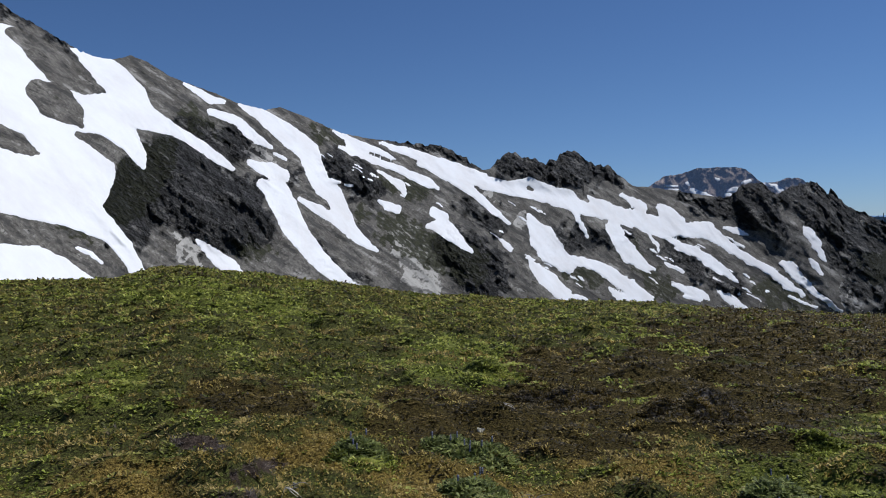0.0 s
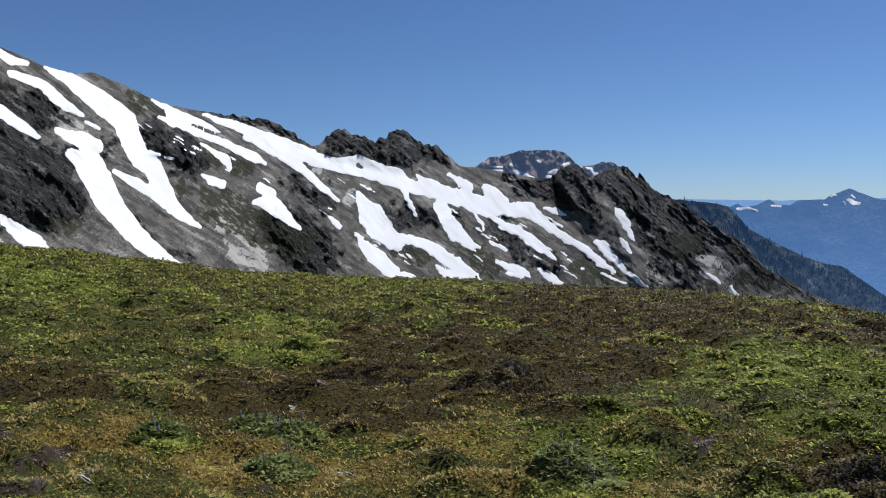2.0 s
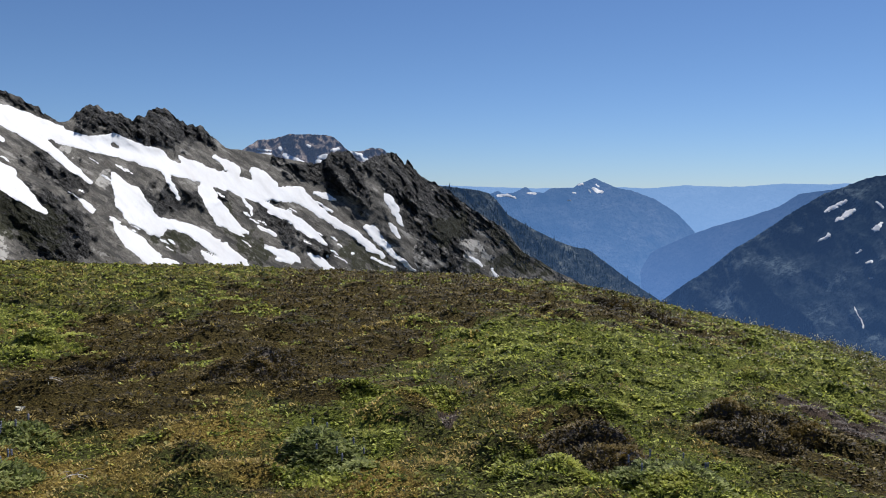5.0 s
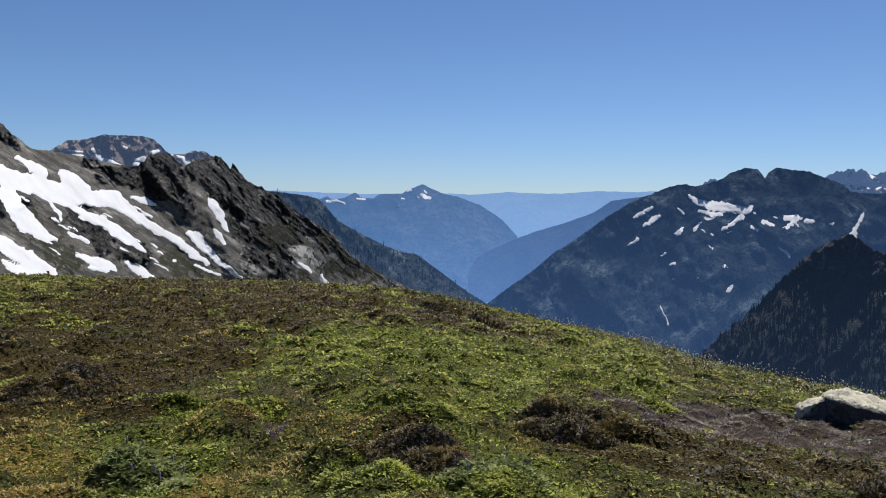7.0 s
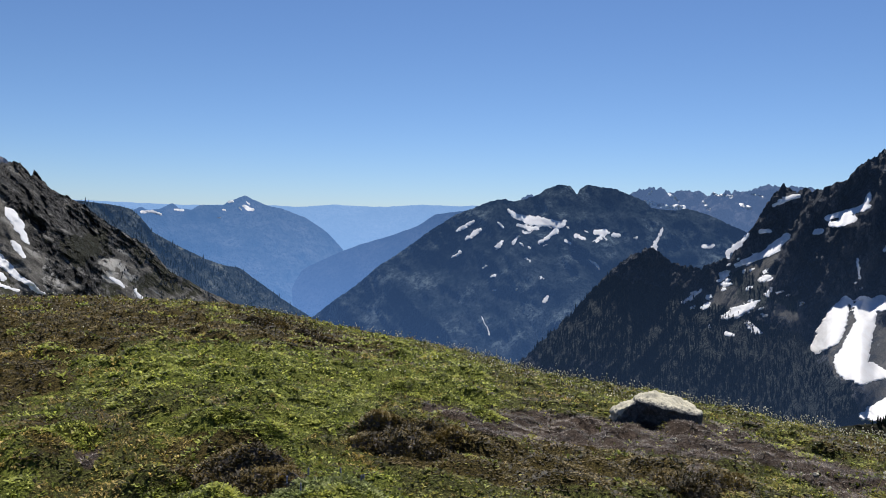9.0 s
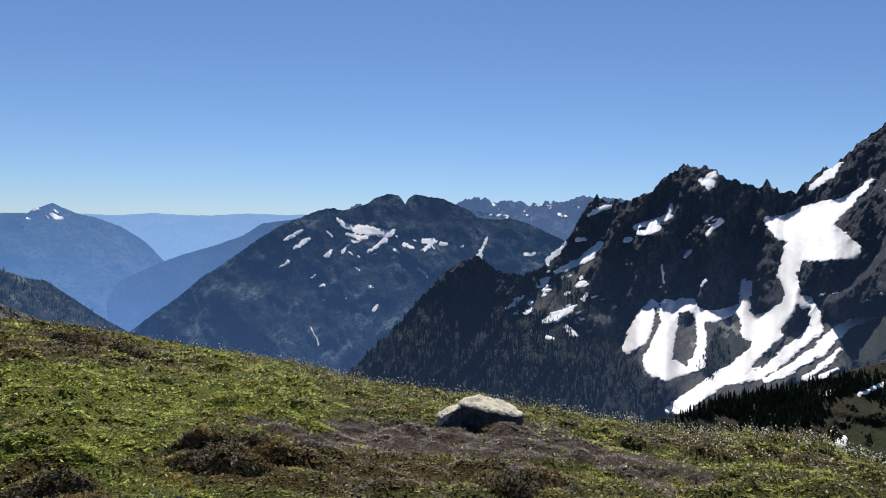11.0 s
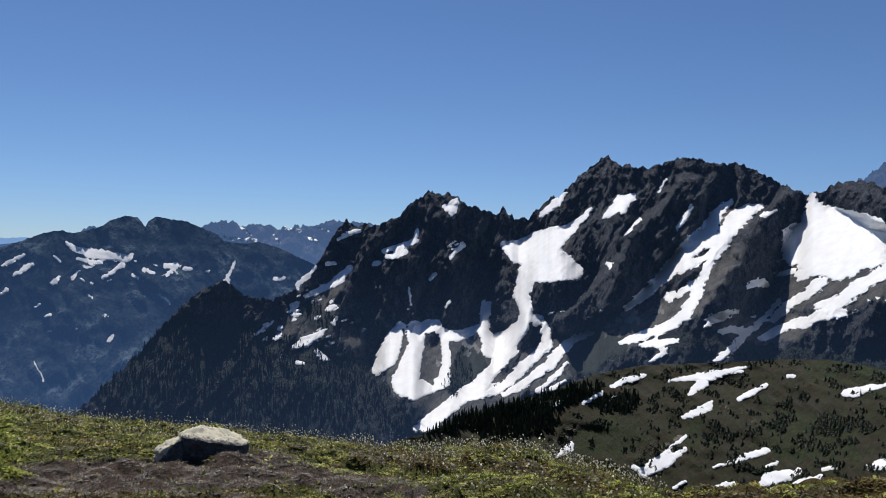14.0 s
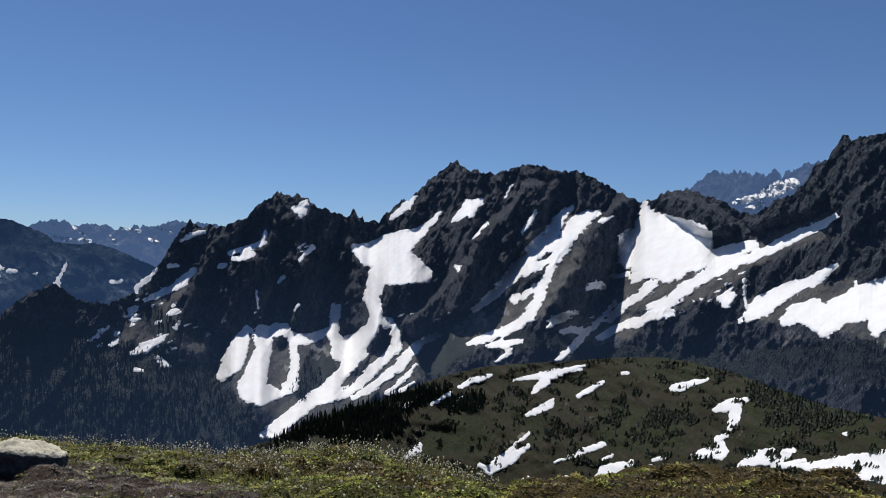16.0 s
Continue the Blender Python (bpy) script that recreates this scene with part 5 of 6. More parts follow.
KNOLL_SNOW.append([[(109.78, -10.96, 0.23), (110.30, -10.70, 0.19)], [(110.13, -11.18, 0.19), (109.97, -11.55, 0.38)], [(108.38, -12.15, 0.23), (109.09, -11.91, 0.31), (109.97, -11.80, 0.42), (110.32, -11.62, 0.19)]])
KNOLL_SNOW.append([[(94.05, -13.62, 0.19), (94.83, -13.85, 0.31), (95.41, -13.39, 0.46), (96.18, -12.99, 0.38), (96.75, -12.60, 0.23), (97.33, -12.20, 0.11)], [(95.59, -13.01, 0.19), (96.55, -12.05, 0.11), (97.39, -11.35, 0.08)]])
KNOLL_SNOW.append([[(100.53, -12.60, 0.15), (101.55, -12.17, 0.23), (102.49, -11.79, 0.15)]])
KNOLL_SNOW.append([[(88.75, -13.26, 0.08), (89.25, -12.92, 0.19), (89.79, -12.61, 0.27), (89.91, -12.35, 0.15)]])
KNOLL_SNOW.append([[(96.72, -14.62, 0.11), (97.37, -14.22, 0.08)]])
KNOLL_SNOW.append([[(97.57, -14.69, 0.08), (97.76, -14.60, 0.08)]])
KNOLL_SNOW.append([[(98.35, -15.01, 0.19), (99.31, -14.67, 0.34), (100.06, -14.26, 0.27), (100.40, -14.06, 0.11)]])
KNOLL_SNOW.append([[(99.20, -13.15, 0.08), (100.15, -12.80, 0.11)]])
KNOLL_SNOW.append([[(101.96, -14.07, 0.15), (102.52, -13.57, 0.38), (103.45, -13.25, 0.34), (104.38, -12.82, 0.15)]])
KNOLL_SNOW.append([[(103.73, -13.95, 0.11), (104.39, -13.69, 0.31), (105.31, -13.29, 0.23), (105.67, -12.98, 0.11)]])
KNOLL_SNOW.append([[(102.53, -14.39, 0.08), (103.09, -14.00, 0.15)]])
KNOLL_SNOW.append([[(105.67, -12.62, 0.11), (106.21, -12.47, 0.15), (106.65, -12.33, 0.08)]])
KNOLL_SNOW.append([[(102.50, -12.84, 0.11), (103.06, -12.44, 0.08)]])
KNOLL_SNOW.append([[(111.20, -12.49, 0.11), (112.05, -11.95, 0.46), (113.24, -11.76, 0.50), (114.07, -11.33, 0.23), (114.50, -11.18, 0.08)], [(113.25, -12.28, 0.19), (114.25, -12.07, 0.23), (115.07, -11.77, 0.11)]])
KNOLL_SNOW.append([[(114.58, -12.17, 0.11), (116.20, -11.95, 0.38), (117.79, -11.79, 0.69), (119.58, -11.56, 0.96), (121.71, -11.28, 1.22)]])
KNOLL_SNOW.append([[(103.60, -7.11, 0.11), (103.90, -7.02, 0.11)]])
KNOLL_SNOW.append([[(117.30, -9.89, 0.08), (117.52, -9.83, 0.10)]])
knoll = Slope(snow=KNOLL_SNOW, crest=[(73.15, -13.94), (76.00, -13.02), (78.19, -12.37), (80.05, -11.97), (81.92, -10.89), (84.21, -10.11), (86.13, -9.61), (88.07, -9.06), (89.62, -8.35), (91.18, -7.75), (93.91, -7.03), (95.86, -6.78), (99.72, -6.45), (103.51, -6.02), (105.74, -5.88), (107.93, -6.07), (110.77, -6.63), (113.52, -7.52), (115.84, -8.21), (117.44, -8.51), (119.55, -8.71)] + [(130, -8.5), (140, -8.5)],
    far=[(70, 800), (84, 1100), (92, 1200), (104, 1050), (120, 650), (140, 500)], steep=[(70, 0.5), (140, 0.42)], foot=[(70, -30), (140, -30)],
    jag=0.06, jag_size=0.8, relief=0.7, grain=(0.45, 1.2), lean=1.0, seed=51, scale=1.2,
    cliff=[[(89.70, -11.69, 0.39), (88.75, -12.82, 0.55)], [(95.58, -12.28, 0.39), (94.05, -13.81, 0.31)], [(114.24, -10.97, 0.39), (115.55, -11.17, 0.31)]],
    green=[[(92.83, -11.62, 1.38), (90.50, -12.42, 0.79)], [(84.22, -10.60, 1.18), (87.32, -10.21, 1.18)], [(103.60, -10.77, 1.57), (106.56, -10.93, 1.18)], [(112.52, -8.67, 1.18), (117.45, -8.92, 1.18)], [(97.89, -11.07, 0.79)], [(105.38, -6.39, 0.79), (109.01, -6.74, 0.79)], [(111.86, -10.49, 0.54), (113.56, -10.51, 0.46)], [(90.50, -12.79, 0.46), (92.84, -12.36, 0.54), (94.78, -11.56, 0.31)], [(116.82, -9.84, 0.34), (119.01, -9.94, 0.38)]], green_base=0.5,
    pale=[[(89.89, -11.49, 0.20), (88.94, -12.63, 0.28)], [(96.93, -11.67, 0.20), (94.63, -13.24, 0.24)], [(115.55, -11.17, 0.20)], [(96.48, -8.86, 0.04), (98.82, -9.22, 0.04), (100.55, -9.63, 0.04), (101.71, -10.32, 0.04), (103.59, -10.58, 0.04), (105.07, -10.12, 0.04)], [(110.46, -9.37, 0.04), (111.17, -10.20, 0.04), (110.66, -10.78, 0.04)]])
knoll.rough, knoll.fray = 0.07, table([(0, 0.05), (140, 0.05)])
tagged(new("grassy_knoll", knoll.mesh("grassy_knoll", 74, 132, 480, 110, KNOLL_SOIL, 0.25)), "brown and green alpine knoll dotted with snow patches", "hill", kind="structure")
GROUP = "snow patches on the knoll"
for lines in KNOLL_SNOW:
    snow_patch(knoll, lines, GROUP, label="small white snow patch melting on the knoll", cell=0.04)


# ---- the meadow and the ground below it ----
EDGE = table([(-180, -3.0), (-60, -3.4)] + [(-28.37, -2.58), (-25.23, -2.61), (-21.92, -2.64), (-19.67, -2.05), (-17.37, -2.05), (-14.09, -2.49), (-8.81, -3.25), (-3.38, -4.13), (4.48, -4.77), (12.18, -5.01), (19.46, -5.44), (26.14, -5.59)] + [(36.41, -6.21), (39.95, -6.73), (43.85, -7.71), (46.14, -8.17), (49.50, -8.81), (53.12, -9.45), (56.59, -10.24), (59.90, -10.82)]
             + [(64.11, -11.54), (70.03, -12.20), (77.89, -13.00), (83.58, -13.16)] + [(76.72, -12.68), (84.28, -13.05)] + [(84.26, -12.53), (88.16, -13.04), (91.31, -13.58), (93.66, -13.96), (96.02, -14.68), (97.96, -15.03), (100.65, -14.80), (103.66, -14.24), (107.32, -13.38), (110.86, -12.84), (115.89, -12.42), (119.59, -12.41)] + [(130, -17), (170, -6), (180, -3)])
REACH = table([(-180, 40), (-30, 42), (-5, 40), (20, 34), (40, 26), (65, 18), (80, 15), (95, 12), (115, 9), (140, 10), (170, 30), (180, 40)])
FLOOR = table([(-180, 80), (-30, 70), (0, 80), (22, 180), (36, 1100), (80, 1100), (88, 420), (130, 330), (180, 80)])


def ground_z(x, y, bumps=True):
    az, r = np.degrees(np.arctan2(x, y)), np.hypot(x, y)
    sl, rh = -np.tan(np.radians(EDGE(az))), REACH(az)
    a = sl - 2 * EYE / rh
    b = (sl - a) ** 2 / (4 * EYE)
    r1 = np.minimum(r, 2.6 * rh)
    z = -a * r1 - b * r1 ** 2
    z = z - (r - r1) * np.minimum(a + 5.2 * b * rh, 0.9)
    low = -(FLOOR(az) + 0.35 * np.clip(r - 480, 0, 2600) * step(20, 40, az))
    z = np.maximum(z, low)
    if bumps:
        near = 1 - step(60, 200, r)
        d, gap, _, _, own = cells(x + 0.12 * fbm(x * 1.7, y * 1.7, 2, 61), y + 0.12 * fbm(x * 1.7, y * 1.7, 2, 63), 0.62, 5)
        cushion = (0.03 + 0.13 * own) * step(-0.05, 0.5, gap) * np.clip(1 - (d / 0.66) ** 2, 0, 1)
        z = z + near * (0.12 * fbm(x * 0.35, y * 0.35, 3, 71) * step(1, 8, r) + (cushion - 0.06) * step(2.5, 4.5, r) + 0.03 * fbm(x * 3.1, y * 3.1, 2, 77))
        z = z + 4 * fbm(x * 0.01, y * 0.01, 4, 75) * step(60, 200, r)
    return z


def seen_from_eye(x, y, z):
    return np.degrees(np.arctan2(x, y)), np.degrees(np.arctan2(z - EYE, np.hypot(x, y)))


BARE = [[(50.93, -13.02, 0.39), (53.23, -13.62, 0.71), (56.58, -14.10, 0.79), (60.51, -14.10, 0.98), (64.58, -13.99, 0.98), (69.34, -14.36, 1.18)], [(27.94, -15.86, 0.55), (28.52, -15.33, 0.31)]] + [[(52.20, -13.53, 0.47), (58.34, -14.17, 0.79), (65.21, -14.68, 0.79), (70.68, -14.28, 0.59), (75.03, -14.90, 0.71), (80.91, -15.71, 0.55)], [(75.04, -15.27, 0.79), (78.99, -16.55, 0.47)], [(68.37, -16.14, 0.47)]] + [[(65.11, -13.71, 0.98), (69.68, -13.73, 0.63), (74.23, -14.53, 0.47), (64.20, -14.60, 0.79)]] + [[(-20.90, -12.82, 0.46), (-19.43, -13.11, 0.61), (-18.27, -13.83, 0.34)], [(-17.84, -15.39, 0.38), (-15.81, -15.06, 0.42), (-13.73, -14.90, 0.27)], [(-18.81, -16.63, 0.34), (-16.70, -16.61, 0.42)], [(-3.89, -18.29, 0.19), (-1.56, -18.28, 0.23)], [(27.34, -15.66, 0.38), (28.42, -15.40, 0.31)]]
HEATHER = [[(17.65, -6.20, 1.57), (24.76, -6.56, 1.57), (32.37, -7.03, 1.18), (40.26, -7.97, 0.87), (48.15, -9.34, 0.39)]] + [[(12.14, -7.37, 1.18), (19.44, -7.25, 1.57), (28.00, -7.64, 1.97)], [(4.40, -9.31, 1.57), (15.81, -11.04, 2.36), (26.10, -10.16, 1.18)], [(-5.51, -12.55, 2.36), (4.34, -12.74, 2.36), (12.06, -13.37, 1.57)], [(-18.63, -10.29, 1.18), (-12.03, -10.73, 0.98)]] + [[(21.13, -7.04, 0.79), (26.62, -6.78, 0.98), (32.37, -6.84, 0.87), (38.67, -7.40, 0.71), (43.03, -8.32, 0.55)], [(14.28, -9.63, 2.36), (19.31, -12.46, 1.97), (12.95, -11.97, 1.57)], [(37.57, -15.87, 1.97), (33.99, -16.03, 1.18)], [(48.66, -15.01, 1.38)], [(25.86, -13.92, 1.18)], [(61.25, -15.43, 1.57), (55.91, -16.33, 1.57)]] + [[(47.84, -15.27, 1.57), (54.01, -15.74, 1.57)], [(61.40, -16.42, 0.98), (69.17, -16.50, 0.98)]]
HEATHER += [[(99.0, -15.6, 0.8), (104.0, -15.0, 1.6), (110.0, -14.2, 2.0), (116.0, -13.6, 2.2), (121.0, -13.8, 2.4)], [(76.0, -13.3, 0.4), (82.0, -13.5, 0.6), (88.0, -13.9, 0.7), (94.0, -14.8, 0.7)]]
LUSH = [[(28.52, -10.26, 1.18), (36.32, -9.95, 1.57), (42.28, -11.05, 1.97), (48.16, -10.11, 1.57), (53.92, -11.34, 1.18)], [(32.40, -14.13, 1.18), (40.34, -14.15, 1.57), (44.29, -12.54, 1.57)], [(22.89, -13.77, 1.18), (20.34, -15.75, 1.97), (17.52, -17.25, 1.97)], [(34.39, -17.15, 0.98), (41.19, -17.88, 2.36), (46.77, -18.42, 1.57)], [(25.49, -10.93, 1.18)], [(55.07, -12.75, 0.79)]] + [[(45.17, -9.64, 1.57), (48.73, -10.18, 1.57), (53.92, -11.84, 0.79)], [(45.55, -13.06, 1.97), (46.85, -14.51, 0.79)]] + [[(-22.0, -3.9, 0.6), (-17.0, -3.6, 0.8), (-11.0, -5.0, 0.8)], [(-3.47, -8.80, 1.57), (2.44, -8.91, 1.57)], [(12.15, -6.99, 0.71), (15.12, -7.71, 0.55)], [(-9.05, -14.25, 1.38)], [(-0.43, -14.94, 1.18)], [(-26.03, -9.2, 1.1), (-22.06, -8.6, 0.9)], [(26.08, -13.23, 1.18)], [(22.78, -15.91, 1.97)]]


def zone_of(x, y, z, lines, warp=0.8):
    az, el = seen_from_eye(x, y, z)
    return strokes(az + warp * fbm(x * 0.8, y * 0.8, 3, 81), el + 0.5 * warp * fbm(x * 0.8, y * 0.8, 3, 83), lines)


SOIL, t, b = node_material("meadow_soil")
n1, n2 = noise_node(t, 0.9, 8, 0.65), noise_node(t, 14, 6, 0.7)
litter = blend(t, ramp(t, n2, (0.35, 0.0), (0.65, 1.0)), (0.034, 0.024, 0.017), (0.112, 0.082, 0.062))
n3 = noise_node(t, 48, 4, 0.75)
moss = ramp(t, n3, (0.30, (0.017, 0.017, 0.006)), (0.45, (0.056, 0.053, 0.017)), (0.57, (0.098, 0.109, 0.025)), (0.68, (0.210, 0.224, 0.056)), (0.80, (0.392, 0.350, 0.112)))
green_ = ramp(t, n3, (0.30, (0.021, 0.025, 0.006)), (0.45, (0.081, 0.096, 0.017)), (0.58, (0.181, 0.203, 0.035)), (0.74, (0.418, 0.420, 0.080)))
brown = ramp(t, n3, (0.30, (0.011, 0.008, 0.003)), (0.46, (0.044, 0.033, 0.009)), (0.58, (0.096, 0.073, 0.019)), (0.76, (0.23, 0.175, 0.052)))
gold = ramp(t, n3, (0.30, (0.037, 0.025, 0.007)), (0.46, (0.163, 0.112, 0.027)), (0.60, (0.338, 0.244, 0.062)), (0.76, (0.575, 0.450, 0.163)))
ragged = maths(t, "MULTIPLY", maths(t, "SUBTRACT", n1, 0.5), 2.0)
mat_ = moss
for key, tone in (("gold", gold), ("lush", green_), ("heath", brown)):
    mat_ = blend(t, ramp(t, maths(t, "ADD", attribute(t, key), ragged), (0.42, 0.0), (0.60, 1.0)), mat_, tone)
# dark flecks painted in as shade in the gaps between plants
mat_ = blend(t, ramp(t, n2, (0.34, 0.6), (0.48, 0.0)), mat_, (0.014, 0.011, 0.005))
edge_ = maths(t, "ADD", attribute(t, "bare"), maths(t, "MULTIPLY", maths(t, "SUBTRACT", n2, 0.5), 0.6))
t.links.new(blend(t, ramp(t, edge_, (0.4, 0.0), (0.6, 1.0)), mat_, litter), b.inputs["Base Color"])
b.inputs["Roughness"].default_value = 0.95
b.inputs["Specular IOR Level"].default_value = 0.1
bump(t, maths(t, "ADD", n2, maths(t, "MULTIPLY", n3, 0.7)), 1.0, 0.05, b)

ga = np.concatenate([np.linspace(-180, -34, 60), np.linspace(-33.8, 122, 520), np.linspace(126, 180, 25)])[:, None]
gr = np.concatenate([np.geomspace(0.01, 3.4, 10), np.geomspace(3.6, 46, 140), np.geomspace(50, 4900, 34)])[None, :]
gx, gy = gr * np.sin(np.radians(ga)), gr * np.cos(np.radians(ga))
gz = ground_z(gx, gy)
bare = step(-0.4, 0.5, zone_of(gx, gy, gz, BARE))
lush_, heath_ = step(-0.8, 0.8, zone_of(gx, gy, gz, LUSH)), step(-0.8, 0.8, zone_of(gx, gy, gz, HEATHER))
gold_ = 0.55 * step(-10, -15, seen_from_eye(gx, gy, gz)[1]) * step(45, 5, ga) * step(-75, -40, ga) * step(3.0, 4.6, gr) + 0.3 * fbm(gx * 0.8 + 40, gy * 0.8, 3, 95)
ground = new("ground", mesh_from("ground", np.stack([gx, gy, gz], -1).reshape(-1, 3), grid_faces(*gx.shape)[:, ::-1], True, {"bare": bare, "lush": lush_, "heath": heath_, "gold": gold_}, [SOIL]))
tagged(ground, "alpine meadow ground with bare brown soil patches", "ground", kind="structure")


# ---- plants, trees and stones ----
def leaf_material(name, dark, light, glow=0.45, straw=None, haze=None):
    m, t, b = node_material(name)
    g = t.nodes.new("ShaderNodeNewGeometry")
    col = ramp(t, g.outputs["Random Per Island"], (0.0, tuple(0.35 * c for c in dark)), (0.40, dark), (0.78, light), (1.0, tuple(1.25 * c for c in straw or light)))
    col = blend(t, ramp(t, noise_node(t, 1.9, 3, 0.6), (0.36, 0.75), (0.5, 0.0)), col, tuple(a * 0.55 for a in dark))
    col = blend(t, ramp(t, noise_node(t, 2.6, 2, 0.5), (0.52, 0.0), (0.66, 0.65)), col, straw or tuple(c * 1.4 for c in light))
    t.links.new(col, b.inputs["Base Color"])
    b.inputs["Roughness"].default_value = 0.6
    b.inputs["Specular IOR Level"].default_value = 0.25
    # haze before far trees, painted onto the leaves as emission
    if haze:
        haze_glow(t, b, haze)
    tr = t.nodes.new("ShaderNodeBsdfTranslucent")
    t.links.new(col, tr.inputs["Color"])
    mix = t.nodes.new("ShaderNodeMixShader")
    mix.inputs["Fac"].default_value = glow
    t.links.new(b.outputs["BSDF"], mix.inputs[1])
    t.links.new(tr.outputs["BSDF"], mix.inputs[2])
    t.links.new(mix.outputs["Shader"], t.nodes["Material Output"].inputs["Surface"])
    return m


LUSH_LEAF = leaf_material("lush_leaf", (0.115, 0.140, 0.021), (0.40, 0.455, 0.072), 0.48, (0.62, 0.62, 0.16))
MIXED_LEAF = leaf_material("mixed_leaf", (0.088, 0.094, 0.018), (0.27, 0.270, 0.050), 0.45, (0.48, 0.42, 0.115))
HEATHER_LEAF = leaf_material("heather_leaf", (0.038, 0.028, 0.008), (0.112, 0.081, 0.020), 0.24, (0.24, 0.170, 0.045))
STRAW_LEAF = leaf_material("straw_leaf", (0.26, 0.195, 0.050), (0.56, 0.43, 0.115), 0.5, (0.72, 0.56, 0.22))
TWIG = leaf_material("dead_twig", (0.048, 0.035, 0.026), (0.140, 0.107, 0.085), 0.1, (0.30, 0.245, 0.20))
SEED_HEAD = leaf_material("seed_head", (0.70, 0.66, 0.50), (0.88, 0.85, 0.72), 0.5)
LUPINE_LEAF = leaf_material("lupine_leaf", (0.15, 0.18, 0.050), (0.35, 0.40, 0.12), 0.5, (0.48, 0.50, 0.20))
LUPINE = leaf_material("lupine_flower", (0.20, 0.21, 0.29), (0.30, 0.31, 0.39), 0.3, (0.40, 0.40, 0.46))
# these two needle materials glow with painted haze
NEEDLES = leaf_material("conifer_needles", (0.004, 0.008, 0.007), (0.011, 0.017, 0.014), 0.05, haze=(0.0048, 0.0092, 0.0190))
SHOULDER_NEEDLES = leaf_material("shoulder_needles", (0.020, 0.029, 0.022), (0.050, 0.062, 0.045), 0.1, haze=(0.011, 0.023, 0.048))
DWARF = leaf_material("dwarf_conifer_needles", (0.014, 0.021, 0.008), (0.036, 0.048, 0.017), 0.12)
BARK = leaf_material("bark", (0.05, 0.04, 0.03), (0.09, 0.07, 0.055), 0.0)


def sprig(rng, leaves, length, width, spread, bend=0.35, blade=False):
    """A tuft of pointed leaves or of narrow blades rising from one spot."""
    co, faces = [], []
    for i in range(leaves):
        a = rng.uniform(0, 2 * np.pi)
        tip = rng.uniform(0.3, 1.0) * spread
        h = length * rng.uniform(0.6, 1.1) * math.sqrt(max(0.1, 1 - tip * tip * 0.8))
        d = np.array([math.cos(a), math.sin(a), 0])
        n = np.array([-d[1], d[0], 0])
        base = d * 0.12 * length * rng.uniform(0, 1)
        mid = base + d * tip * length * 0.45 + [0, 0, h * (0.55 + 0.2 * bend)]
        end = base + d * tip * length + [0, 0, h * (1 - bend * tip)]
        k = len(co)
        if blade == "broad" and i % 3:
            co += [base, end + n * width * 1.1, end - n * width * 1.1]
            faces.append([k, k + 1, k + 2])
            continue
        if blade:
            co += [base - n * width, base + n * width, end]
            faces.append([k, k + 1, k + 2])
            continue
        co += [base, mid - n * width, end, mid + n * width]
        faces.append([k, k + 1, k + 2, k + 3])
    return np.array(co), np.array(faces)


def scatter(rng, shapes, x, y, z, size, lean=0.25):
    """Copies of a few shapes, turned, leaned and sized at random, joined into one set of arrays."""
    pick = rng.integers(0, len(shapes), len(x))
    cos, fcs, base = [], [], 0
    for i, (co, faces) in enumerate(shapes):
        w = np.where(pick == i)[0]
        if not len(w):
            continue
        a = rng.uniform(0, 2 * np.pi, len(w))[:, None]
        sx = (size[w] * rng.uniform(0.7, 1.3, len(w)))[:, None]
        px = (co[None, :, 0] * np.cos(a) - co[None, :, 1] * np.sin(a)) * sx
        py = (co[None, :, 0] * np.sin(a) + co[None, :, 1] * np.cos(a)) * sx
        pz = co[None, :, 2] * sx * rng.uniform(0.75, 1.25, len(w))[:, None]
        px = px + pz * rng.normal(0, lean, len(w))[:, None] + x[w][:, None]
        py = py + pz * rng.normal(0, lean, len(w))[:, None] + y[w][:, None]
        cos.append(np.stack([px, py, pz + z[w][:, None]], -1).reshape(-1, 3))
        fcs.append((faces[None] + (np.arange(len(w)) * len(co))[:, None, None] + base).reshape(-1, faces.shape[1]))
        base += cos[-1].shape[0]
    return np.concatenate(cos), np.concatenate(fcs)


def stuff(name, arrays, mat, label, category):
    ob = new(name, mesh_from(name, arrays[0], arrays[1], False, None, [mat]))
    return tagged(ob, label, category, kind="stuff")


# low plants over the whole meadow, thinner where the soil lies bare
rng = np.random.default_rng(11)
N = 360000
pa = rng.uniform(-36, 124, N)
wide = 1.15 * REACH(pa)
pr = 2.6 + rng.uniform(0, 1, N) ** 1.7 * (1.06 * REACH(pa) - 2.6)
keep = rng.uniform(0, 1, N) < 0.35 + 0.65 * wide / 48
pa, pr = pa[keep], pr[keep]
pa = np.concatenate([pa, rng.uniform(124, 324, 26000), rng.uniform(-36, 124, 9000)])
pr = np.concatenate([pr, 0.5 + 15 * rng.uniform(0, 1, 26000) ** 0.8, 0.5 + 2.3 * rng.uniform(0, 1, 9000) ** 0.6])
px, py = pr * np.sin(np.radians(pa)), pr * np.cos(np.radians(pa))
pz = ground_z(px, py)
wx_, wy_ = px + 0.12 * fbm(px * 1.7, py * 1.7, 2, 61), py + 0.12 * fbm(px * 1.7, py * 1.7, 2, 63)
_, gap, cx, cy, own = cells(wx_, wy_, 0.62, 5)
cz = ground_z(cx, cy)
d_bare, d_heath, d_lush = zone_of(px, py, pz, BARE), zone_of(cx, cy, cz, HEATHER), zone_of(cx, cy, cz, LUSH)
chance = rng.uniform(0, 1, len(px))
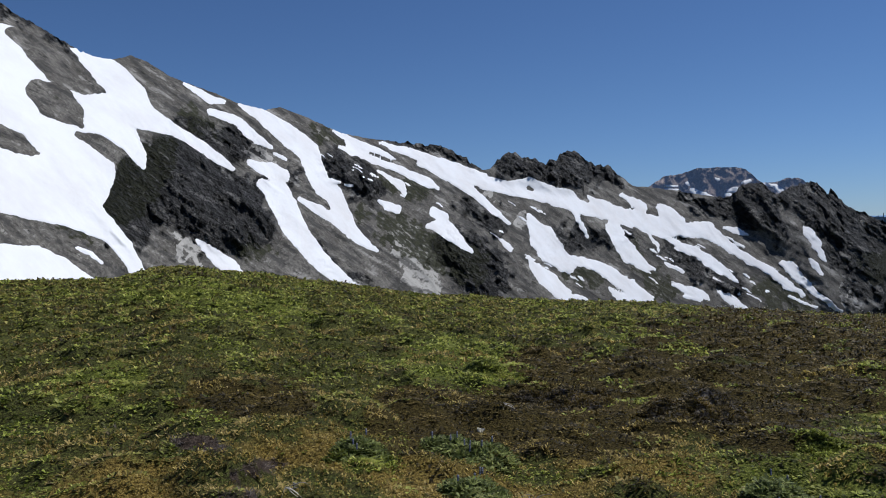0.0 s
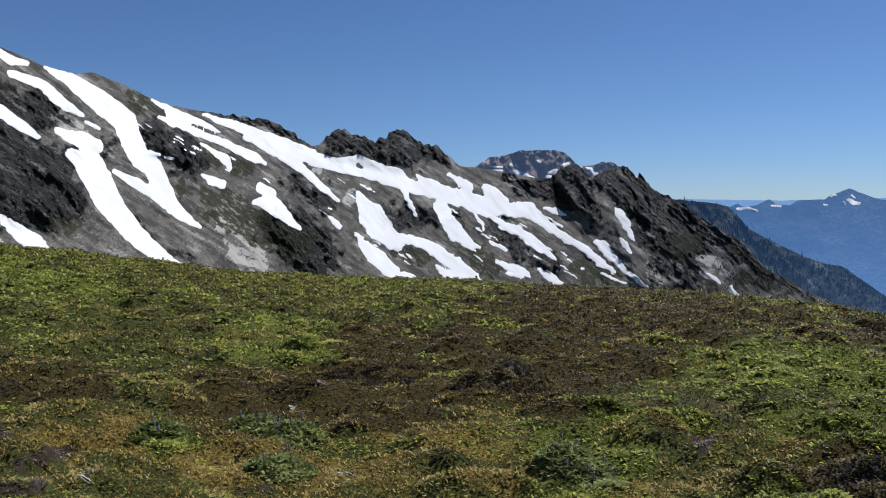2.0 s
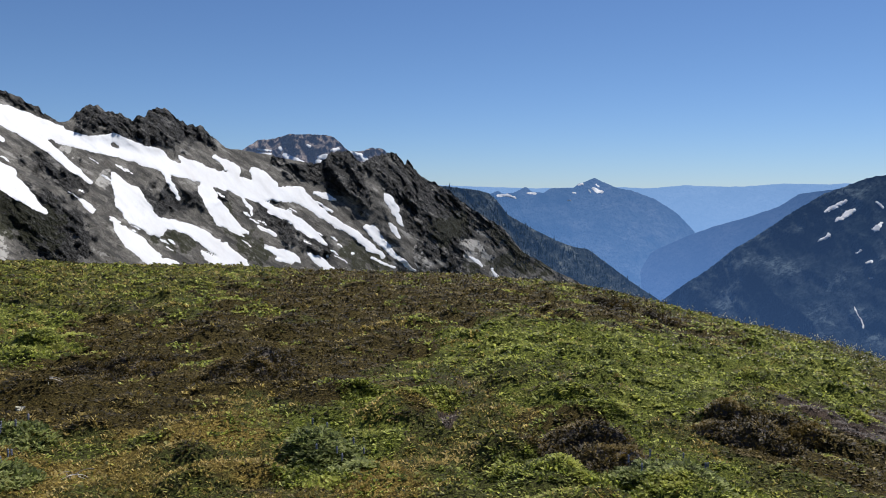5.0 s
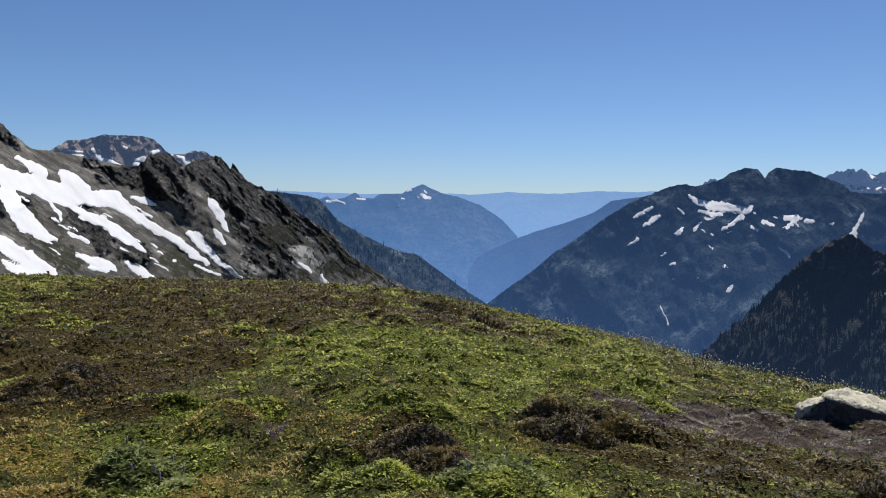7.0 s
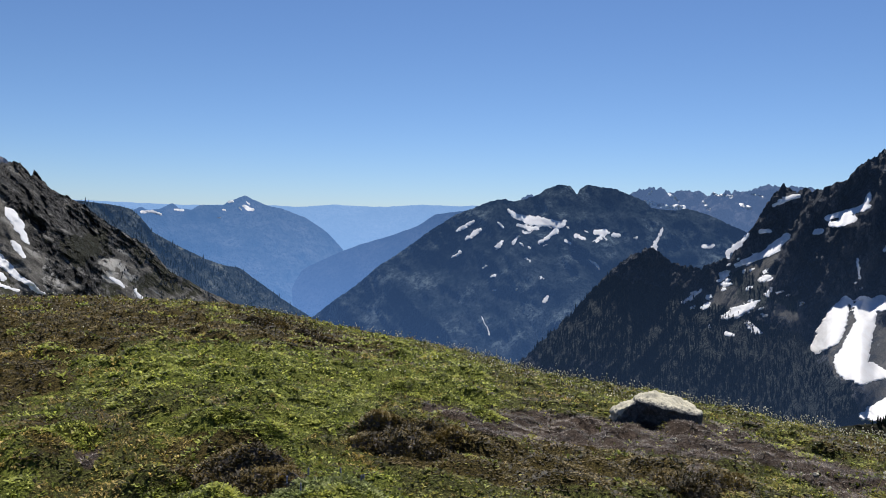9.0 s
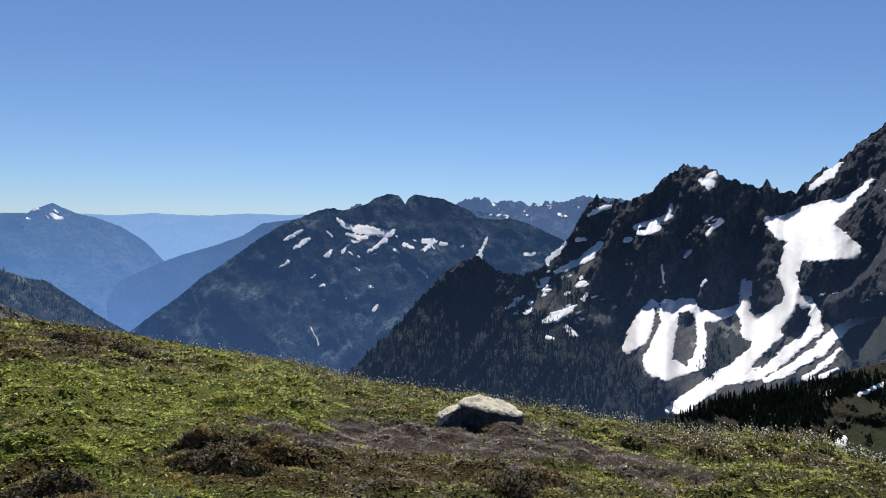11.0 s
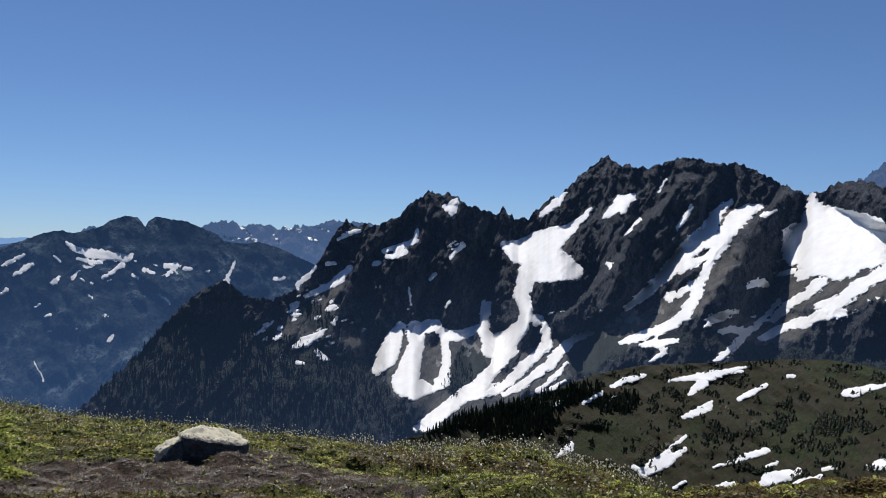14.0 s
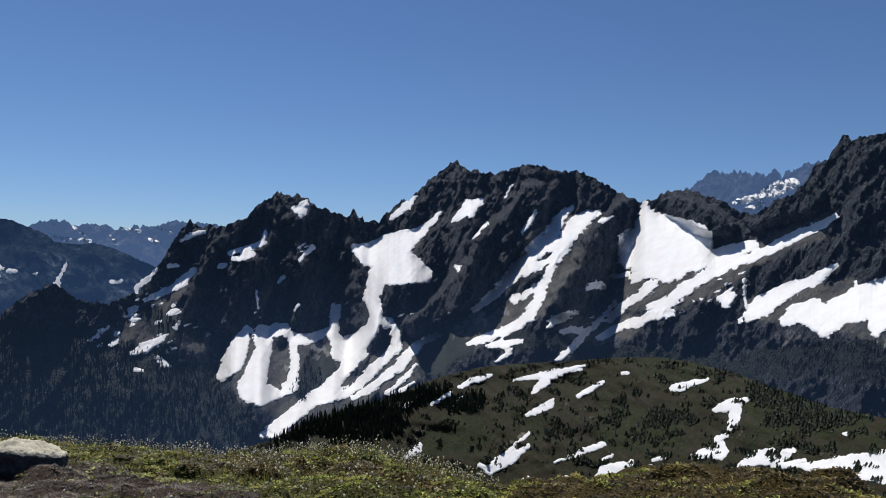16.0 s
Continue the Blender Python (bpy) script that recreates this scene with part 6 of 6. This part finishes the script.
patch = 0.6 * fbm(cx * 0.5, cy * 0.5, 3, 91, 0.7)
patch3 = fbm(px * 1.3 + 11, py * 1.3, 3, 93, 0.6)
patch2 = 0.8 * fbm(px * 1.1 + 40, py * 1.1, 4, 95, 0.7)
low = seen_from_eye(px, py, pz)[1]
mood = np.stack([(own * k * 7.13) % 1.0 - 0.5 for k in (3, 5, 11)])
stack = np.stack([0.05 + 0.75 * step(-0.8, 0.8, d_lush) + 0.6 * patch + 0.65 * patch3 + 0.5 * mood[0], 0.85 * step(-0.8, 0.8, d_heath) - 0.6 * patch - 0.55 * patch3 + 0.5 * mood[1] + 0.05,
                  0.05 + patch2 + 0.55 * step(-10, -15, low) * step(45, 5, pa) - 0.35 * step(45, 60, pa) - 0.4 * step(9, 20, pr) + 0.3 * mood[2], np.full(len(px), 0.30)]) + rng.normal(0, 0.18, (4, len(px)))
kind = stack.argmax(0)
on_bare = step(-0.25, 0.3, d_bare)
alive = chance > 0.9 * on_bare
size = 0.30 + pr / 12.5
PLANTS = (("lush_plants", 0, LUSH_LEAF, (4, 0.042, 0.0125, 1.5), "broad", "bright green low leafy alpine plants", "plants"),
          ("heather", 1, HEATHER_LEAF, (4, 0.040, 0.0100, 1.5), "broad", "dark brown and olive mountain heather", "heather"),
          ("dry_grass", 2, STRAW_LEAF, (5, 0.042, 0.0075, 1.15), "broad", "yellow and orange dry meadow grass", "grass"),
          ("meadow_plants", 3, MIXED_LEAF, (4, 0.042, 0.0120, 1.5), "broad", "olive green low meadow plants", "plants"))
for name, k, mat, (n, l, w, sp), blade, label, cat in PLANTS:
    sel = (kind == k) & alive
    shapes = [sprig(rng, n, l, w, sp, 0.35, blade) for _ in range(8)]
    stuff(name, scatter(rng, shapes, px[sel], py[sel], pz[sel] - 0.006, size[sel]), mat, label, cat)
sel = (on_bare > 0.15) & (rng.uniform(0, 1, len(px)) < 0.95)
stuff("dead_twigs", scatter(rng, [sprig(rng, 9, 0.06, 0.0032, 1.3, 0.8, True) for _ in range(8)], px[sel], py[sel], pz[sel] - 0.004, size[sel]), TWIG, "grey dead twigs and litter on bare soil", "twigs")

# seed heads on thin stems along the falling edge of the meadow
N = 14000
ha = rng.uniform(14, 97, N)
hr = REACH(ha) * rng.uniform(0.38, 1.25, N)
hx, hy = hr * np.sin(np.radians(ha)), hr * np.cos(np.radians(ha))
hz = ground_z(hx, hy)
ok = (zone_of(hx, hy, hz, BARE) < -0.1) & (rng.uniform(0, 1, N) < (0.25 + 0.75 * step(36, 58, ha)) * (0.16 + 0.84 * step(0.45, 0.85, hr / REACH(ha))) * (0.25 + 0.75 * step(-0.5, 0.4, fbm(hx * 0.4, hy * 0.4, 3, 97)))) 
hx, hy, hz, hr = hx[ok], hy[ok], hz[ok], hr[ok]
stem_co = np.array([(-0.0018, 0, 0), (0.0018, 0, 0), (0.0145, 0, 0.15), (0.0125, 0, 0.15)])
head_co = np.array([(0.0135, 0, 0.142), (0.0245, 0, 0.153), (0.0135, 0.011, 0.153), (0.0025, 0, 0.153), (0.0135, -0.011, 0.153), (0.0135, 0, 0.165)])
head_f = np.array([(0, 2, 1), (0, 3, 2), (0, 4, 3), (0, 1, 4), (5, 1, 2), (5, 2, 3), (5, 3, 4), (5, 4, 1)])
stuff("flower_stems", scatter(np.random.default_rng(3), [(stem_co, np.array([[0, 1, 2, 3]]))], hx, hy, hz, np.ones(len(hx)), 0.2), MIXED_LEAF, "thin straw stems of faded flowers", "stems")
stuff("seed_heads", scatter(np.random.default_rng(3), [(head_co, head_f)], hx, hy, hz, np.ones(len(hx)), 0.2), SEED_HEAD, "small pale seed heads along the meadow edge", "flowers")


def on_ground(bearing, down):
    """The spot on the ground that lies in this direction from where the camera stands."""
    r = np.linspace(2.5, 60, 6000)
    a = radians(bearing)
    under = EYE + r * math.tan(radians(down)) < ground_z(r * math.sin(a), r * math.cos(a), False)
    d = r[np.argmax(under)]
    x, y = d * math.sin(a), d * math.cos(a)
    return x, y, float(ground_z(x, y))


def part(name, arrays, mat, parent, label=""):
    ob = new(name, mesh_from(name, arrays[0], arrays[1], False, None, [mat]))
    ob.parent = parent
    return tagged(ob, label)


def lupine_clump(x, y, z, radius, rng, bloom=14):
    """A lupine: a dome of leaves with short blue flower spikes."""
    top = tagged(new("lupine_clump"), "green lupine clump with small blue flower spikes", "plant", "lupines in the meadow")
    top.matrix_world = pose(x, y, z)
    n = int(300 * radius / 0.3)
    a, d = rng.uniform(0, 2 * np.pi, n), radius * np.sqrt(rng.uniform(0, 1, n))
    lx, ly = d * np.cos(a), d * np.sin(a)
    lz = ground_z(x + lx, y + ly) - z + 0.07 * (1 - (d / radius) ** 2) * rng.uniform(0.2, 1, n)
    part("leaves", scatter(rng, [sprig(rng, 8, 0.042, 0.008, 1.4, 0.35, "broad") for _ in range(5)], lx, ly, lz, np.ones(n)), LUPINE_LEAF, top)
    for i in range(bloom):
        a, d = rng.uniform(0, 2 * np.pi), radius * 0.8 * math.sqrt(rng.uniform(0, 1))
        h = rng.uniform(0.03, 0.05)
        co, faces = [], []
        for j in range(5):
            co, faces = co + [head_co * [0.7, 0.7, 0.8] + [-0.0095, 0, -0.114 + h * j / 5]], faces + [head_f + 6 * j]
        bx, by = d * math.cos(a), d * math.sin(a)
        spike = part("flower_spike", (np.concatenate(co), np.concatenate(faces)), LUPINE, top, "blue flower spike")
        spike.location = (bx, by, float(ground_z(x + bx, y + by)) - z + 0.08)
    return top


for spot, radius, bloom in ([(-8.67, -14.64), (-0.23, -14.94), (-1.26, -16.94)], 0.22, 4), ([(-1.99, -14.37), (19.90, -17.77)], 0.22, 4), ([(19.27, -17.07), (41.60, -18.42), (45.59, -18.66)], 0.22, 3):
    for bearing, down in spot:
        lupine_clump(*on_ground(bearing, down), radius * rng.uniform(0.8, 1.2), rng, bloom)



def cushion_plant(name, label, category, group, leaf, core, shape, x, y, z, radius, height, rng):
    """A rounded low plant: a dark core of stems under a coat of small leaves."""
    top = tagged(new(name), label, category, group)
    top.matrix_world = pose(x, y, z)
    u, v = np.meshgrid(np.linspace(0, 2 * np.pi, 25), np.linspace(0, 1, 9), indexing="ij")
    lump = 1 + 0.22 * fbm(np.cos(u) * 1.5 + x, np.sin(u) * 1.5 + y, 2, 3)
    cx, cy = v * radius * lump * np.cos(u), v * radius * lump * np.sin(u)

    def dome(px_, py_):
        d = np.hypot(px_, py_) / (radius * (1 + 0.22 * fbm(px_ / (np.hypot(px_, py_) + 1e-6) * 1.5 + x, py_ / (np.hypot(px_, py_) + 1e-6) * 1.5 + y, 2, 3)))
        return ground_z(x + px_, y + py_) - z + height * np.sqrt(np.clip(1 - d ** 2, 0, 1)) * (1 + 0.3 * fbm(px_ * 6, py_ * 6, 2, 7)) - 0.02

    part("core", (np.stack([cx, cy, dome(cx, cy) - 0.015], -1).reshape(-1, 3), grid_faces(25, 9)[:, ::-1]), core, top, "dark inner stems")
    n = int(1100 * (radius / 0.4) ** 2)
    a, d = rng.uniform(0, 2 * np.pi, n), radius * 1.08 * np.sqrt(rng.uniform(0, 1, n))
    lx, ly = d * np.cos(a), d * np.sin(a)
    part("foliage", scatter(rng, [sprig(rng, *shape, 0.35, "broad") for _ in range(6)], lx, ly, dome(lx, ly), np.full(n, 0.75), 0.5), leaf, top)
    return top


def mounds(spots, radius, height, bright):
    for bearing, down in spots:
        at = on_ground(bearing, down)
        if bright:
            cushion_plant("leafy_cushion", "bright green rounded cushion of small leaves", "plant", "cushion plants in the meadow", LUSH_LEAF, MIXED_LEAF, (6, 0.040, 0.009, 1.3), *at, radius * rng.uniform(0.85, 1.15), height, rng)
        else:
            cushion_plant("heather_mound", "dark brown rounded heather mound with pale tips", "heather", "heather mounds in the meadow", HEATHER_LEAF, BARK, (7, 0.045, 0.0075, 1.2), *at, radius * rng.uniform(0.85, 1.15), height, rng)


mounds([(37.77, -16.62), (48.75, -15.56)], 0.40, 0.09, False)
mounds([(42.64, -8.40), (39.46, -7.40)], 0.40, 0.13, False)
mounds([(41.20, -18.79), (46.97, -18.78), (34.60, -17.71), (22.70, -14.05), (38.75, -14.36)], 0.30, 0.04, True)
mounds([(45.59, -8.10)], 0.30, 0.10, True)
mounds([(18.30, -18.51), (23.87, -14.16), (38.36, -14.15)], 0.30, 0.04, True)
mounds([(26.07, -13.91), (-8.48, -14.83), (2.43, -9.49), (12.15, -6.99)], 0.30, 0.04, True)
mounds([(54.31, -13.11), (49.09, -11.77)], 0.30, 0.04, True)
mounds([(50.18, -15.47), (69.17, -16.86)], 0.36, 0.09, False)
mounds([(6.21, -11.07), (14.72, -12.08)], 0.45, 0.10, False)

# the boulder
STONE, t, b = node_material("boulder_stone")
n1, n2, n3 = noise_node(t, 5, 8, 0.65), noise_node(t, 22, 8, 0.7), noise_node(t, 60, 5, 0.7)
# dark tone paints shade on the sides; pale tones paint the lit top
shaded_stone = blend(t, ramp(t, n2, (0.35, 0.0), (0.7, 1.0)), (0.035, 0.036, 0.038), (0.12, 0.12, 0.115))
lit_crust = blend(t, ramp(t, n1, (0.35, 0.0), (0.62, 1.0)), (0.42, 0.385, 0.285), (0.62, 0.57, 0.43))
lit_crust = blend(t, ramp(t, n2, (0.55, 0.0), (0.68, 0.8)), lit_crust, (0.13, 0.125, 0.11))
rim_ = maths(t, "ADD", attribute(t, "lit_crust"), maths(t, "MULTIPLY", maths(t, "SUBTRACT", n2, 0.5), 0.9))
col = blend(t, ramp(t, rim_, (0.4, 0.0), (0.55, 1.0)), shaded_stone, lit_crust)
col = blend(t, ramp(t, n3, (0.58, 0.0), (0.72, 0.5)), col, (0.52, 0.51, 0.46))
t.links.new(col, b.inputs["Base Color"])
b.inputs["Roughness"].default_value = 0.9
bump(t, maths(t, "ADD", n2, n1), 0.6, 0.018, b)


def boulder(label, x, y, z, turn, sx, sy, sz, seed, lumps):
    bm = bmesh.new()
    for corners in lumps:
        hull = bmesh.ops.convex_hull(bm, input=[bm.verts.new(c) for c in corners])
        bmesh.ops.delete(bm, geom=[v for v in set(hull["geom_interior"]) | set(hull["geom_unused"]) if isinstance(v, bmesh.types.BMVert)], context="VERTS")
    bmesh.ops.triangulate(bm, faces=bm.faces)
    for _ in range(4):
        bmesh.ops.subdivide_edges(bm, edges=bm.edges, cuts=1, use_grid_fill=True)
        bmesh.ops.smooth_vert(bm, verts=bm.verts, factor=0.03, use_axis_x=True, use_axis_y=True, use_axis_z=True)
    bm.normal_update()
    for v in bm.verts:
        p = v.co * 3.2 + Vector((seed, 0, 0))
        v.co += v.normal * (0.060 * noise.fractal(p * 1.3, 0.6, 2.1, 6) + 0.02 * noise.noise(p * 0.6))
        v.co = Vector((v.co.x * sx, v.co.y * sy, v.co.z * sz))
    me = bpy.data.meshes.new("boulder")
    bm.to_mesh(me)
    bm.free()
    me.materials.append(STONE)
    at = me.attributes.new("lit_crust", "FLOAT", "POINT")
    for v in me.vertices:
        # painted light: pale on top and left end, dark down the sides
        at.data[v.index].value = max(0.0, min(1.0, 0.5 + 2.2 * (v.co.z / sz - 0.36 + 0.20 * v.co.x / sx + 1.6 * max(0.0, -0.42 - v.co.x / sx) + 0.22 * v.co.y / sy)))
    for p in me.polygons:
        p.use_smooth = True
    ob = tagged(new("boulder", me), label, "rock")
    ob.matrix_world = pose(x, y, z, 0, 0, turn)
    return ob


SLAB = [(-0.50, 0.0, 0.44), (-0.38, 0.30, 0.55), (0.05, 0.40, 0.58), (0.45, 0.40, 0.50), (0.80, 0.20, 0.36), (0.98, -0.10, 0.27), (-0.42, -0.40, 0.46), (-0.05, -0.52, 0.40), (0.40, -0.56, 0.30), (0.92, -0.52, 0.22),
        (-0.36, -0.30, -0.2), (0.10, -0.36, -0.25), (0.55, -0.46, -0.4), (0.97, -0.50, -0.4), (0.99, 0.0, -0.3), (-0.4, 0.35, -0.2), (0.7, 0.4, -0.4)]
END = [(-1.0, -0.10, -0.1), (-0.97, -0.22, 0.10), (-0.86, 0.1, 0.22), (-0.80, -0.42, 0.18), (-0.56, -0.50, 0.34), (-0.40, -0.3, 0.42), (-0.45, 0.2, 0.42), (-0.92, -0.42, -0.25), (-0.42, -0.50, -0.25), (-0.85, 0.25, -0.25), (-0.35, 0.25, -0.25)]
(bearing, down), = [(66.15, -13.30)]
x, y, z = on_ground(bearing, down)
wide = math.hypot(x, y) * math.tan(radians(3.15))
boulder("pale lichen-covered boulder, top painted lit, overhanging side painted dark as shade", x, y, z + 0.09, -bearing, wide * 0.95, wide * 0.95, wide * 0.78, 2.0, (SLAB, END))

# small stones half sunk in the soil, and bleached dead branches
for i, (bearing, down) in enumerate([(105.41, -13.54), (76.02, -15.10), (-0.03, -13.08), (12.40, -10.28), (67.35, -14.18), (76.14, -15.29)]):
    x, y, z = on_ground(bearing, down)
    w_ = (0.16, 0.07, 0.08, 0.07, 0.06, 0.06)[i]
    stone = boulder("small grey stone half sunk in the meadow soil", x, y, z, 40 * i, w_, w_ * 0.8, w_ * 0.8, 5.0 + i, (END, [(c[0] * 0.8 - 0.3, c[1], c[2] * 0.8) for c in SLAB]))
    stone.name = "stone"
    tagged(stone, group="stones in the meadow")


def dead_branch(x, y, z, rng):
    """A bleached twig that forks: thin bent tubes of three sides."""
    co, faces = [], []
    for i in range(7):
        p, a, lift = np.array([rng.normal(0, 0.03), rng.normal(0, 0.03), 0.02]), rng.uniform(0, 6.28), rng.uniform(0.1, 0.7)
        for j in range(7):
            for k in range(3):
                co.append(p + (0.0042 - 0.0005 * j) * np.array([math.cos(2.1 * k), math.sin(2.1 * k), math.sin(2.1 * k + 1)]))
            if j:
                n = len(co) - 6
                faces += [(n + k, n + (k + 1) % 3, n + 3 + (k + 1) % 3, n + 3 + k) for k in range(3)]
            a, lift = a + rng.normal(0, 0.4), lift - 0.18
            p = p + 0.020 * np.array([math.cos(a), math.sin(a), lift])
    ob = tagged(new("dead_branch", mesh_from("dead_branch", np.array(co), np.array(faces), True, None, [BLEACHED])), "bleached grey dead branch lying in the heather", "branch", "dead branches in the meadow")
    ob.matrix_world = pose(x, y, z)


BLEACHED = leaf_material("bleached_wood", (0.34, 0.31, 0.27), (0.55, 0.52, 0.47), 0.0)
for bearing, down in [(2.70, -16.95), (-14.02, -16.33), (1.91, -12.64)]:
    dead_branch(*on_ground(bearing, down), rng)

# ---- trees ----
def conifer_arrays(rng, tiers, sides):
    co, faces = [], []
    for i in range(tiers):
        lo, hi = 0.06 + 0.86 * i / tiers, min(1.0, 0.06 + 0.86 * (i + 1.7) / tiers)
        rad = 0.17 * (1 - 0.86 * i / tiers)
        k = len(co)
        for j in range(sides):
            a = 2 * np.pi * j / sides + i
            r = rad * rng.uniform(0.6, 1.15)
            co.append((r * math.cos(a), r * math.sin(a), lo - rng.uniform(0, 0.05)))
        co.append((rng.normal(0, 0.008), rng.normal(0, 0.008), hi))
        faces += [(k + j, k + (j + 1) % sides, k + sides) for j in range(sides)]
    return np.array(co), np.array(faces)


def wood(name, side, lo, hi, low, high, count, tall, where, label, seed, squat=1.0, mat=None):
    """Far conifers standing on a mountainside."""
    r = np.random.default_rng(seed)
    az, el = r.uniform(lo, hi, count), r.uniform(low, high, count)
    ok = (el < side.top(az) - 0.05) & (r.uniform(0, 1, count) < where(az, el))
    az, el = az[ok], el[ok]
    p = side.place(az, el)
    h = tall * r.uniform(0.5, 1.25, len(az))
    return stuff(name, scatter(r, [(c * [squat, squat, 1], f) for c, f in (conifer_arrays(r, 3, 5) for _ in range(6))], p[:, 0], p[:, 1], p[:, 2] - 0.05 * h, h, 0.02), mat or NEEDLES, label, "forest")


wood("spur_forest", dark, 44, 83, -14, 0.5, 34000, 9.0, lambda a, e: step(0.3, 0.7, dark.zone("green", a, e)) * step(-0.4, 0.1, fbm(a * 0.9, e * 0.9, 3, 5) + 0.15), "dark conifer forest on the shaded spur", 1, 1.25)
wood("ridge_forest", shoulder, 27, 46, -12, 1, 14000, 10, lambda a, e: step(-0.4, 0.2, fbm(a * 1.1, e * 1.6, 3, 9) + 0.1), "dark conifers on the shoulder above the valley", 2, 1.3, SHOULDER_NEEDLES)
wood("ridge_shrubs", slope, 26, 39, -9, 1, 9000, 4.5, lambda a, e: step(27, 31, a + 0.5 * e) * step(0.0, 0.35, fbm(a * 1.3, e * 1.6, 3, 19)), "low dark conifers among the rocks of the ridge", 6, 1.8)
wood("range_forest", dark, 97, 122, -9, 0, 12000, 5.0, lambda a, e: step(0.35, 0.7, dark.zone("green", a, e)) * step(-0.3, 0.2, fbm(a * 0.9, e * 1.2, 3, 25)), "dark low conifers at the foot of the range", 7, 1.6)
WOODS = [[(79.84, -11.74, 0.47), (82.57, -10.96, 0.87), (86.08, -10.13, 0.87), (89.19, -9.47, 0.63), (91.31, -8.63, 0.39)], [(84.15, -11.87, 0.71), (88.05, -10.83, 0.87)], [(91.90, -9.74, 0.55), (93.81, -9.47, 0.55)]]
wood("knoll_forest", knoll, 76, 100, -15, -6, 11000, 11.0, lambda a, e: step(-0.1, 0.15, strokes(a, e, WOODS) + 0.15 * fbm(a, e, 3, 3)), "dark conifer wood on the flank of the knoll", 3, 1.2, DWARF)
SHRUBS = [[(112.16, -7.62, 0.96), (114.85, -7.77, 1.15), (117.42, -7.20, 0.96), (119.28, -6.36, 0.77)], [(112.87, -9.35, 0.57), (115.85, -9.25, 0.69), (118.38, -8.66, 0.46)], [(105.44, -10.09, 0.61), (107.26, -9.60, 0.54)], [(102.83, -10.07, 0.38), (101.71, -10.87, 0.38)], [(99.05, -11.38, 0.54), (100.19, -10.95, 0.38)], [(95.89, -8.50, 0.31), (97.07, -9.21, 0.31)], [(108.65, -6.76, 0.38), (110.77, -6.81, 0.38)], [(103.92, -8.15, 0.31), (104.67, -8.18, 0.31)], [(104.34, -11.08, 0.34), (106.19, -11.32, 0.31)], [(107.27, -10.51, 0.38), (108.70, -9.86, 0.31)]]
wood("dwarf_conifers", knoll, 88, 125, -14, -6, 36000, 2.9, lambda a, e: np.maximum(step(0.0, 0.25, strokes(a, e, SHRUBS) + 0.6 * fbm(a * 1.1, e * 1.6, 3, 7)), 0.9 * step(0.30, 0.45, fbm(a * 0.7, e * 1.5, 4, 13, 0.6))), "low dark dwarf conifers scattered on the knoll", 4, 3.6, DWARF)


def conifer(height):
    tree = tagged(new("conifer"), "single dark green conifer standing on the knoll", "tree", "conifers on the knoll")
    r = np.random.default_rng(21)
    part("trunk", (np.array([(0.03 * math.cos(a), 0.03 * math.sin(a), 0) for a in np.arange(6)] + [(0, 0, 0.5)]) * height, np.array([(i, (i + 1) % 6, 6) for i in range(6)])), BARK, tree)
    co, faces = conifer_arrays(r, 7, 9)
    part("crown", (co * height, faces), NEEDLES, tree)
    return tree


first = conifer(6.5)
spots = [(101.14, -10.35), (101.33, -10.71), (98.47, -11.23), (99.25, -11.56), (104.71, -10.51), (106.36, -9.92), (107.09, -10.17), (93.17, -9.15), (95.90, -8.88), (110.07, -6.50), (114.87, -8.65), (112.52, -8.67), (116.81, -8.81), (118.85, -8.95), (103.23, -11.16), (107.78, -7.92)]
for i, (bearing, down) in enumerate(spots):
    p = knoll.place(np.array(bearing), np.array(down))
    m = pose(*p, 0, 0, 50 * i)
    if i:
        copy_thing(first, m)
    else:
        first.matrix_basis = m
